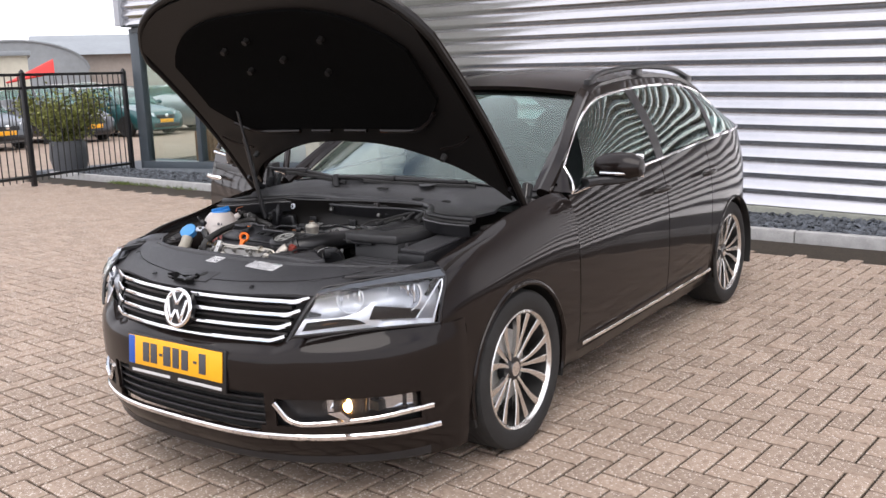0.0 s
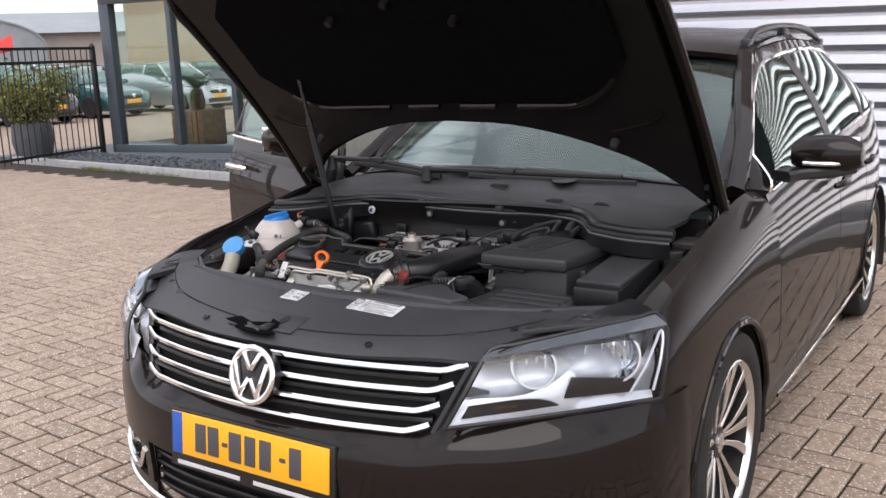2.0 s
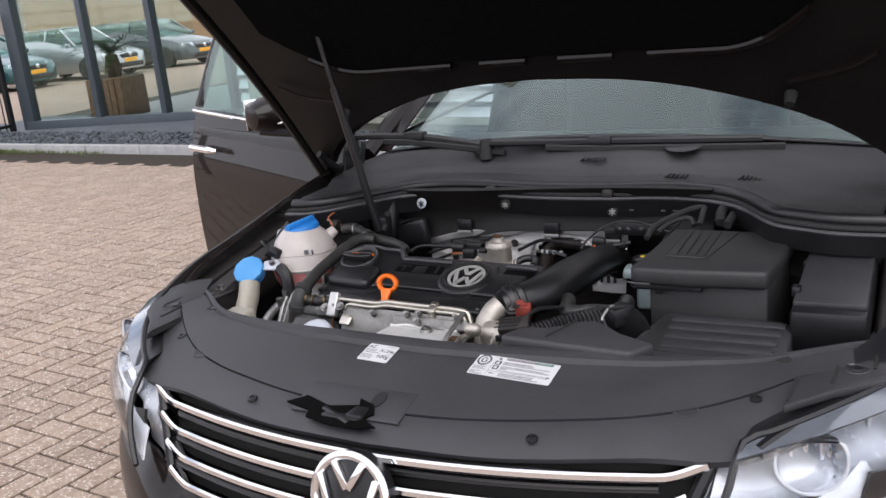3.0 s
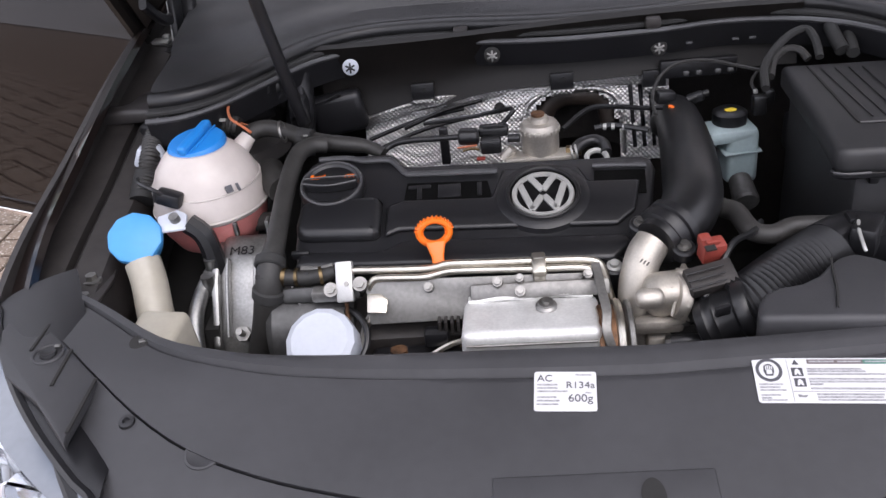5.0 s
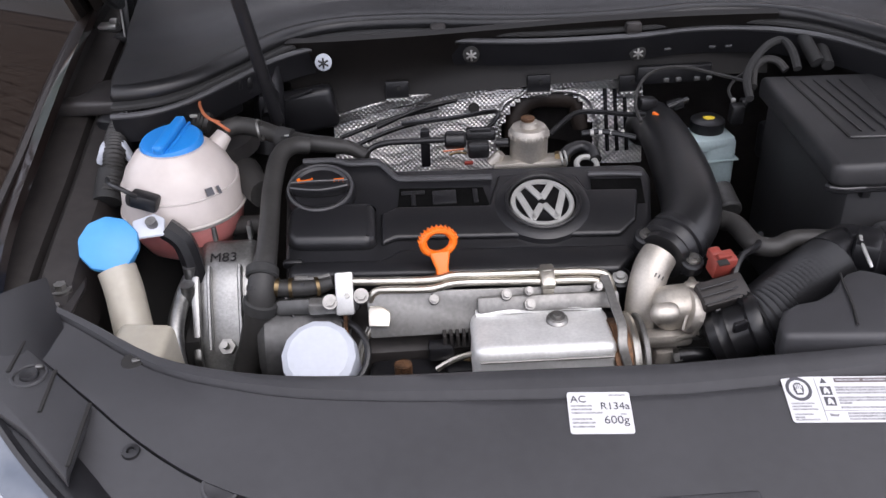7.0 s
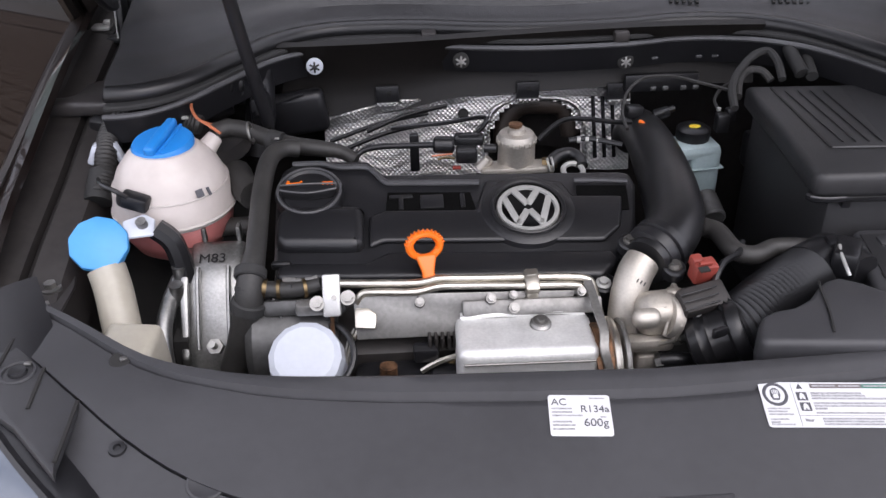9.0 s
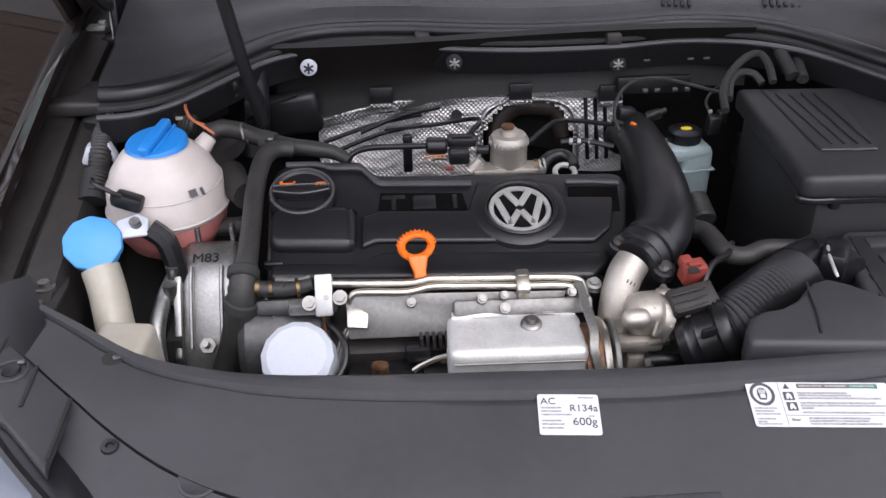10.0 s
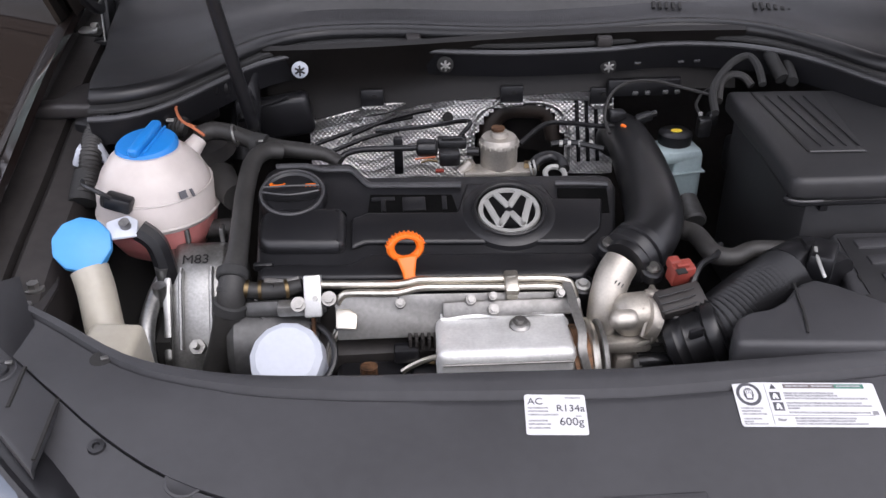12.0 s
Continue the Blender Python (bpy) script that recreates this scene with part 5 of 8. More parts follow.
part("insulation_mat", sheet(mat_edge, lin(-1, 1, 25), lin(0, 1, 17), 0.016), FELT, hd)
for a, b in ((-0.87, -0.29), (-0.175, 0.0), (0.12, 0.31), (0.426, 0.93)):
    part("mat_ridge", tube([mat_edge(u, -0.02) for u in lin(a, b, 9)], 0.009, 8, 2), PAINT, hd)
for e in (-1, 1):
    part("brace_ridge", tube([hood(e * 0.895, 0.34, 0.05), hood(e * 0.82, 0.24, 0.052), hood(e * 0.69, 0.14, 0.052)], 0.006, 6, 4), PAINT, hd)
    part("bumper_stop", cyl(hood(e * 0.69, 0.1, 0.05), hood(e * 0.69, 0.1, 0.08), 0.014, 0.010, 12), RUBBER, hd)
    hg = part("bonnet_hinge", strip([(e * 0.755, 0.42, 0.945), (e * 0.762, 0.36, 0.97), (e * 0.765, 0.28, 0.985), (e * 0.765, 0.20, 1.04)], 0.02, 0.014, (1, 0, 0)), BLACK, car)
    part("hinge_bolt", cyl((e * 0.782, 0.38, 0.962), (e * 0.742, 0.38, 0.962), 0.013, seg=10), ZINC, hg)
for x, y in ((-0.35, 0.55), (0.0, 0.62), (0.3, 0.5), (-0.2, 0.8), (0.42, 0.78), (-0.45, 0.75)):
    part("mat_clip", cyl(mat_edge(x, y), mat_edge(x, y) - (HOOD.to_3x3() @ Vector((0, 0, 0.024))), 0.014, 0.012, 12), HOODIN, hd)
strut = part("gas_strut", cyl((-0.44, 0.0, 0.88), (-0.49, -0.05, 1.23), 0.0095, seg=12), BLACK, car)
part("strut_rod", cyl((-0.49, -0.05, 1.23), (-0.523, -0.083, 1.46), 0.006, seg=10), BLACK, strut)

hood_parts = {o.name for o in car.children if o.name.startswith(("bonnet", "hood"))}

# Cowl and seal.
SEALX = [-0.70, -0.646, -0.614, -0.581, -0.547, -0.514, -0.479, -0.442, -0.401, -0.349, -0.277, -0.205, -0.133, -0.045, 0.045, 0.118, 0.196, 0.268, 0.335, 0.392, 0.434, 0.47, 0.54, 0.72]
YS = curve1(SEALX, [-0.05, -0.05, -0.05, -0.04, -0.015, 0.024, 0.069, 0.116, 0.146, 0.164, 0.167, 0.16, 0.144, 0.131, 0.13, 0.134, 0.148, 0.144, 0.123, 0.081, 0.022, -0.04, -0.075, -0.08])
ZS = curve1([0, 0.3, 0.45, 0.6, 0.72], [0.957, 0.957, 0.955, 0.948, 0.945])


def cowl(u, v):
    x = 0.66 * u
    a = Vector((x, YS(x) + 0.016, ZS(abs(x)) - 0.002))
    b = screen(u, 0.03) + Vector((0, 0, -0.004))
    p = a.lerp(b, v)
    p.z += float(np.interp(v, [0, 0.08, 0.3, 0.36, 0.6, 1], [0, 0.008, 0.0, 0.012, 0.012, 0])) - 0.012 * math.sin(2 * math.pi * v) * (1 - abs(u))
    return p


cw = part("cowl_cover", sheet(cowl, lin(-1, 1, 49), [0, 0.03, 0.08, 0.15, 0.22, 0.3, 0.33, 0.36, 0.42, 0.5, 0.6, 0.7, 0.85, 1], 0.01), COWLP, car, "black plastic cowl below the windscreen")
SX = lin(-0.648, 0.70, 61)
part("cowl_seal", tube([(x, YS(x) + 0.004, ZS(abs(x)) + 0.004) for x in SX], 0.0135, 10, 2), GLOSSB, car, "black rubber seal along the cowl")
part("seal_foot", strip([(x, YS(x) - 0.014, ZS(abs(x)) - 0.006) for x in SX], 0.022, 0.008, steps=2), RUBBER, car)
part("seal_lip", tube([(x, YS(x) - 0.033, ZS(abs(x)) - 0.013) for x in SX], 0.0045, 8, 2), SATIN_BLACK, car)
part("seal_wall", sheet(lambda u, v: (SX[int(u)], YS(SX[int(u)]) - 0.03 + 0.01 * v, ZS(abs(SX[int(u)])) - 0.014 - 0.04 * v), range(61), lin(0, 1, 3), 0.004), BLACK, car)
for x in (-0.195, 0.103):
    part("seal_clip", box((x, YS(x) - 0.02, ZS(abs(x)) - 0.002), (0.024, 0.03, 0.018), 0.004), BAY, cw)


def cowl_z(x, y):
    a, b = cowl(x / 0.66, 0.0), cowl(x / 0.66, 1.0)
    return cowl(x / 0.66, (y - a.y) / (b.y - a.y)).z + 0.002


for x0, y0, n in ((0.0, 0.25, 6), (0.21, 0.222, 5), (0.375, 0.20, 8)):
    for k in range(n):
        part("cowl_slot", box(Vector((x0 + 0.0105 * k, y0 - 0.0022 * k, cowl_z(x0, y0) + 0.001)), (0.0055, 0.024, 0.004), 0.001, pose(0, 0, 0, 8, 0, -12)), DARK, cw)
for x in (-0.27, 0.22):
    part("cowl_recess", lathe([(0.045, 0), (0.04, 0.003), (0.0, 0.002)], 24, Matrix.Translation(cowl(x / 0.66, 0.6) + Vector((0, 0, 0.004))) @ pose(0, 0, 0, 12, 0, 0)), BLACK, cw)
for a, b, c in (((-0.66, 0.26, 1.072), (-0.476, 0.285, 1.066), (-0.27, 0.30, 1.036)), ((-0.27, 0.285, 1.046), (0.03, 0.295, 1.045), (0.40, 0.33, 1.04))):
    wp = part("wiper", strip([a, b, c], 0.020, 0.016), BLACK, car)
    a, b, c = Vector(a), Vector(b), Vector(c)
    part("wiper_blade", strip([a.lerp(b, 0.55) + Vector((0, -0.012, -0.012)), b + Vector((0.02, -0.012, -0.016)), c + Vector((0.05, -0.01, -0.016))], 0.012, 0.016), RUBBER, wp)
    part("wiper_clip", box(b, (0.06, 0.034, 0.026), 0.006, None, 2), BLACK, wp)
    part("wiper_pivot", cyl(a - Vector((0, 0, 0.04)), a + Vector((0, 0, 0.010)), 0.02, 0.016, 16), BLACK, wp)

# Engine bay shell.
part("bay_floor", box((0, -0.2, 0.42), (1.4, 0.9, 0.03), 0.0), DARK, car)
for e in (-1, 1):
    part("bay_side", sheet(lambda u, v: (e * (0.665 + 0.02 * v), u, 0.42 + (FTOP(u) - 0.05 - 0.42) * v), lin(-0.55, 0.2, 12), lin(0, 1, 6), 0.01), BAY, car)
    # stepped ledges along the wing
    FV = [0, 0.03, 0.06, 0.1, 0.4, 0.44, 0.48, 0.56, 0.6, 0.64, 0.9, 0.94, 1]
    FZ = [0.004, 0.004, -0.02, -0.03, -0.034, -0.036, -0.06, -0.062, -0.04, -0.036, -0.042, -0.05, -0.11]
    part("wing_flange", sheet(lambda u, v: (e * (0.772 - 0.112 * v), u, FTOP(u) - 0.012 + float(np.interp(v, FV, FZ))), lin(-0.46, 0.46, 40), FV, 0.006), BAY, car)
    fz = FTOP(0.07) - 0.03
    part("flange_step", (lambda b: b if e == 1 else mirrored(b))(prism([(0.765, 0.02), (0.765, 0.05), (0.738, 0.052), (0.728, 0.062), (0.722, 0.10), (0.708, 0.115), (0.664, 0.118), (0.66, 0.02)], 0.022, pose(0, 0, fz - 0.018), 0.006, 3)), FLANGE, car)
    part("flange_fall", (lambda b: b if e == 1 else mirrored(b))(prism([(0.70, 0.0), (0.70, 0.10), (0.645, 0.10), (0.65, -0.02)], 0.07, pose(0, 0, fz - 0.085), 0.006, 2)), BLACK, car)
    for y in (-0.314, -0.345):
        bz = FTOP(y) - 0.052
        part("flange_bolt", join(cyl((e * 0.678, y, bz), (e * 0.678, y, bz + 0.005), 0.0125, seg=18), cyl((e * 0.678, y, bz + 0.004), (e * 0.678, y, bz + 0.012), 0.0075, seg=6)), ZINC, car)
    part("flange_plate", (lambda b: b if e == 1 else mirrored(b))(prism([(0.745, -0.45), (0.66, -0.43), (0.655, -0.30), (0.668, -0.24), (0.70, -0.22), (0.745, -0.24)], 0.006, pose(0, 0, FTOP(-0.33) - 0.056), 0.002)), FLANGE, car)
    # Both holes are flat dark discs laid on the metal, their shade painted.
    part("plate_hole", prism(ngon(18, 0.017, 0.012, 0.4), 0.002, pose(e * 0.715, -0.30, FTOP(-0.33) - 0.0495)), DARK, car)
    part("ledge_hole", prism(ngon(14, 0.008, 0.006, 0.4), 0.003, pose(e * 0.748, -0.20, FTOP(-0.20) - 0.047)), DARK, car)
    part("flange_clip", join(box((e * 0.745, 0.30, FTOP(0.30) - 0.036), (0.034, 0.026, 0.006), 0.002), box((e * 0.735, 0.305, FTOP(0.30) - 0.03), (0.012, 0.012, 0.008), 0.002)), SATIN, car)
    part("flange_slot", box((e * 0.745, 0.30, FTOP(0.30) - 0.041), (0.05, 0.04, 0.004), 0.001), DARK, car)
    hb = part("hinge_bracket", join(box((e * 0.70, 0.30, 0.985), (0.012, 0.07, 0.13), 0.004, pose(0, 0, 0, -12, 0, 0)), box((e * 0.685, 0.325, 1.0), (0.022, 0.03, 0.10), 0.006, pose(0, 0, 0, -18, 0, 0)), box((e * 0.705, 0.29, 0.925), (0.05, 0.06, 0.012), 0.003)), BLACK, car)
    part("bracket_edge", strip([(e * 0.709, 0.262, 0.93), (e * 0.709, 0.277, 0.99), (e * 0.709, 0.292, 1.05)], 0.004, 0.003, (1, 0, 0)), SATIN, hb)
    part("bracket_bolt", cyl((e * 0.69, 0.262, 0.937), (e * 0.69, 0.262, 0.95), 0.008, seg=6), ZINC, hb)
part("firewall", sheet(lambda u, v: (u, 0.24 + 0.04 * (1 - v), 0.42 + 0.52 * v), lin(-0.68, 0.68, 9), lin(0, 1, 9), 0.012), BAY, car)
pad = part("firewall_pad", sheet(lambda u, v: (u, 0.118 + 0.012 * math.sin(4 * v), 0.862 + 0.006 * math.sin(6 * (u + 0.1)) - 0.02 * float(np.clip((-0.16 - u) / 0.1, 0, 1)) + (0.1 + 0.02 * float(np.clip((-0.16 - u) / 0.1, 0, 1))) * v), lin(-0.43, 0.33, 22), lin(0, 1, 6), 0.012), HOODIN, car, "black insulation pad on the bulkhead")
for x, z, mt in ((-0.374, 0.925, WHITEP), (-0.147, 0.925, DARK), (0.113, 0.914, DARK)):
    c = part("pad_clip", lathe([(0.013, 0), (0.013, 0.003), (0.010, 0.005), (0, 0.005)], 20, pose(x, 0.108, z, 80, 0, 0)), mt, pad)
    part("clip_star", join(*[box((0, 0, 0), (0.003, 0.017, 0.002), 0.0005, pose(x, 0.102, z, 80, 0, 0) @ pose(0, 0, 0.0, 0, 0, 60 * k)) for k in range(3)]), BLACK if mt is WHITEP else ZINC, c)

# Foil heat shield with a dimpled face.
fsm = bpy.data.materials.new("dimpled_foil")
fsm.use_nodes = True
fn, fl_ = fsm.node_tree.nodes, fsm.node_tree.links
fp = fn["Principled BSDF"]
fp.inputs["Base Color"].default_value, fp.inputs["Metallic"].default_value, fp.inputs["Roughness"].default_value = (0.5, 0.49, 0.48, 1), 1.0, 0.32
fco, fma, fvo, fbu = fn.new("ShaderNodeTexCoord"), fn.new("ShaderNodeMapping"), fn.new("ShaderNodeTexVoronoi"), fn.new("ShaderNodeBump")
fma.inputs["Rotation"].default_value = (0, radians(45), 0)
fvo.inputs["Scale"].default_value, fvo.inputs["Randomness"].default_value = 195, 0.1
fbu.inputs["Strength"].default_value, fbu.inputs["Distance"].default_value = 1.0, 0.0019
fl_.new(fco.outputs["Object"], fma.inputs["Vector"]), fl_.new(fma.outputs[0], fvo.inputs["Vector"]), fl_.new(fvo.outputs["Distance"], fbu.inputs["Height"]), fl_.new(fbu.outputs[0], fp.inputs["Normal"])
hs = part("heat_shield", sheet(lambda u, v: (u, 0.15 - 0.035 * v + 0.004 * math.sin(40 * u), 0.862 - 0.14 * v - 0.025 * float(np.clip((-0.16 - u) / 0.06, 0, 1)) * (1 - v)), lin(-0.37, 0.135, 64), lin(0, 1, 22), 0.003, lambda u, v: not (-0.102 < u < 0.058 and v > 0.16 + 0.5 * abs((u + 0.022) / 0.08) ** 4)), fsm, car, "dimpled bright foil heat shield on the bulkhead")
part("shield_edge", strip([(-0.372, 0.112, 0.824), (-0.265, 0.12, 0.848), (-0.20, 0.125, 0.85), (-0.15, 0.13, 0.853), (-0.12, 0.132, 0.862), (-0.07, 0.134, 0.863), (0.02, 0.135, 0.858), (0.125, 0.132, 0.852)], 0.006, 0.016), fsm, hs)
part("shield_pocket", sheet(lambda u, v: (-0.02 + 0.085 * u, 0.17 + 0.05 * (1 - u * u), 0.865 - 0.14 * v), lin(-1, 1, 8), lin(0, 1, 4), 0.004), BAY, hs)
part("shield_hole", lathe([(0.009, 0), (0.009, 0.004), (0, 0.004)], 14, pose(-0.142, 0.133, 0.825, 72, 0, 0)), DARK, hs)
for x in (0.072, 0.088, 0.104):
    part("shield_rod", cyl((x, 0.14, 0.852), (x + 0.006, 0.112, 0.745), 0.0035, seg=6), BLACK, hs)
for a, b in (((-0.36, 0.10, 0.80), (-0.20, 0.118, 0.835)), ((-0.34, 0.098, 0.785), (-0.20, 0.112, 0.82)), ((-0.30, 0.10, 0.815), (-0.17, 0.122, 0.845))):
    part("shield_rod", tube([a, (Vector(a) + Vector(b)) / 2 + Vector((0, 0, 0.006)), b], 0.004, 6, 4), BLACK, hs)
part("shield_rim", tube([(-0.105, 0.118, 0.735), (-0.104, 0.128, 0.79), (-0.092, 0.137, 0.826), (-0.06, 0.143, 0.84), (-0.022, 0.144, 0.842), (0.02, 0.143, 0.84), (0.048, 0.137, 0.826), (0.06, 0.128, 0.79), (0.061, 0.118, 0.735)], 0.004, 8, 5), fsm, hs)
part("tunnel_pad", tube([(-0.075, 0.15, 0.76), (-0.068, 0.16, 0.80), (-0.045, 0.165, 0.823), (-0.01, 0.165, 0.826), (0.03, 0.165, 0.815), (0.042, 0.155, 0.77)], [0.016, 0.018, 0.02, 0.02, 0.018, 0.016], 12, 5), mat("brown_black_pad", (0.02, 0.014, 0.011), 0.55, var=0.4, scale=18), hs)
for x, z in ((-0.264, 0.868), (-0.039, 0.866), (0.108, 0.858)):
    tb_ = part("pad_tab", box((x, 0.116, z), (0.037, 0.006, 0.034), 0.002), BLACK, pad)
    part("tab_edge", box((x, 0.111, z - 0.014), (0.036, 0.004, 0.009), 0.001), fsm, tb_)
    part("tab_hole", lathe([(0.004, 0), (0.004, 0.002), (0, 0.002)], 10, pose(x + 0.003, 0.1135, z + 0.006, 90, 0, 0)), DARK, tb_)
part("moulded_duct", tube([(-0.452, 0.10, 0.945), (-0.458, 0.095, 0.91), (-0.462, 0.08, 0.86), (-0.47, 0.06, 0.80)], [0.02, 0.022, 0.024, 0.024], 14, 5), BLACK, car)
part("pad_corner", join(box((-0.405, 0.105, 0.85), (0.09, 0.03, 0.07), 0.012, pose(0, 0, 0, 0, -8, 0), 3), strip([(-0.448, 0.088, 0.872), (-0.42, 0.088, 0.88), (-0.395, 0.09, 0.888)], 0.006, 0.004)), BLACK, car)
for e in (-1, 1):
    part("shock_tower", lathe([(0.085, 0), (0.08, 0.02), (0.05, 0.034), (0.0, 0.036)], 28, pose(e * 0.56, 0.03, 0.83)), BAY, car)

# ---- engine ----
EC = pose(-0.189, -0.238, 0.845, 17, 0, 0)  # cover frame: x to the car's left, y to the rear, z out of its face


def E(x, y, z=0.0):
    return EC @ Vector((x, y, z))


def even(line, n):
    """n points at even steps along a smooth line."""
    q = smooth_line(line, 12)
    d = np.concatenate([[0], np.cumsum([(b - a).length for a, b in zip(q, q[1:])])])
    return [tuple(float(np.interp(t, d, [p[i] for p in q])) for i in range(3)) for t in np.linspace(0, d[-1], n)]


cover = part("engine_cover", prism([(-0.214, -0.09), (0.178, -0.108), (0.214, -0.082), (0.236, -0.027), (0.25, 0.045), (0.246, 0.066), (0.232, 0.071), (-0.083, 0.084), (-0.104, 0.112), (-0.196, 0.117), (-0.218, 0.10), (-0.226, 0.07), (-0.222, -0.06)], 0.08, EC @ pose(0, 0, -0.08), 0.007, 3), BLACK, car, "black plastic engine cover with a round badge")
part("cover_step", prism([(-0.218, -0.092), (0.18, -0.111), (0.204, -0.086), (0.196, -0.07), (-0.08, -0.056), (-0.106, -0.072), (-0.214, -0.066)], 0.018, EC @ pose(0, 0, -0.016), 0.006, 3), BLACK, cover)
part("cover_block", prism([(-0.214, -0.05), (-0.118, -0.056), (-0.110, -0.048), (-0.110, 0.008), (-0.118, 0.015), (-0.208, 0.018), (-0.219, 0.006), (-0.222, -0.036)], 0.024, EC @ pose(0, 0, -0.008), 0.011, 4), BLACK, cover)
part("cover_plateau", prism([(-0.104, -0.052), (-0.086, -0.043), (0.19, -0.058), (0.214, -0.035), (0.222, 0.0), (0.226, 0.018), (0.16, 0.022), (0.15, 0.05), (0.05, 0.056), (0.034, 0.004), (-0.082, 0.01), (-0.104, 0.0)], 0.007, EC, 0.0045, 3), BLACK, cover)
# Ridge lines in the paler black, which paints their highlight.
part("cover_ridge", tube([E(-0.205, 0.106, 0.002), E(-0.165, 0.104, 0.003), E(-0.143, 0.096, 0.003), E(-0.107, 0.094, 0.003), E(-0.095, 0.083, 0.003), E(-0.081, 0.064, 0.003), E(-0.06, 0.061, 0.003), E(0.042, 0.056, 0.003)], 0.0042, 8, 4), SATIN_BLACK, cover)
part("cover_ridge", tube([E(0.168, 0.051, 0.004), E(0.205, 0.049, 0.004), E(0.238, 0.046, 0.003)], 0.0032, 8, 3), SATIN_BLACK, cover)
# Shallow recesses as thin blacker plates, their shade put into the colour.
part("cover_recess_shade", prism([(-0.079, 0.046), (0.029, 0.04), (0.036, 0.0), (-0.083, 0.007)], 0.0015, EC @ pose(0, 0, 0.0002), 0.0005), FELT, cover)
part("cover_recess_shade", prism([(0.165, 0.0), (0.232, -0.004), (0.236, 0.04), (0.17, 0.044)], 0.0015, EC @ pose(0, 0, 0.0002), 0.0005), FELT, cover)
for x, w in ((-0.062, 0.006), (-0.022, 0.03), (0.018, 0.006)):
    part("name_bar", box((0, 0, 0), (w, 0.024, 0.003), 0.001, EC @ pose(x, 0.025, 0.002)), BLACK, cover)
part("name_bar", box((0, 0, 0), (0.03, 0.006, 0.003), 0.001, EC @ pose(-0.062, 0.036, 0.002)), BLACK, cover)
bx, by = 0.1, -0.001
disc = part("badge_boss", lathe([(0.064, -0.012), (0.060, 0.004), (0.053, 0.008), (0.0465, 0.0085), (0.0445, 0.004), (0.0, 0.004)], 44, EC @ pose(bx, by, 0.003)), BLACK, cover)
part("badge_rim", torus(0.0455, 0.0028, EC @ pose(bx, by, 0.012), 44, 8), GLOSSB, disc)
part("badge_ring", lathe([(0.0335, 0), (0.0345, 0.003), (0.0395, 0.003), (0.0408, 0)], 44, EC @ pose(bx, by, 0.0085), False), SATIN, disc)
for piece in emblem(EC @ pose(bx, by, 0.0098), 0.0355, 0.0088, 0.003):
    part("badge_bar", piece, SATIN, disc)
for x, y, zz in ((-0.088, -0.108, -0.004), (0.178, -0.118, -0.004), (0.226, -0.078, 0.0)):
    b = part("cover_boss", lathe([(0.016, -0.05), (0.016, 0.0), (0.0135, 0.002), (0.012, -0.006), (0, -0.006)], 22, EC @ pose(x, y, zz), False), BLACK, cover)
    part("bolt", join(lathe([(0.0095, -0.01), (0.0095, 0.0), (0.006, 0.001), (0, 0.001)], 18, EC @ pose(x, y, zz)), cyl(E(x, y, zz), E(x, y, zz + 0.005), 0.006, 0.0055, 12)), SATIN, b)
part("cover_tab", box((0, 0, 0), (0.024, 0.008, 0.012), 0.003, EC @ pose(-0.212, -0.07, 0.0)), BLACK, cover)
OM = EC @ pose(-0.18, 0.042, 0.004)
oc = part("oil_cap", lathe([(0.044, -0.012), (0.0445, 0.006), (0.042, 0.011), (0.037, 0.0125), (0.034, 0.0095), (0.0, 0.0095)], 40, OM), BLACK, cover, "black oil filler cap with orange marks")
part("cap_rim", torus(0.0405, 0.0022, OM @ pose(0, 0, 0.0115), 40, 8), SATIN_BLACK, oc)
part("cap_grip", prism([(-0.036, -0.006), (-0.02, -0.011), (0.0, -0.0125), (0.02, -0.011), (0.036, -0.006), (0.036, 0.003), (-0.036, 0.003)], 0.014, OM @ pose(0, -0.004, 0.009), 0.003), BLACK, oc)
for y in (0.0, -0.0165):
    part("grip_edge", tube([OM @ Vector((-0.036, y * 0.55, 0.0225)), OM @ Vector((0, y, 0.0235)), OM @ Vector((0.036, y * 0.55, 0.0225))], 0.0013, 6, 4), SATIN_BLACK, oc)
part("cap_mark", join(*[box((0, 0, 0), (w, h, 0.001), 0.0, OM @ pose(x, y, 0.0102)) for x, y, w, h in ((-0.024, 0.014, 0.012, 0.005), (-0.0285, 0.0185, 0.005, 0.003), (-0.015, 0.016, 0.006, 0.002), (-0.011, 0.018, 0.003, 0.002))]), ORANGE, oc)
part("cap_mark", join(*[box((0, 0, 0), (w, h, 0.001), 0.0, OM @ pose(x, y, 0.0102)) for x, y, w, h in ((0.018, 0.012, 0.002, 0.007), (0.029, 0.012, 0.002, 0.007), (0.0235, 0.012, 0.002, 0.007), (0.0235, 0.0155, 0.013, 0.0015), (0.0235, 0.0085, 0.013, 0.0015))]), ORANGE, oc)
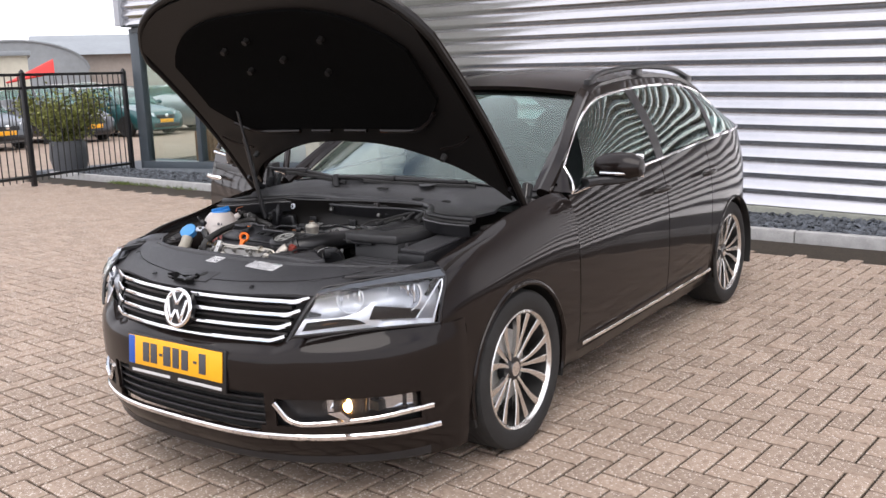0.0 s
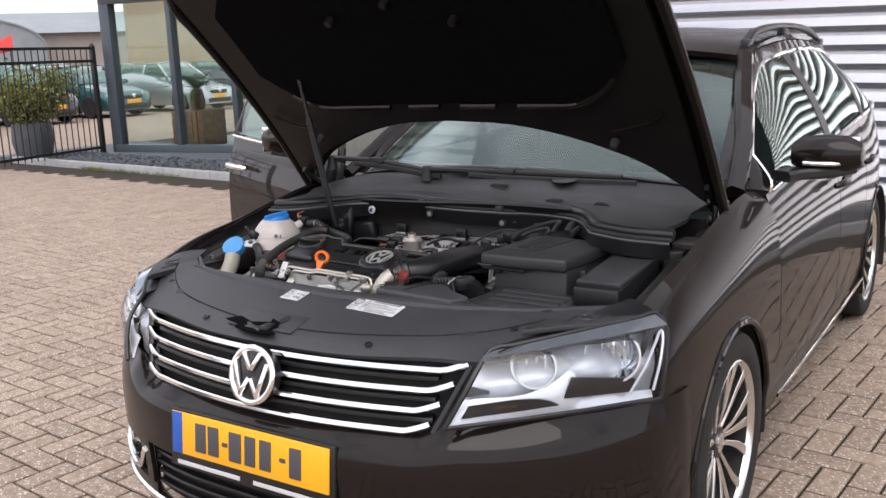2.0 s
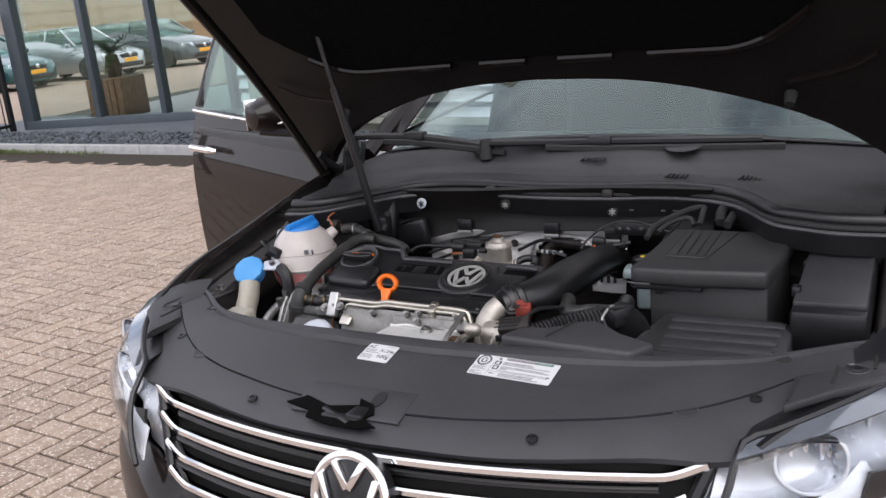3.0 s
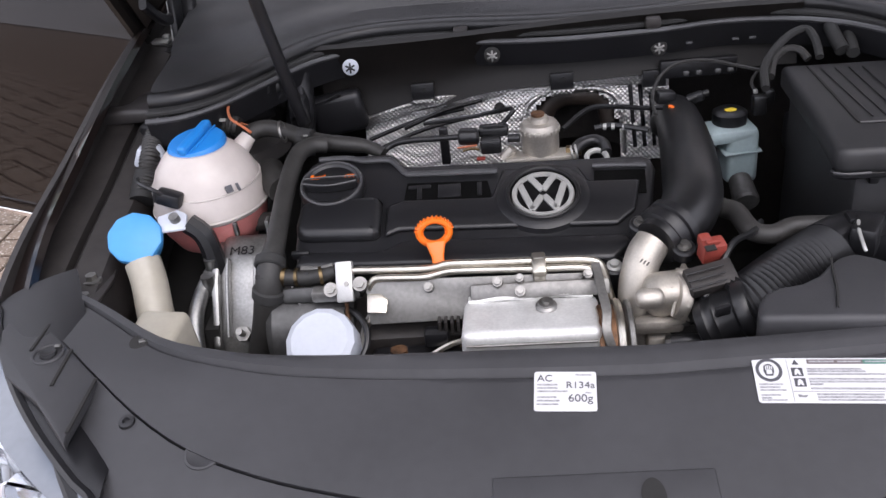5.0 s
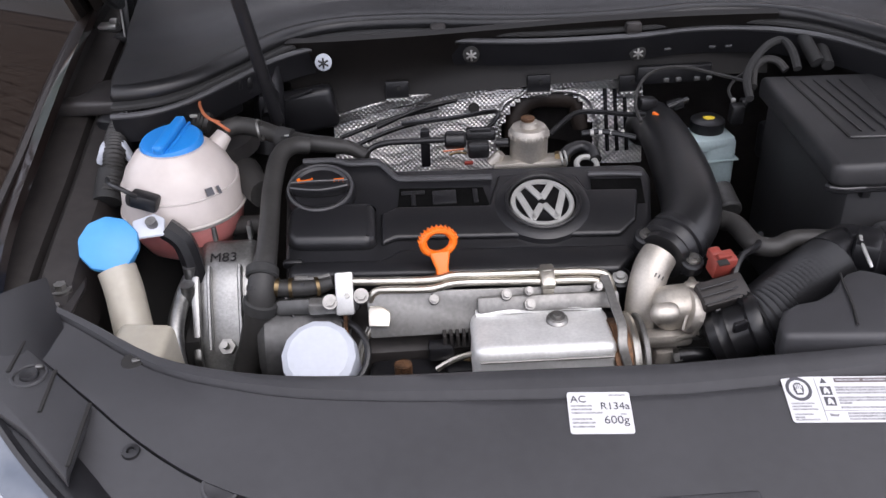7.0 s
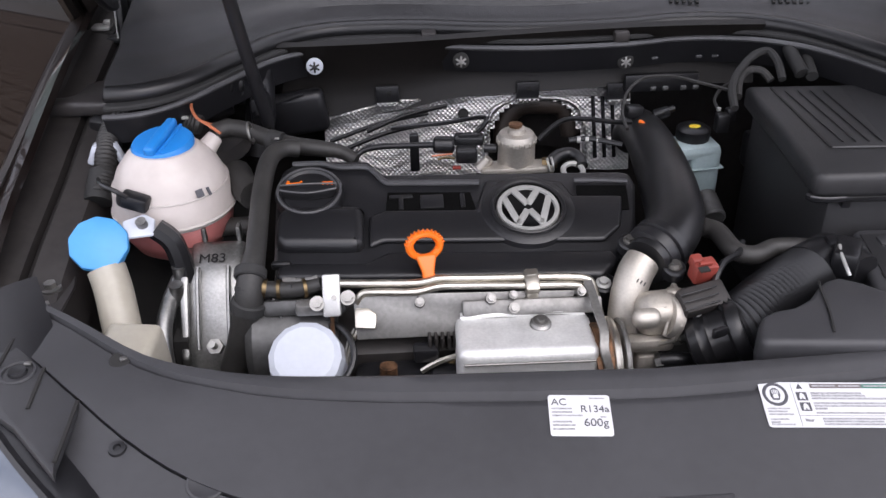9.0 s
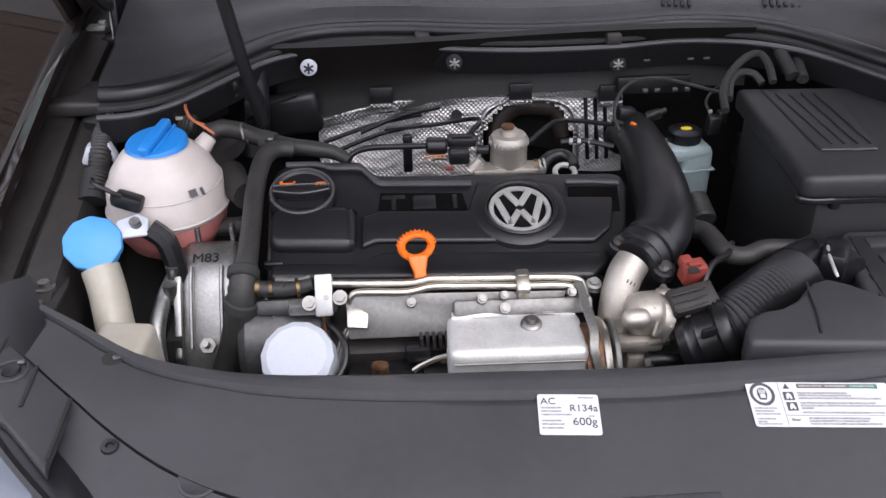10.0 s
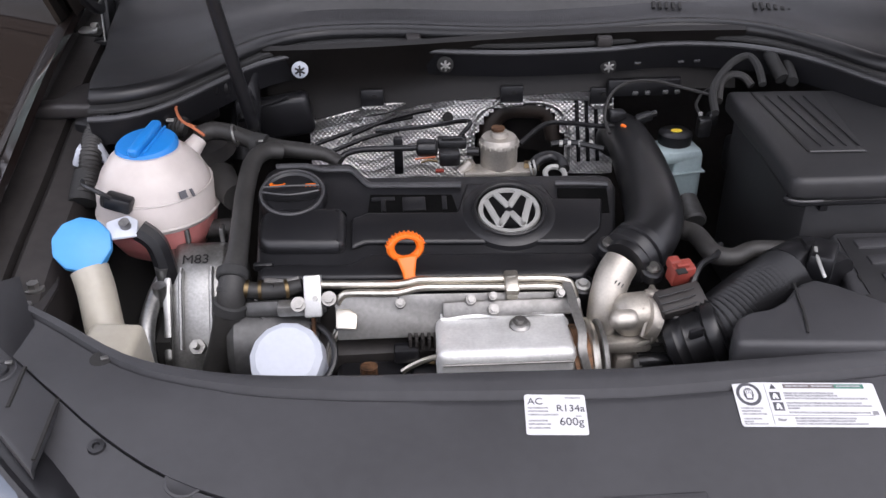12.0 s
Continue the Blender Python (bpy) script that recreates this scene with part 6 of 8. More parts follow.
# Dipstick ring.
DM = aim((-0.222, -0.352, 0.822), (-0.226, -0.325, 0.858))
RM = DM @ pose(0, 0, 0.043) @ pose(0, 0, 0, 62, 0, 0) @ Matrix.Diagonal((1, 0.84, 1, 1))
dip = part("dipstick", join(torus(0.0182, 0.0052, RM, 36, 10, 1.15), prism([(-0.007, -0.03), (0.007, -0.03), (0.0075, -0.006), (0.013, 0.014), (-0.013, 0.014), (-0.0075, -0.006)], 0.010, DM @ pose(0, 0.005, 0.018, 90, 0, 0), 0.003, 3)), ORANGE, car, "orange ring-handled oil dipstick")
for a in lin(0.2, 2.94, 13):
    part("grip_tooth", box((0, 0, 0), (0.0022, 0.0036, 0.009), 0.0008, RM @ pose(0.0228 * math.cos(a), 0.0228 * math.sin(a), 0, 0, 0, math.degrees(a) + 90)), ORANGE, dip)
part("dip_tube", cyl((-0.215, -0.365, 0.78), (-0.222, -0.352, 0.822), 0.008, seg=12), BLACK, dip)

# Engine block and sump below, mostly dark metal.
part("cylinder_head", box((-0.19, -0.29, 0.70), (0.46, 0.16, 0.14), 0.012, pose(0, 0, 0, 17, 0, 0)), BAY, car)
part("engine_block", box((-0.16, -0.26, 0.56), (0.44, 0.22, 0.2), 0.02), BAY, car)
part("side_casing", join(cyl((-0.445, -0.335, 0.735), (-0.335, -0.335, 0.735), 0.058, 0.052, 28, 0.01), box((-0.372, -0.345, 0.79), (0.10, 0.03, 0.02), 0.006, pose(0, 0, 0, -30, 0, 0))), CASING, car, "dark grey cast casing beside the engine")
part("block_casing", join(box((-0.255, -0.40, 0.70), (0.12, 0.05, 0.06), 0.012, None, 3), box((-0.20, -0.405, 0.728), (0.05, 0.03, 0.018), 0.005), box((-0.23, -0.398, 0.752), (0.03, 0.02, 0.02), 0.004)), BLACK, car)
for k in range(7):
    part("casing_rib", box((-0.225 + 0.0075 * k, -0.392, 0.766), (0.004, 0.02, 0.016), 0.001), BAY, car)
part("block_bar", strip([(-0.281, -0.362, 0.735), (-0.194, -0.369, 0.735)], 0.006, 0.006), PIPE, car)
part("copper_stub", cyl((-0.275, -0.425, 0.70), (-0.275, -0.42, 0.752), 0.0105, seg=16), RUSTY, car)
part("stub_collar", cyl((-0.275, -0.424, 0.71), (-0.275, -0.4235, 0.722), 0.014, seg=16), DARK, car)
part("brass_arc", tube([(-0.236, -0.412, 0.735), (-0.225, -0.411, 0.742), (-0.21, -0.409, 0.748), (-0.195, -0.406, 0.75)], 0.0035, 8, 6), PIPE, car)
part("brass_arc", tube([(-0.22, -0.403, 0.725), (-0.21, -0.401, 0.73), (-0.195, -0.4, 0.735)], 0.005, 8, 6), BRASS, car)
part("thin_pipe", tube([(-0.31, -0.372, 0.77), (-0.318, -0.378, 0.755), (-0.324, -0.385, 0.735), (-0.327, -0.388, 0.72)], 0.003, 8, 5), PIPE, car)
part("thin_pipe", tube([(-0.314, -0.366, 0.768), (-0.322, -0.374, 0.755), (-0.329, -0.385, 0.735)], 0.0026, 8, 5), DULL, car)
part("thin_pipe", tube([(-0.339, -0.369, 0.79), (-0.34, -0.374, 0.77), (-0.337, -0.382, 0.755), (-0.335, -0.381, 0.745)], 0.0028, 8, 5), RUSTY, car)
part("thin_pipe", tube([(-0.349, -0.38, 0.745), (-0.337, -0.384, 0.745), (-0.331, -0.385, 0.735), (-0.33, -0.388, 0.72)], 0.0025, 8, 5), PIPE, car)
part("side_rod", cyl((-0.444, -0.337, 0.72), (-0.424, -0.339, 0.72), 0.002, seg=8), SATIN, car)
mp = part("manifold_plate", prism([(-0.062, -0.03), (0.058, -0.028), (0.06, -0.018), (0.072, -0.002), (0.084, 0.002), (0.19, 0.004), (0.20, 0.022), (-0.066, 0.024)], 0.005, pose(-0.248, -0.372, 0.792, 62, 0, -2), 0.0015), DULL, car, "grey sheet-steel plate under the bright pipes")
part("plate_edge", strip([(-0.307, -0.372, 0.772), (-0.249, -0.377, 0.772), (-0.198, -0.379, 0.772)], 0.004, 0.004), PIPE, mp)
part("plate_seam", strip([(-0.237, -0.367, 0.812), (-0.236, -0.37, 0.79), (-0.237, -0.376, 0.772)], 0.002, 0.003), DARK, mp)
part("upper_plate", box((-0.103, -0.383, 0.8), (0.165, 0.014, 0.02), 0.004, pose(0, 0, 0, -35, 0, -1)), DULL, car)
for p, r in (((-0.29, -0.369, 0.782), 0.0085), ((-0.235, -0.373, 0.806), 0.008), ((-0.152, -0.381, 0.812), 0.0085), ((-0.126, -0.38, 0.815), 0.007), ((-0.046, -0.38, 0.815), 0.0075), ((-0.126, -0.39, 0.803), 0.009), ((-0.335, -0.359, 0.808), 0.007)):
    r *= 0.78
    part("stud", join(cyl(p, Vector(p) + Vector((0, -0.008, 0.007)), r, r * 0.9, 16), cyl(Vector(p) + Vector((0, -0.008, 0.007)), Vector(p) + Vector((0, -0.012, 0.0105)), r * 0.62, seg=6)), ZINC, car)
sh = part("exhaust_shield", box((-0.116, -0.425, 0.746), (0.159, 0.085, 0.097), 0.011, pose(0, 0, 0, -4, 0, -1.5), 4), STEEL, car, "bright steel exhaust heat shield")
part("shield_bolt", join(lathe([(0.0125, 0), (0.0125, 0.003), (0.0095, 0.005), (0.009, 0.008), (0, 0.009)], 20, pose(-0.097, -0.412, 0.7945, 8, 0, 0)), lathe([(0.0055, 0.008), (0.005, 0.0115), (0, 0.0115)], 6, pose(-0.097, -0.412, 0.7945, 8, 0, 0))), ZINC, sh)
part("shield_rim", strip([(-0.188, -0.386, 0.792), (-0.15, -0.387, 0.796), (-0.115, -0.386, 0.7945), (-0.075, -0.387, 0.7965), (-0.042, -0.388, 0.792)], 0.012, 0.006), STEEL, sh)
part("shield_seam", strip([(-0.19, -0.469, 0.786), (-0.116, -0.4705, 0.786), (-0.044, -0.472, 0.786)], 0.003, 0.003), DULL, sh)
part("rusty_flange", sheet(lambda u, v: (-0.040 + 0.022 * v + 0.002 * math.sin(5 * u), -0.43 + 0.050 * math.cos(u), 0.745 + 0.05 * math.sin(u)), lin(0, 2 * math.pi, 20), lin(0, 1, 4), 0.006), RUSTY, car)
part("clamp_band", tube([(-0.016, -0.428 + 0.052 * math.cos(a), 0.745 + 0.05 * math.sin(a)) for a in lin(-0.5, 3.4, 20)], 0.005, 8, 2), PIPE, car)
part("clamp_band", tube([(-0.004, -0.428 + 0.05 * math.cos(a), 0.745 + 0.05 * math.sin(a)) for a in lin(-0.5, 3.4, 20)], 0.0035, 8, 2), DULL, car)
part("band_bolt", cyl((-0.009, -0.397, 0.72), (-0.006, -0.402, 0.715), 0.007, seg=6), ZINC, car)

# Bright coolant pipes across the front.
part("bright_pipe", tube([(-0.33, -0.352, 0.825), (-0.28, -0.355, 0.824), (-0.24, -0.356, 0.823), (-0.223, -0.356, 0.825), (-0.209, -0.355, 0.827), (-0.172, -0.356, 0.826), (-0.104, -0.358, 0.825), (-0.053, -0.36, 0.824), (-0.033, -0.362, 0.82), (-0.026, -0.365, 0.808), (-0.021, -0.371, 0.787), (-0.015, -0.379, 0.763), (-0.011, -0.388, 0.735), (-0.008, -0.397, 0.715)], 0.0052, 12, 5), PIPE, car)
part("bright_pipe", tube([(-0.306, -0.377, 0.79), (-0.308, -0.366, 0.8), (-0.307, -0.364, 0.811), (-0.3, -0.363, 0.817), (-0.287, -0.365, 0.819), (-0.247, -0.367, 0.818), (-0.23, -0.366, 0.819), (-0.21, -0.364, 0.822), (-0.172, -0.364, 0.821), (-0.105, -0.368, 0.82), (-0.058, -0.369, 0.819), (-0.039, -0.371, 0.815), (-0.033, -0.374, 0.806), (-0.03, -0.375, 0.79)], 0.0046, 12, 5), PIPE, car)
part("pipe_strap", strip([(-0.036, -0.371, 0.824), (-0.034, -0.392, 0.819), (-0.033, -0.412, 0.814), (-0.031, -0.445, 0.807), (-0.033, -0.464, 0.793), (-0.027, -0.472, 0.770)], 0.0105, 0.003, (0, -0.4, 1)), DULL, car, "flat bright bracket strap")
part("pipe_foot", prism([(-0.012, -0.012), (0.012, -0.014), (0.014, 0.004), (0.004, 0.012), (-0.012, 0.012)], 0.006, Matrix.Translation((-0.3, -0.377, 0.79)) @ pose(0, 0, 0, 40, 0, 0), 0.002), PIPE, car)
part("pipe_clip", join(box((-0.102, -0.368, 0.826), (0.017, 0.03, 0.012), 0.003, pose(0, 0, 0, 25, 0, 0)), box((-0.102, -0.377, 0.816), (0.014, 0.006, 0.022), 0.002), box((-0.102, -0.363, 0.832), (0.012, 0.008, 0.006), 0.002)), PIPE, car)
pb = part("pipe_block", box((-0.338, -0.361, 0.815), (0.021, 0.016, 0.05), 0.0025, pose(0, 0, 0, -32, 0, 0)), ALUB, car, "bright machined pipe block")
part("block_top", box((-0.338, -0.35, 0.829), (0.018, 0.012, 0.008), 0.002), PIPE, pb)
part("block_arm", join(box((-0.359, -0.362, 0.8), (0.045, 0.018, 0.016), 0.004), cyl((-0.375, -0.363, 0.8), (-0.365, -0.363, 0.8), 0.006, seg=10)), DULL, pb)
for p in ((-0.355, -0.366, 0.806), (-0.319, -0.363, 0.81)):
    part("pipe_nut", join(cyl(p, Vector(p) + Vector((0, -0.006, 0.006)), 0.009, seg=16), cyl(Vector(p) + Vector((0, -0.006, 0.006)), Vector(p) + Vector((0, -0.009, 0.009)), 0.006, seg=6)), ZINC, pb)
part("short_hose", tube([(-0.427, -0.339, 0.815), (-0.41, -0.34, 0.813), (-0.39, -0.341, 0.812), (-0.369, -0.343, 0.815), (-0.351, -0.343, 0.82)], [0.0105, 0.0105, 0.010, 0.0095, 0.008], 12, 5), HOSE, car)
for q0, q1 in (((-0.422, -0.339, 0.815), (-0.417, -0.339, 0.814)), ((-0.404, -0.34, 0.813), (-0.4, -0.34, 0.813)), ((-0.373, -0.344, 0.815), (-0.369, -0.343, 0.815))):
    part("hose_clamp", cyl(q0, q1, 0.0122, seg=16), BRASS, car)
part("thin_fitting", cyl((-0.398, -0.328, 0.818), (-0.382, -0.33, 0.818), 0.004, seg=8), DULL, car)
part("thin_fitting", tube([(-0.381, -0.335, 0.82), (-0.365, -0.337, 0.822), (-0.355, -0.336, 0.824)], 0.004, 8, 4), DULL, car)
part("oil_filter", lathe([(0.043, -0.12), (0.0455, -0.012), (0.0435, 0.0), (0.036, 0.005), (0, 0.008)], 14, aim((-0.372, -0.405, 0.760), (-0.375, -0.43, 0.798)), True), WHITEP, car, "white oil filter with a faceted end", sharp=25)
part("filter_base", torus(0.045, 0.004, aim((-0.36, -0.395, 0.752), (-0.363, -0.42, 0.79)), 28, 8), BLACK, car)

# Compressor with cast housing.
SIDE = Matrix(((0, 0, 1, 0), (1, 0, 0, 0), (0, 1, 0, 0), (0, 0, 0, 1)))  # outline in (y, z), thickness along x
cp = part("compressor", prism([(-0.205, 0.70), (-0.205, 0.80), (-0.215, 0.812), (-0.255, 0.797), (-0.275, 0.782), (-0.325, 0.715), (-0.338, 0.675), (-0.33, 0.64), (-0.25, 0.64)], 0.072, Matrix.Translation((-0.527, 0, 0)) @ SIDE, 0.009, 3), ALU, car, "cast aluminium compressor housing")
for x in (-0.530, -0.452):
    part("compressor_flange", prism([(-0.215, 0.72), (-0.215, 0.803), (-0.26, 0.80), (-0.285, 0.782), (-0.335, 0.71), (-0.33, 0.64), (-0.25, 0.66)], 0.01, Matrix.Translation((x - 0.005, 0, 0)) @ SIDE, 0.003), ALU, cp)
for x in (-0.525, -0.51, -0.465):
    part("compressor_rib", box((x, -0.207, 0.818), (0.006, 0.016, 0.022), 0.002), ALU, cp)
for x in (-0.512, -0.474):
    part("compressor_rib", strip([(x, -0.262, 0.799), (x, -0.282, 0.782), (x, -0.328, 0.72)], 0.005, 0.012, (0, -0.7, 0.7)), ALU, cp)
letters("casting_mark", "M83", 0.02, BLACK, cp, pose(-0.514, -0.252, 0.8008, 21, 0, 0), "dark cast lettering")
for x, y, z in ((-0.536, -0.262, 0.797), (-0.538, -0.283, 0.783)):
    part("compressor_bolt", cyl((x, y, z - 0.02), (x, y - 0.002, z + 0.008), 0.009, seg=12), ALU, cp)
part("compressor_stud", join(cyl((-0.492, -0.322, 0.718), (-0.492, -0.332, 0.727), 0.0105, seg=6), cyl((-0.492, -0.33, 0.725), (-0.492, -0.345, 0.74), 0.0045, seg=10)), ZINC, cp)
part("coolant_line", tube([(-0.54, -0.255, 0.78), (-0.548, -0.29, 0.768), (-0.552, -0.325, 0.75), (-0.548, -0.355, 0.72), (-0.54, -0.38, 0.66)], 0.0105, 10, 5), ALU, car)

# Hoses on the right-hand side.
part("hose", tube([(-0.51, -0.057, 0.893), (-0.492, -0.047, 0.895), (-0.467, -0.051, 0.893), (-0.431, -0.066, 0.885), (-0.398, -0.08, 0.88), (-0.359, -0.084, 0.875), (-0.332, -0.083, 0.868), (-0.31, -0.094, 0.86)], [0.013, 0.013, 0.0125, 0.0125, 0.0125, 0.0115, 0.010, 0.009], 14, 6), HOSE, car, "black coolant hose")
part("hose", tube([(-0.388, -0.103, 0.885), (-0.41, -0.11, 0.889), (-0.425, -0.137, 0.886), (-0.43, -0.197, 0.873), (-0.429, -0.264, 0.86), (-0.43, -0.307, 0.845), (-0.434, -0.334, 0.83), (-0.439, -0.349, 0.8), (-0.451, -0.35, 0.75), (-0.468, -0.347, 0.7)], [0.0115, 0.012, 0.0125, 0.0125, 0.0125, 0.013, 0.016, 0.018, 0.019, 0.019], 14, 6), HOSE, car, "black upright coolant hose")
for p, q, r in (((-0.434, -0.326, 0.835), (-0.435, -0.338, 0.828), 0.0195), ((-0.436, -0.34, 0.82), (-0.437, -0.345, 0.813), 0.0175), ((-0.437, -0.348, 0.805), (-0.441, -0.349, 0.79), 0.0215)):
    part("hose_collar", lathe([(r * 0.9, 0), (r, 0.002), (r, (Vector(q) - Vector(p)).length - 0.002), (r * 0.9, (Vector(q) - Vector(p)).length)], 18, aim(p, q)), RUBBER, car)
part("hose_knuckle", join(cyl((-0.431, -0.078, 0.889), (-0.413, -0.084, 0.886), 0.0155, seg=16), box((-0.419, -0.091, 0.896), (0.014, 0.01, 0.006), 0.002)), RUBBER, car)
# Small silver plate standing in for the highlight on the rubber knuckle.
part("knuckle_glint", box((-0.416, -0.103, 0.902), (0.006, 0.004, 0.001), 0.0), SATIN, car)
part("under_hose", tube([(-0.446, -0.169, 0.85), (-0.466, -0.134, 0.85), (-0.477, -0.099, 0.85)], 0.02, 12, 5), HOSE, car)
part("under_hose", tube([(-0.507, -0.165, 0.8), (-0.479, -0.17, 0.805), (-0.447, -0.178, 0.81)], 0.013, 12, 5), HOSE, car)
part("corrugated_loom", tube(even([(-0.654, -0.142, 0.85), (-0.651, -0.119, 0.868), (-0.65, -0.101, 0.885), (-0.651, -0.069, 0.9), (-0.641, -0.049, 0.912), (-0.616, -0.039, 0.917), (-0.59, -0.036, 0.915), (-0.56, -0.032, 0.905), (-0.529, -0.037, 0.897)], 90), [0.0165] + [0.0145] * 88 + [0.013], 14, 1, 0.055), HOSE, car)
part("loom_sleeve", tube([(-0.658, -0.148, 0.84), (-0.657, -0.131, 0.853), (-0.653, -0.115, 0.868)], 0.0185, 14, 4), RUBBER, car)
part("loom_guard", join(box((-0.667, -0.091, 0.885), (0.012, 0.02, 0.03), 0.004, pose(0, 0, 0, 0, 25, 0)), box((-0.637, -0.088, 0.885), (0.01, 0.016, 0.03), 0.004, pose(0, 0, 0, 0, -20, 0))), WHITEP, car)
part("orange_wire", tube([(-0.525, 0.068, 0.915), (-0.536, 0.05, 0.917), (-0.545, 0.018, 0.915), (-0.546, -0.012, 0.91), (-0.538, -0.016, 0.905), (-0.521, -0.003, 0.905), (-0.517, 0.023, 0.905)], 0.0016, 6, 6), COPPER, car)
part("orange_wire", tube([(-0.546, -0.009, 0.906), (-0.537, -0.023, 0.902), (-0.521, -0.036, 0.9), (-0.502, -0.043, 0.897)], 0.0016, 6, 6), COPPER, car)
part("sensor_plug", join(box((-0.504, 0.046, 0.92), (0.03, 0.022, 0.02), 0.004, pose(0, 0, 0, 10, 15, 20)), cyl((-0.494, 0.047, 0.915), (-0.481, 0.048, 0.905), 0.013, 0.011, 14, 0.002), torus(0.010, 0.003, Matrix.Translation((-0.5, 0.045, 0.925)) @ pose(0, 0, 0, 30, 20, 0), 18, 6), box((-0.515, 0.058, 0.925), (0.012, 0.01, 0.012), 0.002)), GLOSSB, car)
part("dark_pod", join(lathe([(0.0, -0.03), (0.022, -0.026), (0.027, 0.0), (0.022, 0.026), (0, 0.03)], 20, Matrix.Translation((-0.528, 0.06, 0.888)) @ pose(0, 0, 0, 0, 80, 15)), box((-0.486, 0.095, 0.9), (0.03, 0.03, 0.05), 0.008, pose(0, 0, 0, 0, 0, 20))), GLOSSB, car)
part("strut_base", join(box((-0.457, 0.058, 0.872), (0.03, 0.035, 0.06), 0.008), cyl((-0.455, 0.041, 0.87), (-0.46, 0.08, 0.905), 0.013, seg=14)), BLACK, car)
part("loom_bundle", tube([(-0.476, 0.167, 0.91), (-0.465, 0.117, 0.9), (-0.453, 0.06, 0.885), (-0.442, 0.019, 0.87)], 0.008, 8, 5), HOSE, car)
part("silver_clip", box((-0.547, -0.05, 0.915), (0.010, 0.006, 0.004), 0.001), SATIN, car)

# Coolant tank: ball of milky plastic, pink below.
TM = pose(-0.556, -0.15, 0.842)
tank = part("coolant_tank", lathe([(0.079, -0.012), (0.081, -0.008), (0.081, -0.002), (0.079, 0.002), (0.0765, 0.025), (0.066, 0.05), (0.052, 0.068), (0.042, 0.077), (0, 0.079)], 40, TM, False), MILK, car, "milky ball-shaped coolant tank with pink coolant")
part("tank_lower", lathe([(0.078, -0.013), (0.074, -0.035), (0.06, -0.06), (0.04, -0.075), (0, -0.08)], 40, TM, False), PINK, tank)
part("tank_seam", torus(0.0805, 0.0025, TM @ pose(0, 0, -0.006), 44, 6), MILK, tank)
part("tank_spout", cyl((-0.52, -0.115, 0.885), (-0.50, -0.095, 0.905), 0.016, 0.011, 14), MILK, tank)
CM = TM @ pose(-0.002, 0.004, 0.074, 6, -3, 0)
cap = part("tank_cap", lathe([(0.040, 0), (0.041, 0.002), (0.041, 0.007), (0.038, 0.011), (0.032, 0.012), (0, 0.012)], 36, CM), BLUE, tank, "blue screw cap")
part("cap_grip", join(prism([(-0.007, -0.04), (0.007, -0.04), (0.0085, 0.0), (0.007, 0.04), (-0.007, 0.04), (-0.0085, 0.0)], 0.013, CM @ pose(0, 0, 0.009, 0, 0, -14), 0.004, 3), box((0, 0, 0), (0.004, 0.07, 0.004), 0.0015, CM @ pose(0.012, 0, 0.0125, 0, 0, -14))), BLUE, cap)
part("tank_rib", torus(0.0755, 0.0014, TM @ pose(0, 0, 0.028), 44, 6), MILK, tank)
part("tank_mark", join(box((0, 0, 0), (0.010, 0.001, 0.010), 0.0, pose(-0.507, -0.208, 0.878, -32, 0, 38)), box((0, 0, 0), (0.004, 0.001, 0.011), 0.0, pose(-0.497, -0.199, 0.876, -32, 0, 48))), INK, tank)
part("level_plug", join(box((0, 0, 0), (0.036, 0.02, 0.02), 0.004, pose(-0.585, -0.222, 0.878, 0, 14, -12)), cyl((-0.605, -0.222, 0.882), (-0.575, -0.2, 0.868), 0.009, seg=10)), BLACK, tank)
# Washer filler.
neck = part("washer_filler", tube([(-0.585, -0.37, 0.70), (-0.596, -0.34, 0.765), (-0.608, -0.305, 0.798), (-0.617, -0.287, 0.82)], [0.024, 0.0235, 0.0235, 0.0235], 20, 6), NECKP, car, "milky washer filler neck with a light blue flap cap")
part("neck_block", box((-0.572, -0.392, 0.728), (0.066, 0.07, 0.13), 0.010, pose(0, 0, 0, 8, 0, -8), 3), NECKP, neck)
wc = part("washer_cap", prism(ngon(10, 0.037, 0.036, 0.3), 0.014, aim((-0.624, -0.270, 0.843), (-0.622, -0.281, 0.855)), 0.004, 2), SKYBLUE, neck, "light blue flap cap")
part("cap_skirt", lathe([(0.031, -0.014), (0.034, 0.0)], 20, aim((-0.624, -0.270, 0.843), (-0.622, -0.281, 0.855))), SKYBLUE, wc)
br = part("neck_bracket", prism([(-0.02, -0.012), (0.016, -0.014), (0.02, 0.01), (0.008, 0.02), (-0.02, 0.014)], 0.006, pose(-0.578, -0.25, 0.852, 28, 0, 15), 0.003), WHITEP, neck)
part("bracket_stud", cyl((-0.574, -0.248, 0.856), (-0.575, -0.252, 0.866), 0.007, seg=12), ZINC, br)
part("bracket_arm", tube([(-0.56, -0.245, 0.85), (-0.54, -0.25, 0.83), (-0.53, -0.26, 0.78)], 0.014, 8, 5), BLACK, neck)

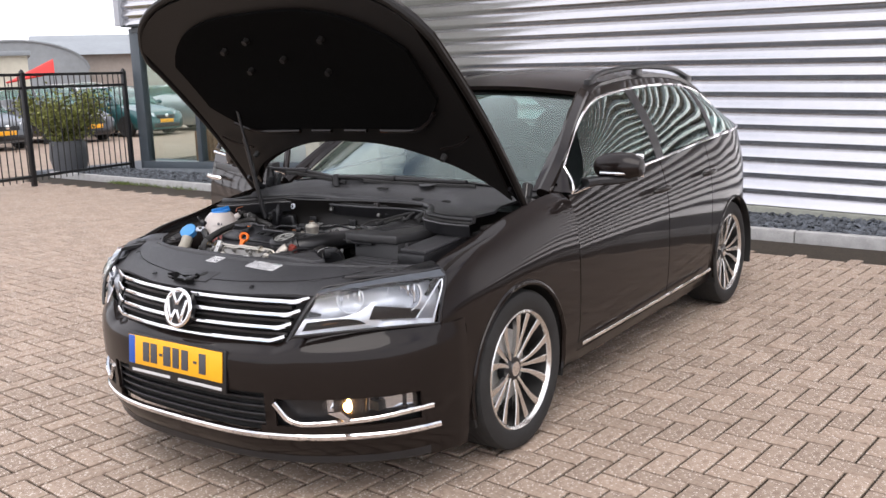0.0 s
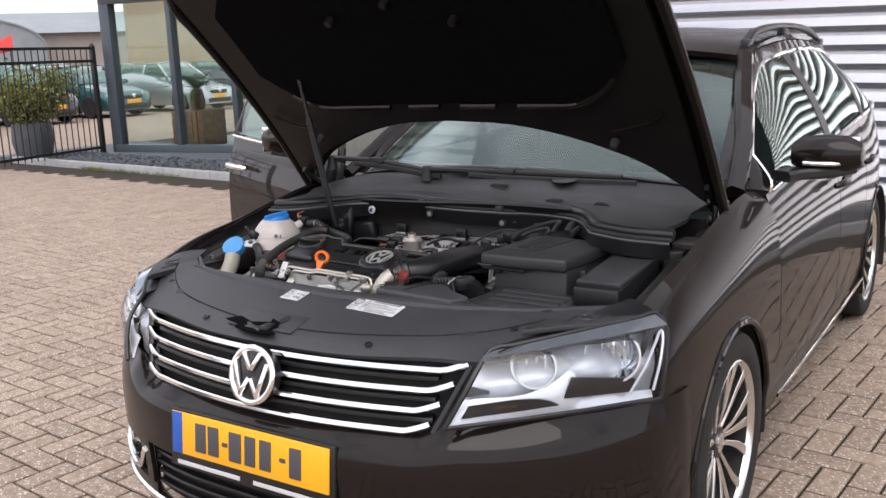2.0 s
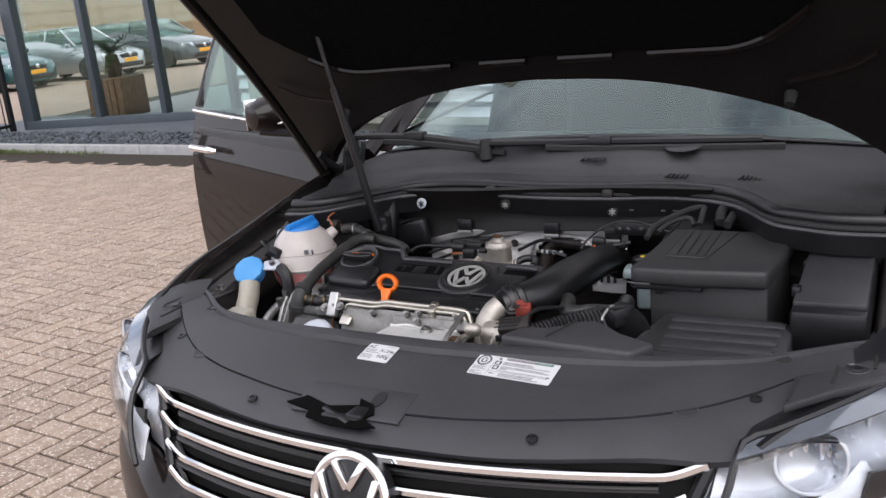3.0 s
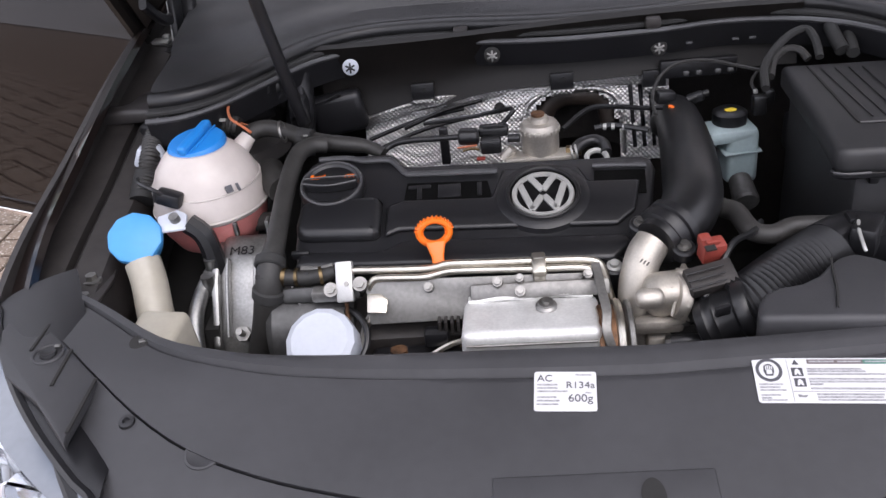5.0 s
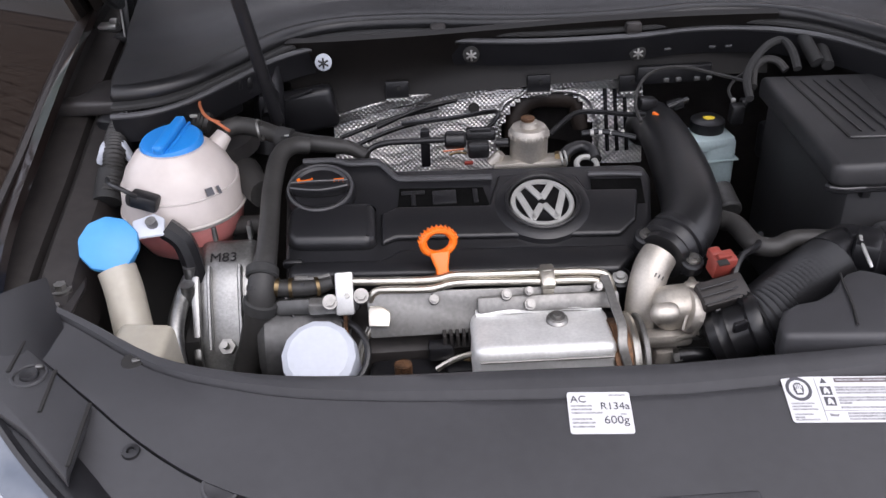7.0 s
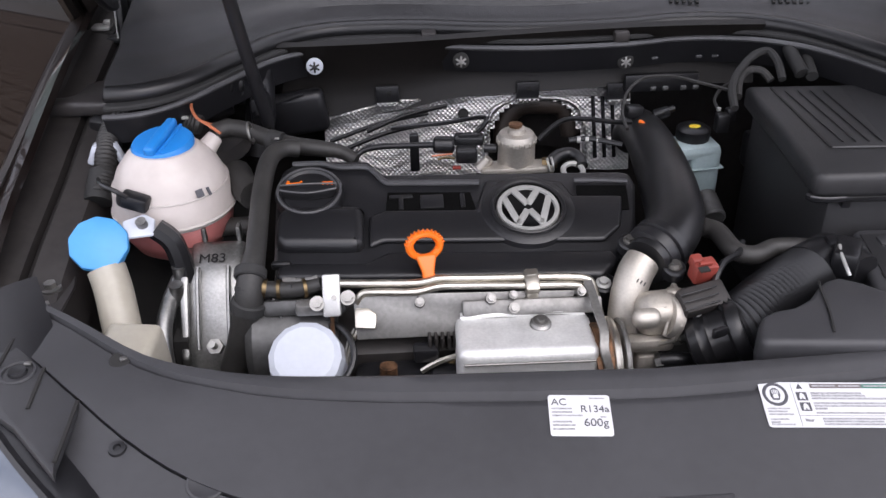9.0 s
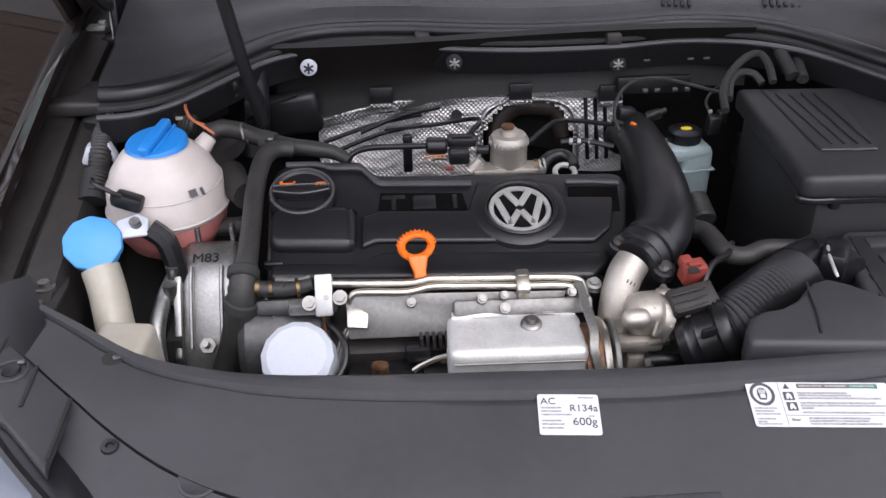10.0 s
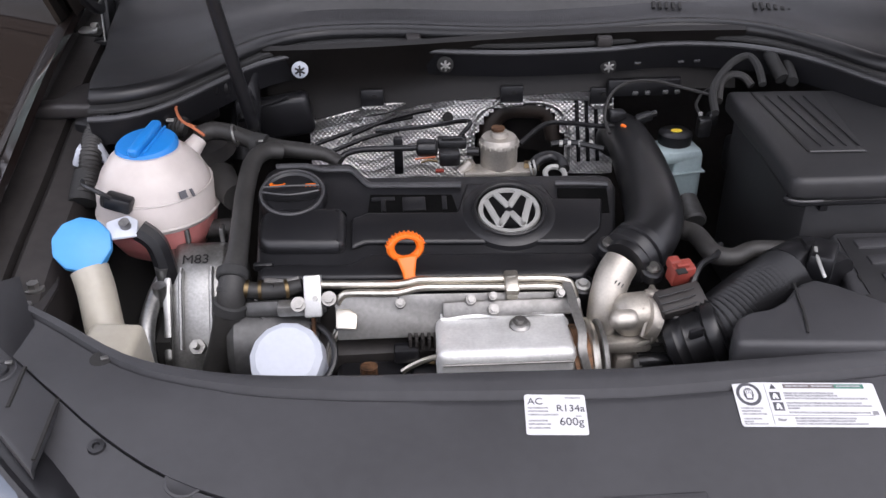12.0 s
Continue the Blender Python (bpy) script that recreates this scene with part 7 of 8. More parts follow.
# Fuel pump and plugs behind the cover.
PC = Vector((-0.084, -0.085, 0.835))
fpn = part("fuel_pump", join(lathe([(0.0265, 0.0), (0.0265, 0.036), (0.0275, 0.038), (0.0275, 0.046), (0.024, 0.052), (0.013, 0.053), (0.012, 0.060), (0.009, 0.062), (0, 0.062)], 32, Matrix.Translation(PC)), box(PC + Vector((0.0, -0.012, 0.004)), (0.104, 0.03, 0.012), 0.004), cyl(PC + Vector((-0.052, -0.012, 0.004)), PC + Vector((-0.04, -0.012, 0.02)), 0.010, 0.007, 14)), CAST, car, "pale metal fuel pump")
part("pump_knurl", join(*[box(PC + Vector((0.0272 * math.cos(a), 0.0272 * math.sin(a), 0.042)), (0.0035, 0.0035, 0.007), 0.001, pose(0, 0, 0, 0, 0, math.degrees(a))) for a in lin(0, 5.98, 20)]), CAST, fpn)
part("pump_cap", lathe([(0.0095, 0), (0.0095, 0.004), (0, 0.005)], 14, Matrix.Translation(PC + Vector((-0.002, 0, 0.062)))), RUSTY, fpn)
part("pump_union", join(cyl(PC + Vector((0.036, -0.012, 0.008)), PC + Vector((0.046, -0.014, 0.009)), 0.009, seg=6), cyl(PC + Vector((0.046, -0.014, 0.009)), PC + Vector((0.056, -0.016, 0.01)), 0.0065, seg=12)), BRASS, fpn)
for p in ((-0.041, -0.106, 0.845), (-0.035, -0.105, 0.846)):
    part("union_clamp", torus(0.009, 0.0018, Matrix.Translation(p) @ pose(0, 0, 0, 0, 80, 0), 18, 6), SATIN, fpn)
part("fuel_line", tube([(-0.039, -0.104, 0.845), (-0.026, -0.092, 0.852), (-0.008, -0.086, 0.853), (0.004, -0.096, 0.85), (0.006, -0.114, 0.845)], 0.0085, 10, 6), GLOSSB, car)
part("line_end", torus(0.014, 0.004, Matrix.Translation((-0.008, -0.121, 0.842)) @ pose(0, 0, 0, 20, 0, 0), 22, 8), SATIN, car)
pl = part("pump_plug", join(cyl((-0.201, -0.072, 0.868), (-0.171, -0.075, 0.868), 0.0125, 0.0125, 16, 0.003), box((-0.15, -0.067, 0.872), (0.042, 0.02, 0.014), 0.003, pose(0, 0, 0, 0, 0, -5)), box((-0.155, -0.086, 0.858), (0.03, 0.022, 0.022), 0.004)), GLOSSB, car, "black electrical plug")
part("plug_pin", cyl((-0.13, -0.086, 0.866), (-0.113, -0.088, 0.866), 0.006, seg=12), BLACK, pl)
part("plug_latch", box((-0.15, -0.07, 0.88), (0.03, 0.008, 0.005), 0.001), BLACK, pl)
part("red_seal", box((-0.17, -0.102, 0.845), (0.012, 0.006, 0.004), 0.001), REDP, pl)
part("yellow_wire", tube([(-0.196, -0.088, 0.852), (-0.184, -0.088, 0.855), (-0.172, -0.093, 0.855)], 0.0018, 6, 5), BRASS, car)
part("yellow_wire", tube([(-0.204, -0.08, 0.854), (-0.19, -0.082, 0.856), (-0.175, -0.084, 0.858)], 0.0014, 6, 5), COPPER, car)
part("fuel_line", tube([(-0.315, -0.07, 0.85), (-0.303, -0.063, 0.858), (-0.28, -0.063, 0.864), (-0.239, -0.067, 0.866), (-0.201, -0.072, 0.868)], 0.0045, 10, 6), GLOSSB, car)
part("fuel_line", tube([(-0.005, -0.064, 0.862), (0.02, -0.064, 0.864), (0.043, -0.072, 0.863), (0.069, -0.082, 0.86)], 0.0042, 8, 5), GLOSSB, car)
for x in (990, 1005, 1025, 1045):
    part("line_band", cyl(Vector((0.007, -0.065, 0.863)) + Vector(((x - 990) * 0.00078, -(x - 990) * 0.0001, 0)), Vector((0.007, -0.065, 0.863)) + Vector(((x - 984) * 0.00078, -(x - 984) * 0.0001, 0)), 0.0048, seg=10), SATIN, car)
part("support_pillar", box((-0.227, -0.015, 0.83), (0.014, 0.012, 0.06), 0.003), BLACK, car)

# Intake pipe curving round the left end of the engine.
part("intake_pipe", tube([(0.129, 0.095, 0.79), (0.13, 0.053, 0.822), (0.123, -0.037, 0.838), (0.116, -0.119, 0.843), (0.107, -0.199, 0.845), (0.098, -0.257, 0.843), (0.082, -0.298, 0.84), (0.058, -0.331, 0.838), (0.037, -0.352, 0.834)], [0.03, 0.0315, 0.034, 0.0365, 0.038, 0.0375, 0.0355, 0.032, 0.029], 28, 6), GLOSSB, car, "black ducting pipe beside the engine cover")
cf = part("pipe_collar", lathe([(0.030, -0.002), (0.037, 0.002), (0.0375, 0.012), (0.034, 0.014), (0.034, 0.017), (0.0375, 0.019), (0.0365, 0.03), (0.030, 0.034), (0.024, 0.034)], 28, aim((0.068, -0.32, 0.842), (0.034, -0.348, 0.83))), BLACK, car)
for p in ((0.023, -0.326, 0.853), (0.067, -0.371, 0.843)):
    part("bolt_ear", cyl(Vector(p) - Vector((0, -0.006, 0.02)), Vector(p) - Vector((0, 0, 0.004)), 0.0135, seg=18, bev=0.002), BLACK, cf)
    part("collar_bolt", join(cyl(Vector(p) - Vector((0, 0, 0.004)), Vector(p) - Vector((0, 0.0005, 0.0015)), 0.0085, 0.0082, 16), cyl(Vector(p) - Vector((0, 0.0005, 0.0015)), Vector(p) + Vector((0, -0.0015, 0.003)), 0.0055, seg=6)), ZINC, cf)
tb = part("turbo_elbow", tube([(0.034, -0.35, 0.835), (0.024, -0.36, 0.826), (0.016, -0.371, 0.812), (0.011, -0.381, 0.792), (0.012, -0.386, 0.762), (0.018, -0.387, 0.732), (0.029, -0.385, 0.69)], [0.0215, 0.022, 0.0215, 0.0215, 0.023, 0.0245, 0.026], 22, 6), CAST, car, "pale cast turbo elbow")
part("elbow_mark", join(*[box(Vector((0.012, -0.41, 0.848)) + Vector((0.003 * k, -0.004 * k, 0)), (0.007, 0.0015, 0.001), 0.0, pose(0, 0, 0, 0, 0, 60)) for k in range(3)]), DULL, tb)
part("turbo_housing", join(box((0.044, -0.402, 0.796), (0.058, 0.046, 0.05), 0.018, pose(0, 0, 0, 20, 0, 5), 5), lathe([(0.0, 0.0), (0.024, 0.0), (0.026, 0.004), (0.026, 0.012), (0.02, 0.016), (0, 0.017)], 24, aim((0.049, -0.413, 0.8), (0.085, -0.409, 0.79))), box((0.017, -0.442, 0.818), (0.032, 0.022, 0.024), 0.010, pose(0, 0, 0, 30, 0, 0), 4), cyl((0.054, -0.393, 0.81), (0.073, -0.398, 0.815), 0.0125, 0.010, 16, 0.003), box((0.031, -0.418, 0.765), (0.06, 0.02, 0.02), 0.008), box((0.032, -0.414, 0.735), (0.03, 0.025, 0.03), 0.007)), CAST, tb)
part("housing_flange", prism([(-0.03, -0.02), (0.03, -0.02), (0.034, 0.0), (0.026, 0.026), (-0.02, 0.028), (-0.034, 0.004)], 0.006, aim((0.057, -0.405, 0.797), (0.09, -0.405, 0.79)), 0.002), CAST, tb)
part("housing_web", strip([(0.044, -0.417, 0.815), (0.048, -0.424, 0.8), (0.044, -0.431, 0.785)], 0.004, 0.006), CAST, tb)
for p, q in (((0.067, -0.403, 0.818), (0.078, -0.405, 0.82)), ((0.059, -0.42, 0.772), (0.072, -0.43, 0.782)), ((0.04, -0.426, 0.742), (0.057, -0.43, 0.748))):
    part("housing_bolt", join(cyl(p, q, 0.0065, seg=12), cyl(p, (Vector(p) + Vector(q)) / 2, 0.0095, seg=6)), ZINC, tb)
part("rod", cyl((0.024, -0.422, 0.76), (0.064, -0.429, 0.778), 0.0035, seg=8), PIPE, car)
cb = part("connector_block", box((0.088, -0.417, 0.823), (0.056, 0.032, 0.018), 0.003, pose(0, 0, 0, 26, -6, 12)), BAY, car, "black electrical connector")
for k in range(3):
    part("connector_rib", box(Vector((0.081, -0.428, 0.834)) + Vector((0, 0.008 - 0.009 * k, 0.003 - 0.004 * k)), (0.044, 0.002, 0.002), 0.0005, pose(0, 0, 0, 26, -6, 12)), BLACK, cb)
part("connector_fall", box((0.089, -0.416, 0.8), (0.035, 0.02, 0.03), 0.004, pose(0, 0, 0, 20, 0, 20)), BLACK, cb)
rc = part("red_connector", join(box((0.095, -0.387, 0.842), (0.028, 0.02, 0.026), 0.003, pose(0, 0, 0, 12, 0, 12)), box((0.087, -0.382, 0.852), (0.014, 0.014, 0.014), 0.003, pose(0, 0, 0, 12, 0, 12)), box((0.094, -0.394, 0.856), (0.016, 0.006, 0.006), 0.001, pose(0, 0, 0, 12, 0, 12))), REDP, car, "red electrical connector")
part("connector_slot", box((0.089, -0.406, 0.856), (0.012, 0.008, 0.002), 0.0, pose(0, 0, 0, 12, 0, 12)), DARK, rc)
part("hose_cuff", lathe([(0.02, -0.012), (0.03, -0.008), (0.033, 0.0), (0.034, 0.003), (0.032, 0.006), (0.032, 0.012), (0.034, 0.015), (0.032, 0.018), (0.032, 0.036), (0.037, 0.04), (0.037, 0.05), (0.034, 0.054)], 28, aim((0.086, -0.437, 0.775), (0.122, -0.445, 0.795))), GLOSSB, car)
part("cuff_clamp", box((0.088, -0.479, 0.822), (0.018, 0.006, 0.012), 0.002, pose(0, 0, 0, 0, 0, 20)), BLACK, car)
part("vacuum_hose", tube([(0.045, -0.428, 0.745), (0.064, -0.431, 0.748), (0.084, -0.432, 0.746), (0.101, -0.435, 0.74), (0.121, -0.431, 0.73)], 0.0085, 10, 5), GLOSSB, car)
part("ribbed_hose", tube(even([(0.113, -0.44, 0.79), (0.134, -0.433, 0.797), (0.171, -0.408, 0.806), (0.211, -0.382, 0.812), (0.25, -0.353, 0.812), (0.276, -0.336, 0.81)], 62), 0.0365, 28, 1, 0.055), GLOSSB, car, "ribbed black air hose", sharp=12)
part("hose_neck", tube([(0.231, -0.366, 0.815), (0.253, -0.353, 0.817), (0.274, -0.354, 0.815), (0.287, -0.376, 0.81)], [0.037, 0.036, 0.036, 0.036], 20, 5), BLACK, car)
part("breather_hose", tube([(0.13, -0.251, 0.825), (0.136, -0.272, 0.83), (0.146, -0.287, 0.832), (0.154, -0.329, 0.83), (0.176, -0.341, 0.83), (0.203, -0.33, 0.833), (0.235, -0.336, 0.835), (0.261, -0.35, 0.838)], [0.012, 0.0125, 0.0125, 0.0125, 0.012, 0.011, 0.0115, 0.0115], 12, 6), HOSE, car)
st_ = part("hose_stub", join(box((0.263, -0.355, 0.843), (0.02, 0.022, 0.03), 0.004), box((0.27, -0.375, 0.843), (0.03, 0.05, 0.035), 0.006, pose(0, 0, 0, 0, 0, -30))), BLACK, car)
part("stub_spring", strip([(0.259, -0.374, 0.86), (0.254, -0.392, 0.858), (0.252, -0.415, 0.852), (0.253, -0.421, 0.848)], 0.004, 0.003), SATIN, st_)
sc = part("air_scoop", join(prism([(0.112, -0.532), (0.114, -0.516), (0.119, -0.501), (0.128, -0.487), (0.145, -0.477), (0.168, -0.473), (0.191, -0.459), (0.209, -0.438), (0.223, -0.426), (0.24, -0.42), (0.261, -0.433), (0.3, -0.471), (0.365, -0.506), (0.338, -0.554)], 0.045, pose(0, 0, 0.803), 0.007, 3)), COVER, car, "black air intake duct")
part("scoop_seam", strip([(0.212, -0.432, 0.85), (0.206, -0.457, 0.85), (0.2, -0.489, 0.85), (0.19, -0.524, 0.85)], 0.0025, 0.002), DARK, sc)
part("scoop_tray", strip([(0.123, -0.509, 0.806), (0.186, -0.509, 0.806), (0.251, -0.504, 0.806), (0.332, -0.496, 0.806)], 0.02, 0.008), BLACK, car)
# Thin silver strip painted in for the highlight on the black tray.
part("tray_edge_highlight", strip([(0.129, -0.513, 0.812), (0.165, -0.513, 0.812), (0.203, -0.511, 0.812)], 0.002, 0.002), SATIN, car)

# Brake fluid reservoir.
bf = part("brake_fluid_bottle", join(prism([(-0.024, -0.022), (0.024, -0.025), (0.027, 0.024), (-0.024, 0.027)], 0.085, pose(0.218, 0.006, 0.73, 0, 0, 8), 0.008, 3), box((0.203, 0.008, 0.808), (0.076, 0.056, 0.022), 0.008, pose(0, 0, 0, 0, 0, 8))), PALEBLUE, car, "pale blue brake fluid bottle with a black cap")
bc = part("bottle_cap", lathe([(0.026, 0), (0.026, 0.02), (0.02, 0.024), (0, 0.024)], 20, pose(0.206, 0.018, 0.815)), BLACK, bf)
part("cap_mark", prism(ngon(20, 0.009, 0.006), 0.001, pose(0.206, 0.014, 0.8395)), YELLOW, bc)
part("bottle_seam", box((0.217, 0.006, 0.782), (0.058, 0.056, 0.003), 0.001, pose(0, 0, 0, 0, 0, 8)), PALEBLUE, bf)

# Battery box and air filter box.
bb = part("battery_box", join(prism([(0.273, 0.011), (0.269, -0.154), (0.261, -0.276), (0.27, -0.286), (0.37, -0.289), (0.50, -0.28), (0.515, -0.02), (0.47, 0.0)], 0.034, pose(0, 0, 0.871), 0.009, 3), prism([(0.285, 0.0), (0.292, -0.265), (0.50, -0.27), (0.505, -0.02)], 0.28, pose(0, 0, 0.60), 0.01, 2)), BATT, car, "black plastic battery box")
part("box_lip", strip([(0.263, -0.267, 0.868), (0.274, -0.276, 0.868), (0.31, -0.277, 0.868), (0.39, -0.278, 0.868)], 0.012, 0.01), BLACK, bb)
part("lip_edge", strip([(0.258, -0.285, 0.876), (0.274, -0.291, 0.876), (0.3, -0.291, 0.876)], 0.003, 0.003), SATIN_BLACK, bb)
LPN = prism([(0.307, -0.007), (0.311, -0.21), (0.385, -0.213), (0.409, -0.013)], 0.004, pose(0, 0, 0.9035), 0.0015)
part("box_lid_panel", LPN, BATT, bb)
# Paler strip painting the highlight along the panel's front edge.
part("panel_edge_highlight", strip([(0.309, -0.215, 0.908), (0.382, -0.219, 0.908)], 0.003, 0.002), SATIN_BLACK, bb)
part("panel_groove", strip([(0.307, -0.004, 0.906), (0.31, -0.21, 0.906)], 0.004, 0.002), DARK, bb)
for k in range(4):
    part("panel_line", strip([Vector((0.32, -0.026, 0.909)) + Vector((0.0185 * k, -0.0015 * k, 0)), Vector((0.329, -0.201, 0.909)) + Vector((0.017 * k, -0.001 * k, 0))], 0.002, 0.0015), BLACK, bb)
part("box_lug", box((0.369, -0.265, 0.88), (0.026, 0.01, 0.012), 0.003), BLACK, bb)
part("box_lug", box((0.311, -0.272, 0.86), (0.012, 0.012, 0.016), 0.003), BLACK, bb)
part("box_side", box((0.309, -0.05, 0.8), (0.03, 0.15, 0.06), 0.01, pose(0, 0, 0, 0, 0, 8)), BLACK, bb)
ab = part("air_filter_box", join(prism([(0.324, -0.262), (0.335, -0.256), (0.53, -0.262), (0.545, -0.28), (0.55, -0.45), (0.53, -0.465), (0.32, -0.458), (0.292, -0.447), (0.288, -0.43), (0.298, -0.39)], 0.045, pose(0, -0.018, 0.792, 3.5, 0, 0), 0.008, 3), box((0.43, -0.37, 0.70), (0.2, 0.19, 0.2), 0.02)), COVER, car, "black ribbed air filter box")
AT = pose(0, -0.018, 0.792, 3.5, 0, 0)
for k, y in enumerate((-0.29, -0.325, -0.362, -0.40)):
    part("box_rib", box((0, 0, 0), (0.19 - 0.004 * k, 0.02, 0.008), 0.0035, AT @ pose(0.44, y, 0.046)), COVER, ab)
    part("lid_slot", box((0, 0, 0), (0.012, 0.012, 0.003), 0.001, AT @ pose(0.338 - 0.006 * k, y + 0.004, 0.0452)), DARK, ab)
part("lid_screw", lathe([(0.012, 0), (0.011, 0.003), (0.006, 0.004), (0, 0.002)], 16, AT @ pose(0.312, -0.428, 0.0455)), ZINC, ab)
part("lid_bay", prism([(0.33, -0.272), (0.318, -0.40), (0.35, -0.425), (0.52, -0.43), (0.53, -0.275)], 0.002, AT @ pose(0, 0, 0.0448), 0.0008), BATT, ab)
fb = part("fuse_box", box((0.60, -0.19, 0.82), (0.12, 0.28, 0.10), 0.012, pose(0, 0, 0, 5, 0, 0)), BLACK, car, "black fuse box")
part("fuse_lid", box((0.60, -0.19, 0.874), (0.112, 0.25, 0.012), 0.004, pose(0, 0, 0, 5, 0, 0)), COVER, fb)
for y in (-0.27, -0.11):
    part("lid_clip", box((0.545, y, 0.872), (0.014, 0.02, 0.02), 0.003), BLACK, fb)
part("wire_loom", tube([(0.234, -0.061, 0.9), (0.241, -0.022, 0.915), (0.264, 0.019, 0.925), (0.297, 0.055, 0.935), (0.322, 0.064, 0.938), (0.327, 0.035, 0.932), (0.326, 0.004, 0.915)], 0.006, 8, 6), RUBBER, car)
part("wire_loom", tube([(0.248, -0.031, 0.905), (0.263, 0.01, 0.915), (0.284, 0.033, 0.92), (0.303, 0.028, 0.92), (0.313, 0.013, 0.91)], 0.006, 8, 6), HOSE, car)
part("wire_loom", tube([(0.362, 0.082, 0.935), (0.36, 0.05, 0.928), (0.364, 0.024, 0.915)], 0.0105, 12, 6), RUBBER, car)
part("wire_loom", tube([(0.387, 0.107, 0.93), (0.384, 0.064, 0.925), (0.378, 0.018, 0.912)], 0.009, 12, 6), RUBBER, car)
part("thin_cable", tube([(0.086, -0.041, 0.865), (0.087, 0.001, 0.875), (0.106, 0.046, 0.89), (0.138, 0.07, 0.9), (0.181, 0.071, 0.9), (0.221, 0.051, 0.895), (0.263, 0.027, 0.89)], 0.0028, 6, 6), HOSE, car)
part("thin_cable", tube([(0.244, 0.022, 0.86), (0.242, 0.043, 0.87), (0.254, 0.052, 0.885), (0.271, 0.048, 0.9), (0.278, 0.056, 0.915)], 0.0025, 6, 6), HOSE, car)
part("cable_plug", box((0.243, 0.022, 0.863), (0.006, 0.006, 0.006), 0.001), SATIN, car)
part("cable_plug", join(box((0.247, 0.013, 0.845), (0.02, 0.02, 0.03), 0.004), box((0.266, 0.032, 0.85), (0.016, 0.016, 0.02), 0.004)), GLOSSB, car)
part("orange_loop", tube([(0.109, -0.021, 0.868), (0.113, -0.029, 0.868), (0.114, -0.043, 0.865)], 0.003, 6, 5), ORANGE, car)
part("elbow_plug", join(box((0.108, 0.016, 0.868), (0.03, 0.02, 0.02), 0.005, pose(0, 0, 0, 0, 10, 15)), box((0.155, 0.024, 0.86), (0.024, 0.014, 0.014), 0.003, pose(0, 0, 0, 0, -15, 0)), cyl((0.14, 0.016, 0.86), (0.174, 0.028, 0.865), 0.005, seg=10)), GLOSSB, car)
for x in (0.0, 0.019, 0.047, 0.066):
    part("loom_clip", box(Vector((0.145, 0.049, 0.89)) + Vector((x, 0, 0)), (0.009, 0.006, 0.007), 0.002), CASING, car)
# Small clips in the paler black, their glint put into the colour.
for x in (0.0, 0.07, 0.096):
    part("glint_clip", box(Vector((0.158, 0.1, 0.92)) + Vector((x, 0, 0)), (0.010, 0.004, 0.004), 0.001), SATIN_BLACK, car)
part("bottle_outlet", cyl((0.199, -0.135, 0.76), (0.199, -0.088, 0.775), 0.019, 0.016, 16, 0.003), CASING, car)
part("tower_bolt", join(cyl((0.487, -0.045, 0.87), (0.478, -0.057, 0.88), 0.012, seg=16), cyl((0.478, -0.057, 0.88), (0.468, -0.072, 0.892), 0.007, seg=6)), SATIN, car)
part("tower_bracket", box((0.501, 0.017, 0.885), (0.05, 0.03, 0.014), 0.005, pose(0, 0, 0, 0, 0, -25)), CASING, car)
part("wire", tube([(-0.59, -0.226, 0.884), (-0.606, -0.232, 0.9), (-0.625, -0.215, 0.9), (-0.636, -0.19, 0.895)], 0.003, 6, 6), GLOSSB, car)
part("wire", tube([(-0.14, -0.06, 0.875), (-0.12, -0.03, 0.885), (-0.135, 0.0, 0.875), (-0.18, 0.02, 0.86), (-0.26, 0.03, 0.85)], 0.0035, 6, 6), GLOSSB, car)
part("wire", tube([(-0.05, -0.06, 0.862), (-0.01, -0.03, 0.878), (0.03, -0.015, 0.872), (0.07, -0.02, 0.868), (0.10, -0.005, 0.86)], 0.004, 6, 6), GLOSSB, car)
part("wire", tube([(0.10, -0.41, 0.83), (0.12, -0.38, 0.845), (0.15, -0.35, 0.84), (0.17, -0.31, 0.83)], 0.004, 6, 6), GLOSSB, car)
part("wire", tube([(-0.385, -0.345, 0.82), (-0.41, -0.34, 0.81), (-0.40, -0.36, 0.78), (-0.39, -0.37, 0.74)], 0.003, 6, 6), GLOSSB, car)

ORL = [(-0.506, 0.030, 0.930), (-0.522, 0.022, 0.931), (-0.536, 0.000, 0.931), (-0.538, -0.038, 0.930), (-0.531, -0.066, 0.930), (-0.521, -0.088, 0.929), (-0.503, -0.108, 0.927), (-0.487, -0.123, 0.922)]
part("orange_wire", tube(ORL, 0.0022, 6, 4), COPPER, car)
part("wire_plug", join(box(Vector(ORL[0]) + Vector((0.004, 0.0, 0.0)), (0.03, 0.022, 0.02), 0.005, None, 3), box(Vector(ORL[0]) + Vector((0.02, 0.012, -0.004)), (0.024, 0.018, 0.018), 0.004), cyl(Vector(ORL[0]) + Vector((-0.014, -0.006, 0.0)), Vector(ORL[0]) + Vector((0.004, 0.0, 0.002)), 0.008, seg=12)), GLOSSB, car)
part("pipe_clamp", torus(0.0145, 0.002, pose(-0.455, -0.0755, 0.8995, 0, 80, 0), 20, 6), ZINC, car)
part("ecu_bracket", box((0.175, 0.11, 0.876), (0.12, 0.012, 0.03), 0.004), BLACK, car)


# Labels on the front cover.
def on_panel(x, y, up=0.0):
    slope = math.degrees(math.atan(0.25))
    return pose(x, y, zp(x, y) + 0.0012 + up, slope, 0, 0) @ pose(0, 0, 0, 0, 0, -4)


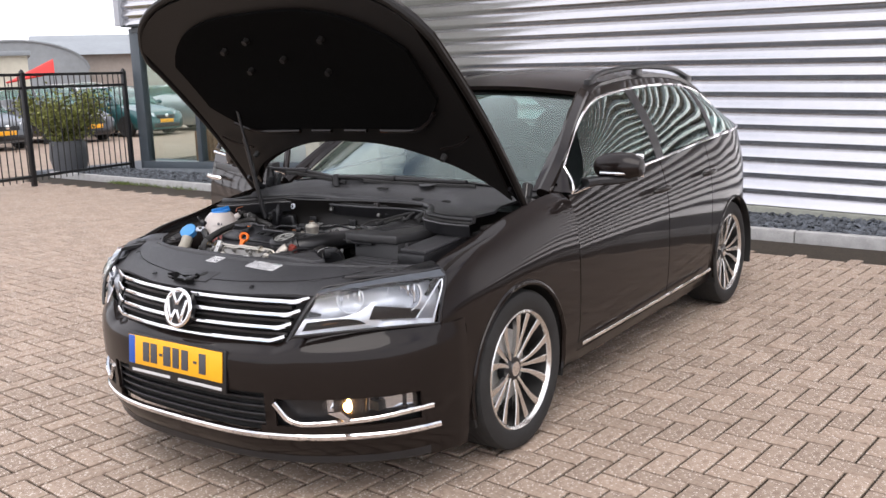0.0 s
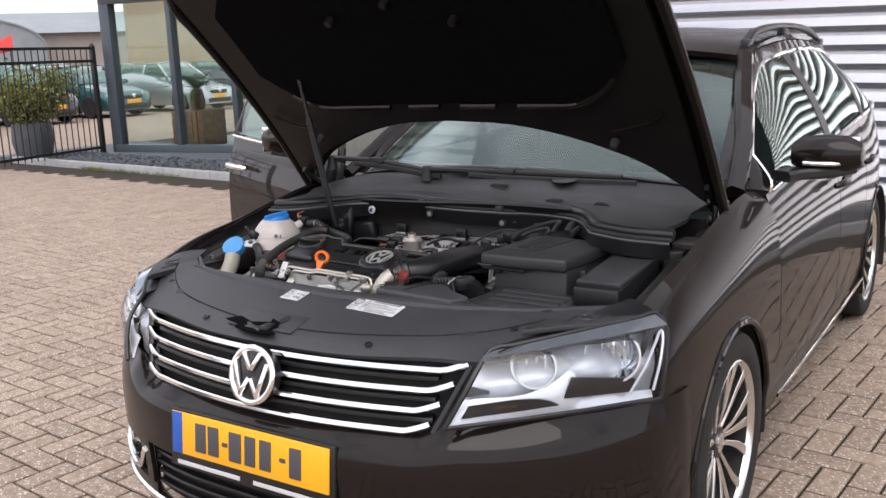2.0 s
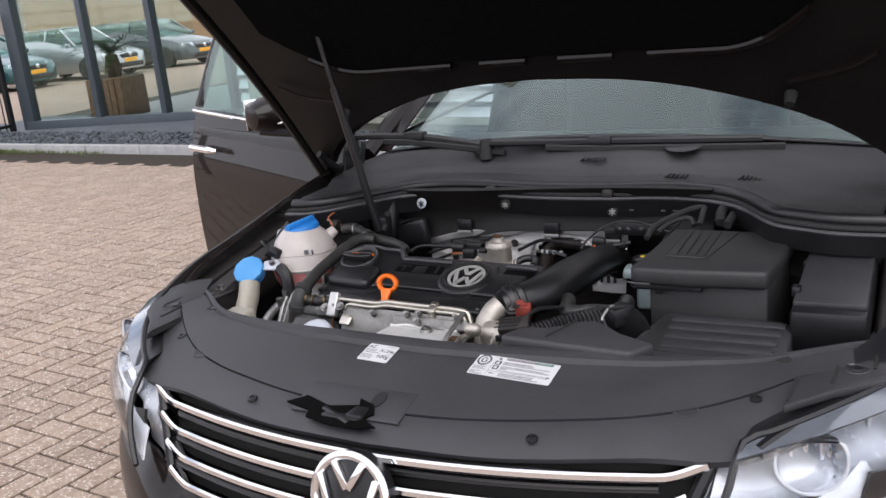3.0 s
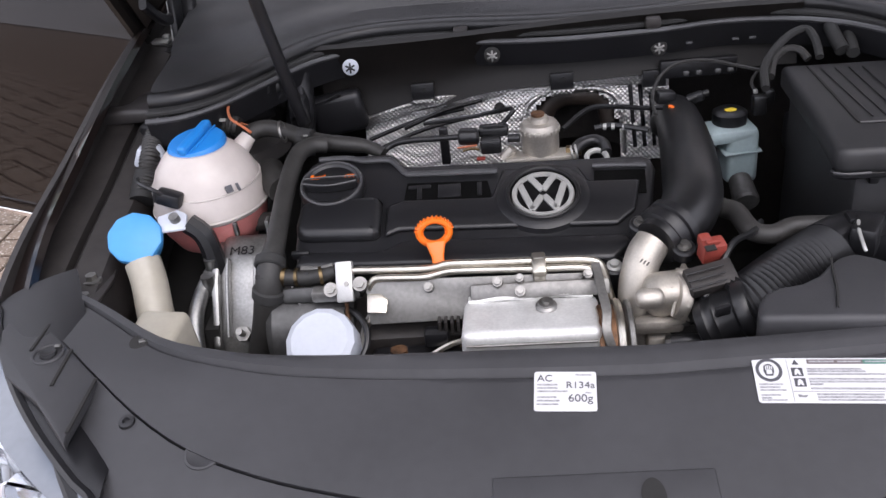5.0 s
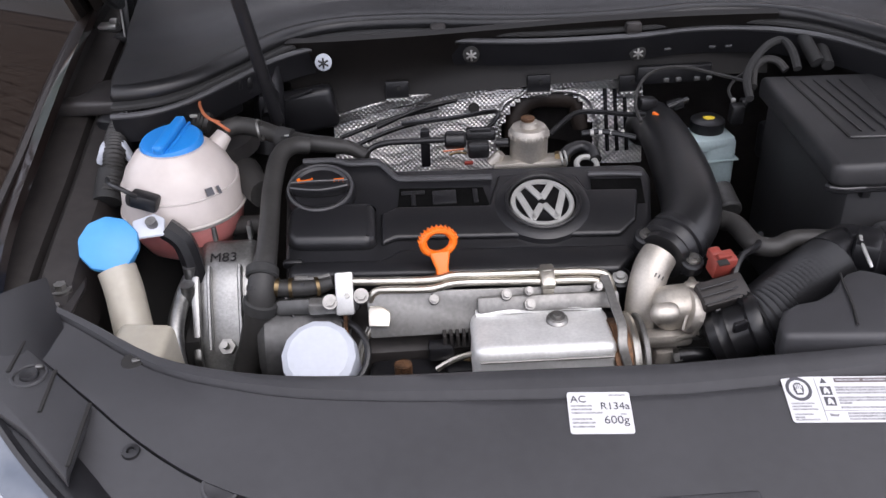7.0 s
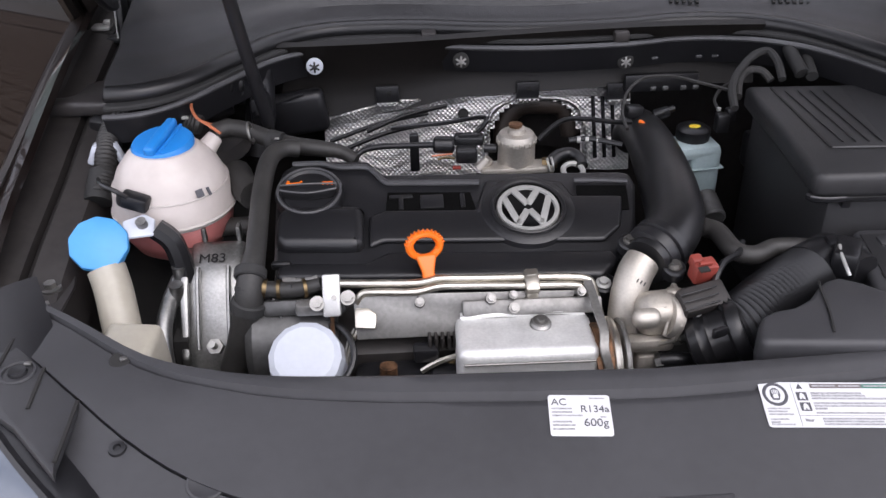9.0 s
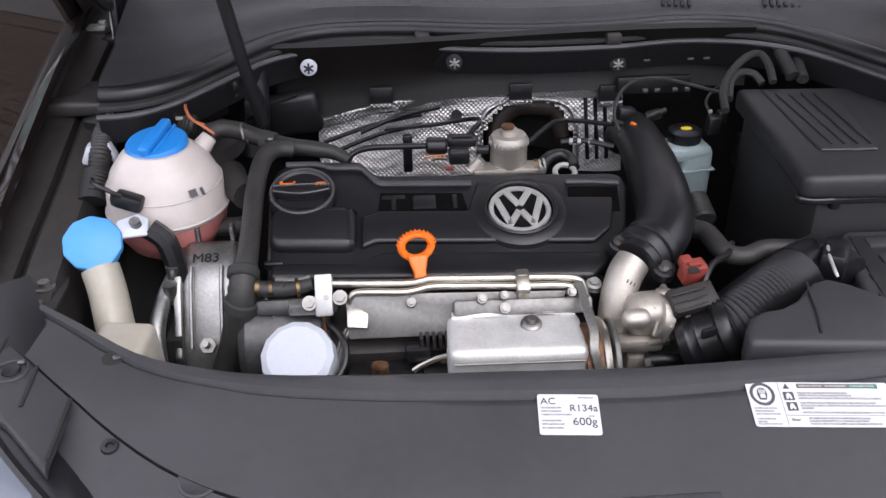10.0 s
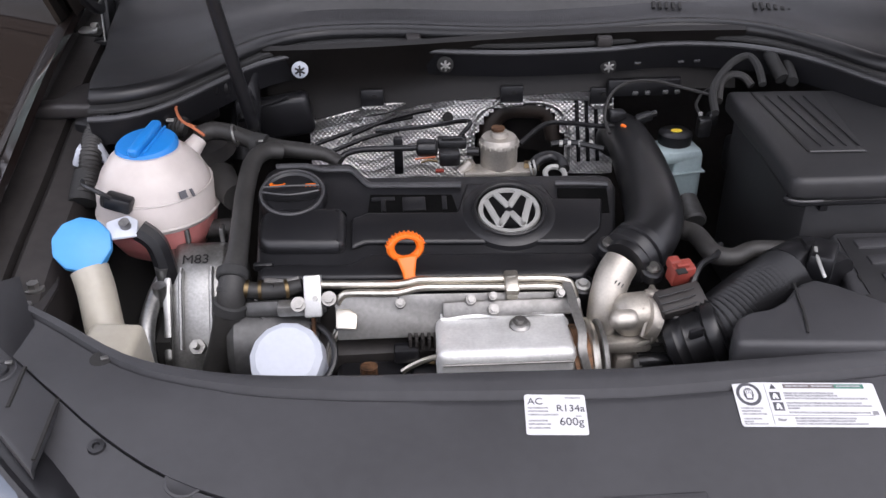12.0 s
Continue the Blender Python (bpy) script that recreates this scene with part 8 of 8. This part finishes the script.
def rounded(w, h, r):
    """Outline of a plate with rounded corners."""
    return [(cx * (w / 2 - r) + r * math.cos(radians(a)), cy * (h / 2 - r) + r * math.sin(radians(a))) for cx, cy, a0 in ((1, 1, 0), (-1, 1, 90), (-1, -1, 180), (1, -1, 270)) for a in (a0, a0 + 30, a0 + 60, a0 + 90)]


def printed(parent, x, y, w, h=0.0013, material=None, name="print_line"):
    return part(name, box((x + w / 2, y, 0.0006), (w, h, 0.0003), 0.0), material or PRINT, parent)


sl = part("service_label", prism(rounded(0.0605, 0.047, 0.0028), 0.0008, pose(0, 0, -0.0004)), LABEL, car, "white service label with grey print", on_panel(-0.088, -0.598))
letters("label_text", "AC", 0.0112, INK, sl, pose(-0.0275, 0.0115, 0.0006))
letters("label_text", "R134a", 0.0112, INK, sl, pose(0.0005, 0.0035, 0.0006))
letters("label_text", "600g", 0.0125, INK, sl, pose(0.0025, -0.0125, 0.0006))
for y, w in ((0.0075, 0.02), (0.0035, 0.02), (-0.0005, 0.03), (-0.0075, 0.019), (-0.0115, 0.022), (-0.0158, 0.021)):
    printed(sl, -0.0275, y, w, 0.0019)
printed(sl, 0.01, 0.0195, 0.0155, 0.0016)
printed(sl, 0.019, -0.002, 0.006, 0.0014)

wl_ = part("warning_label", prism(rounded(0.143, 0.047, 0.003), 0.0008, pose(0, 0, -0.0004)), LABEL, car, "long white warning label with pictograms and small print", on_panel(0.164, -0.602) @ Matrix.Diagonal((1, 1.12, 1, 1)))
part("pictogram_ring", torus(0.0108, 0.0016, pose(-0.057, 0.0105, 0.0006), 32, 6, 0.2), INK, wl_)
palm_ = part("pictogram", prism([(-0.0035, -0.006), (0.003, -0.006), (0.0048, -0.001), (0.0045, 0.0035), (0.002, 0.0062), (-0.0015, 0.0066), (-0.0045, 0.0042), (-0.0052, -0.001)], 0.0003, pose(-0.057, 0.0105, 0.0005)), INK, wl_)
for k, (dx, h) in enumerate(((-0.0026, 0.004), (-0.0008, 0.005), (0.001, 0.0046), (0.0027, 0.0036))):
    part("finger", box((-0.057 + dx, 0.0128, 0.0009), (0.0011, h, 0.0003), 0.0), LABEL, palm_)
part("finger", box((-0.057, 0.0083, 0.0009), (0.005, 0.0042, 0.0003), 0.0), LABEL, palm_)
printed(wl_, -0.0395, 0.0, 0.0004, 0.044, INKL, "label_rule")
for k, (y, w) in enumerate(((-0.0045, 0.022), (-0.0075, 0.019), (-0.0105, 0.024), (-0.0155, 0.018), (-0.0185, 0.009), (-0.0208, 0.023))):
    printed(wl_, -0.0685, y, w, 0.0016)
part("warning_triangle", prism([(-0.0032, 0), (0.0032, 0), (0, 0.0055)], 0.0003, pose(-0.0315, 0.0165, 0.0005)), INK, wl_)
tb = printed(wl_, -0.0205, 0.0195, 0.027, 0.0046, INKR, "title_bar")
for x, w, k in ((0.0065, 0.0245, INKR), (0.031, 0.0295, mat("label_green_bar", (0.05, 0.16, 0.12), 0.5))):
    printed(wl_, x, 0.0195, w, 0.0046, k, "title_bar")
for x, w in ((-0.0185, 0.023), (0.008, 0.021), (0.033, 0.024)):
    part("title_print", box((x + w / 2, 0.0195, 0.0009), (w, 0.0016, 0.0003), 0.0), PRINT, tb)
for x, y in ((-0.0312, 0.0085), (-0.0305, -0.0025)):
    pg = printed(wl_, x - 0.0052, y, 0.0104, 0.0088, INK, "pictogram")
    part("pictogram_figure", prism([(-0.003, -0.0032), (-0.001, -0.0032), (0, -0.001), (0.001, -0.0032), (0.003, -0.0032), (0.0022, 0.001), (0.0008, 0.003), (-0.0012, 0.003), (-0.0024, 0.0008)], 0.0003, pose(x, y, 0.0008)), LABEL, pg)
for y, w in ((0.0118, 0.05), (0.0092, 0.053), (0.0062, 0.082), (0.0012, 0.075), (-0.0016, 0.084), (-0.0044, 0.012), (-0.0088, 0.08), (-0.0148, 0.06), (-0.0176, 0.058), (-0.0205, 0.07)):
    printed(wl_, -0.022 + (0.004 if y < -0.012 else 0), y, w, 0.0019)
printed(wl_, -0.0385, -0.0118, 0.1, 0.0004, INKL, "label_rule")
part("oil_mark", prism([(-0.004, -0.001), (0.003, -0.0015), (0.005, 0.001), (0.001, 0.0005), (-0.004, 0.0018)], 0.0003, pose(-0.031, -0.0165, 0.0005)), INKL, wl_)
part("book_mark", prism(rounded(0.006, 0.004, 0.0008), 0.0003, pose(0.063, -0.009, 0.0005)), INKL, wl_)

# Screws, holes as dark painted discs, one painted glint, the latch on the covers.
for x, y in ((-0.552, -0.485), (0.552, -0.485)):
    z = zp(x, y) + 0.001
    part("hole_disc", lathe([(0.012, 0), (0.011, 0.0008), (0, 0.0008)], 16, pose(x, y, z, 8, 0, 0)), DARK, upper_c)
part("hole_glint", box((-0.548, -0.486, 0.8335), (0.008, 0.006, 0.003), 0.001, pose(0, 0, 0, 0, 0, 20)), ZINC, upper_c)
for x, y in ((-0.531, -0.601), (0.531, -0.601), (-0.25, -0.745), (0.25, -0.745)):
    part("cover_screw", lathe([(0.009, 0), (0.008, 0.003), (0.004, 0.0035), (0.003, 0.001), (0, 0.001)], 16, pose(x, y, zp(x, y) - 0.003, 14, 0, 0)), BLACK, lower_c)
for e in (-1, 1):
    part("cover_disc", lathe([(0.0195, -0.001), (0.019, 0.0012), (0.0165, 0.0016), (0.015, 0.0006), (0, 0.0006)], 32, pose(e * 0.442, -0.643, zp(0.442, -0.643) - 0.0028, 14, 0, 0)), COVER, lower_c)
    at = lambda x, y, z=0.812: Vector((e * x, y, z))
    fix = (lambda b: b) if e == 1 else mirrored
    c = part("lamp_tab", fix(prism([(0.725, -0.392), (0.578, -0.549), (0.577, -0.634), (0.574, -0.648), (0.631, -0.581), (0.69, -0.53), (0.735, -0.46)], 0.012, pose(0, 0, 0.8195), 0.002)), COVER, car)
    part("tab_slit", strip([at(0.676, -0.44, 0.832), at(0.677, -0.49, 0.832)], 0.004, 0.003), DARK, c)
    part("tab_slit", strip([at(0.628, -0.493, 0.832), at(0.625, -0.556, 0.832)], 0.004, 0.003), DARK, c)
    part("tab_edge", strip([at(0.579, -0.548, 0.832), at(0.577, -0.632, 0.832)], 0.004, 0.002), DARK, c)
    part("tab_ring", torus(0.017, 0.002, pose(e * 0.653, -0.498, 0.832), 26, 6), COVER, c)
    ts = part("tab_screw", lathe([(0.010, 0), (0.009, 0.003), (0.006, 0.003), (0, 0.001)], 18, pose(e * 0.653, -0.498, 0.832)), BLACK, c)
    part("screw_washer", box((e * 0.645, -0.488, 0.835), (0.008, 0.005, 0.003), 0.001), ZINC, ts)
    part("lamp_top_rail", strip([at(0.735, -0.47, 0.80), at(0.69, -0.537, 0.80), at(0.635, -0.59, 0.80), at(0.578, -0.66, 0.795), at(0.55, -0.70, 0.785)], 0.016, 0.02), BLACK, c)
lp = part("latch_cover", box((0, 0, 0), (0.2, 0.075, 0.006), 0.003, pose(-0.062, -0.722, zp(0, -0.722) - 0.0015, 14, 0, 0), 3), COVER, lower_c)
part("latch_slot", prism(ngon(20, 0.011, 0.019), 0.002, pose(-0.02, -0.713, zp(0, -0.713) + 0.001, 14, 0, 0)), DARK, lp)
# The latch recess is a flat plate; its deep shade is the colour.
JAG = [(-0.174, -0.737), (-0.145, -0.716), (-0.095, -0.733), (-0.043, -0.723), (-0.05, -0.707), (-0.019, -0.718), (-0.008, -0.738), (-0.02, -0.751), (0.01, -0.766), (-0.017, -0.774), (-0.068, -0.774), (-0.119, -0.764), (-0.122, -0.749)]
la = part("latch_shade_plate", prism(JAG[::-1], 0.003, pose(0, -0.012, 0.9695, math.degrees(math.atan(0.25)), 0, 0) @ Matrix.Diagonal((1, 1.031, 1, 1))), FELT, car, "flat black plate for the shaded bonnet latch recess")
part("latch", join(box((-0.06, -0.762, zp(0, -0.762) + 0.0), (0.07, 0.02, 0.012), 0.004), box((-0.035, -0.75, zp(0, -0.75) + 0.002), (0.03, 0.04, 0.012), 0.004), cyl((-0.1, -0.75, zp(0, -0.75)), (-0.04, -0.775, zp(0, -0.775)), 0.007, seg=10)), GLOSSB, la)

# The bay's true size and tilt.
BAYSET = Matrix.Translation((0.000, -0.007, -0.085)) @ Matrix.Rotation(radians(-1.6), 4, "X") @ Matrix.Scale(1.085, 4)
for o in car.children:
    if o.name not in outer and o.name not in hood_parts:
        o.matrix_basis = BAYSET @ o.matrix_basis

# ---- paving, last ----
A = 0.1055
paving = empty("paving", "beige concrete bricks laid in herringbone", "paving", kind="structure", m=pose(0, 0, 0, 0, 0, TURN_W))


def brick_verts(w, d, j=0.011, b=0.007, h=0.012):
    x0, x1, y0, y1 = j / 2, w - j / 2, j / 2, d - j / 2
    lo = [(x0, y0, -h), (x1, y0, -h), (x1, y1, -h), (x0, y1, -h)]
    mid = [(x0, y0, -0.004), (x1, y0, -0.004), (x1, y1, -0.004), (x0, y1, -0.004)]
    up = [(x0 + b, y0 + b, 0), (x1 - b, y0 + b, 0), (x1 - b, y1 - b, 0), (x0 + b, y1 - b, 0)]
    return lo + mid + up


BF = [(0, 1, 5, 4), (1, 2, 6, 5), (2, 3, 7, 6), (3, 0, 4, 7), (4, 5, 9, 8), (5, 6, 10, 9), (6, 7, 11, 10), (7, 4, 8, 11), (8, 9, 10, 11)]
flat_me, up_me = bpy.data.meshes.new("brick"), bpy.data.meshes.new("brick")
flat_me.from_pydata(brick_verts(2 * A, A), [], BF)
up_me.from_pydata(brick_verts(A, 2 * A), [], BF)
flat_me.materials.append(BRICK), up_me.materials.append(BRICK)
vs, fs, count = [], [], 0
for c in range(int(-13 / A), int(10 / A)):
    for r in range(int(-9 / A), int(5.4 / A)):
        k = (c - r) % 4
        if k not in (0, 3):
            continue
        x, y = c * A, r * A
        if y > 4.40 or (y < -5 and not -6 < x < 8):
            continue
        near = 0.85 < x < 2.75 and -2.25 < y < 1.3
        dz = rnd.uniform(-0.0015, 0.0015)
        if near and count < 300:
            ob = new("brick", flat_me if k == 0 else up_me)
            ob.parent, ob.location, ob.rotation_euler = paving, (x, y, dz), (rnd.uniform(-0.006, 0.006), rnd.uniform(-0.006, 0.006), 0)
            count += 1
            continue
        b = len(vs)
        tx, ty = rnd.uniform(-0.006, 0.006), rnd.uniform(-0.006, 0.006)
        vs += [(x + p, y + q, z + dz + tx * p + ty * q) for p, q, z in brick_verts(2 * A if k == 0 else A, A if k == 0 else 2 * A)]
        fs += [tuple(b + i for i in f) for f in BF]
me = bpy.data.meshes.new("bricks")
me.from_pydata(vs, [], fs)
me.materials.append(BRICK)
rest = new("bricks", me)
rest.parent = paving
tagged(rest, "beige herringbone paving bricks", kind="stuff")
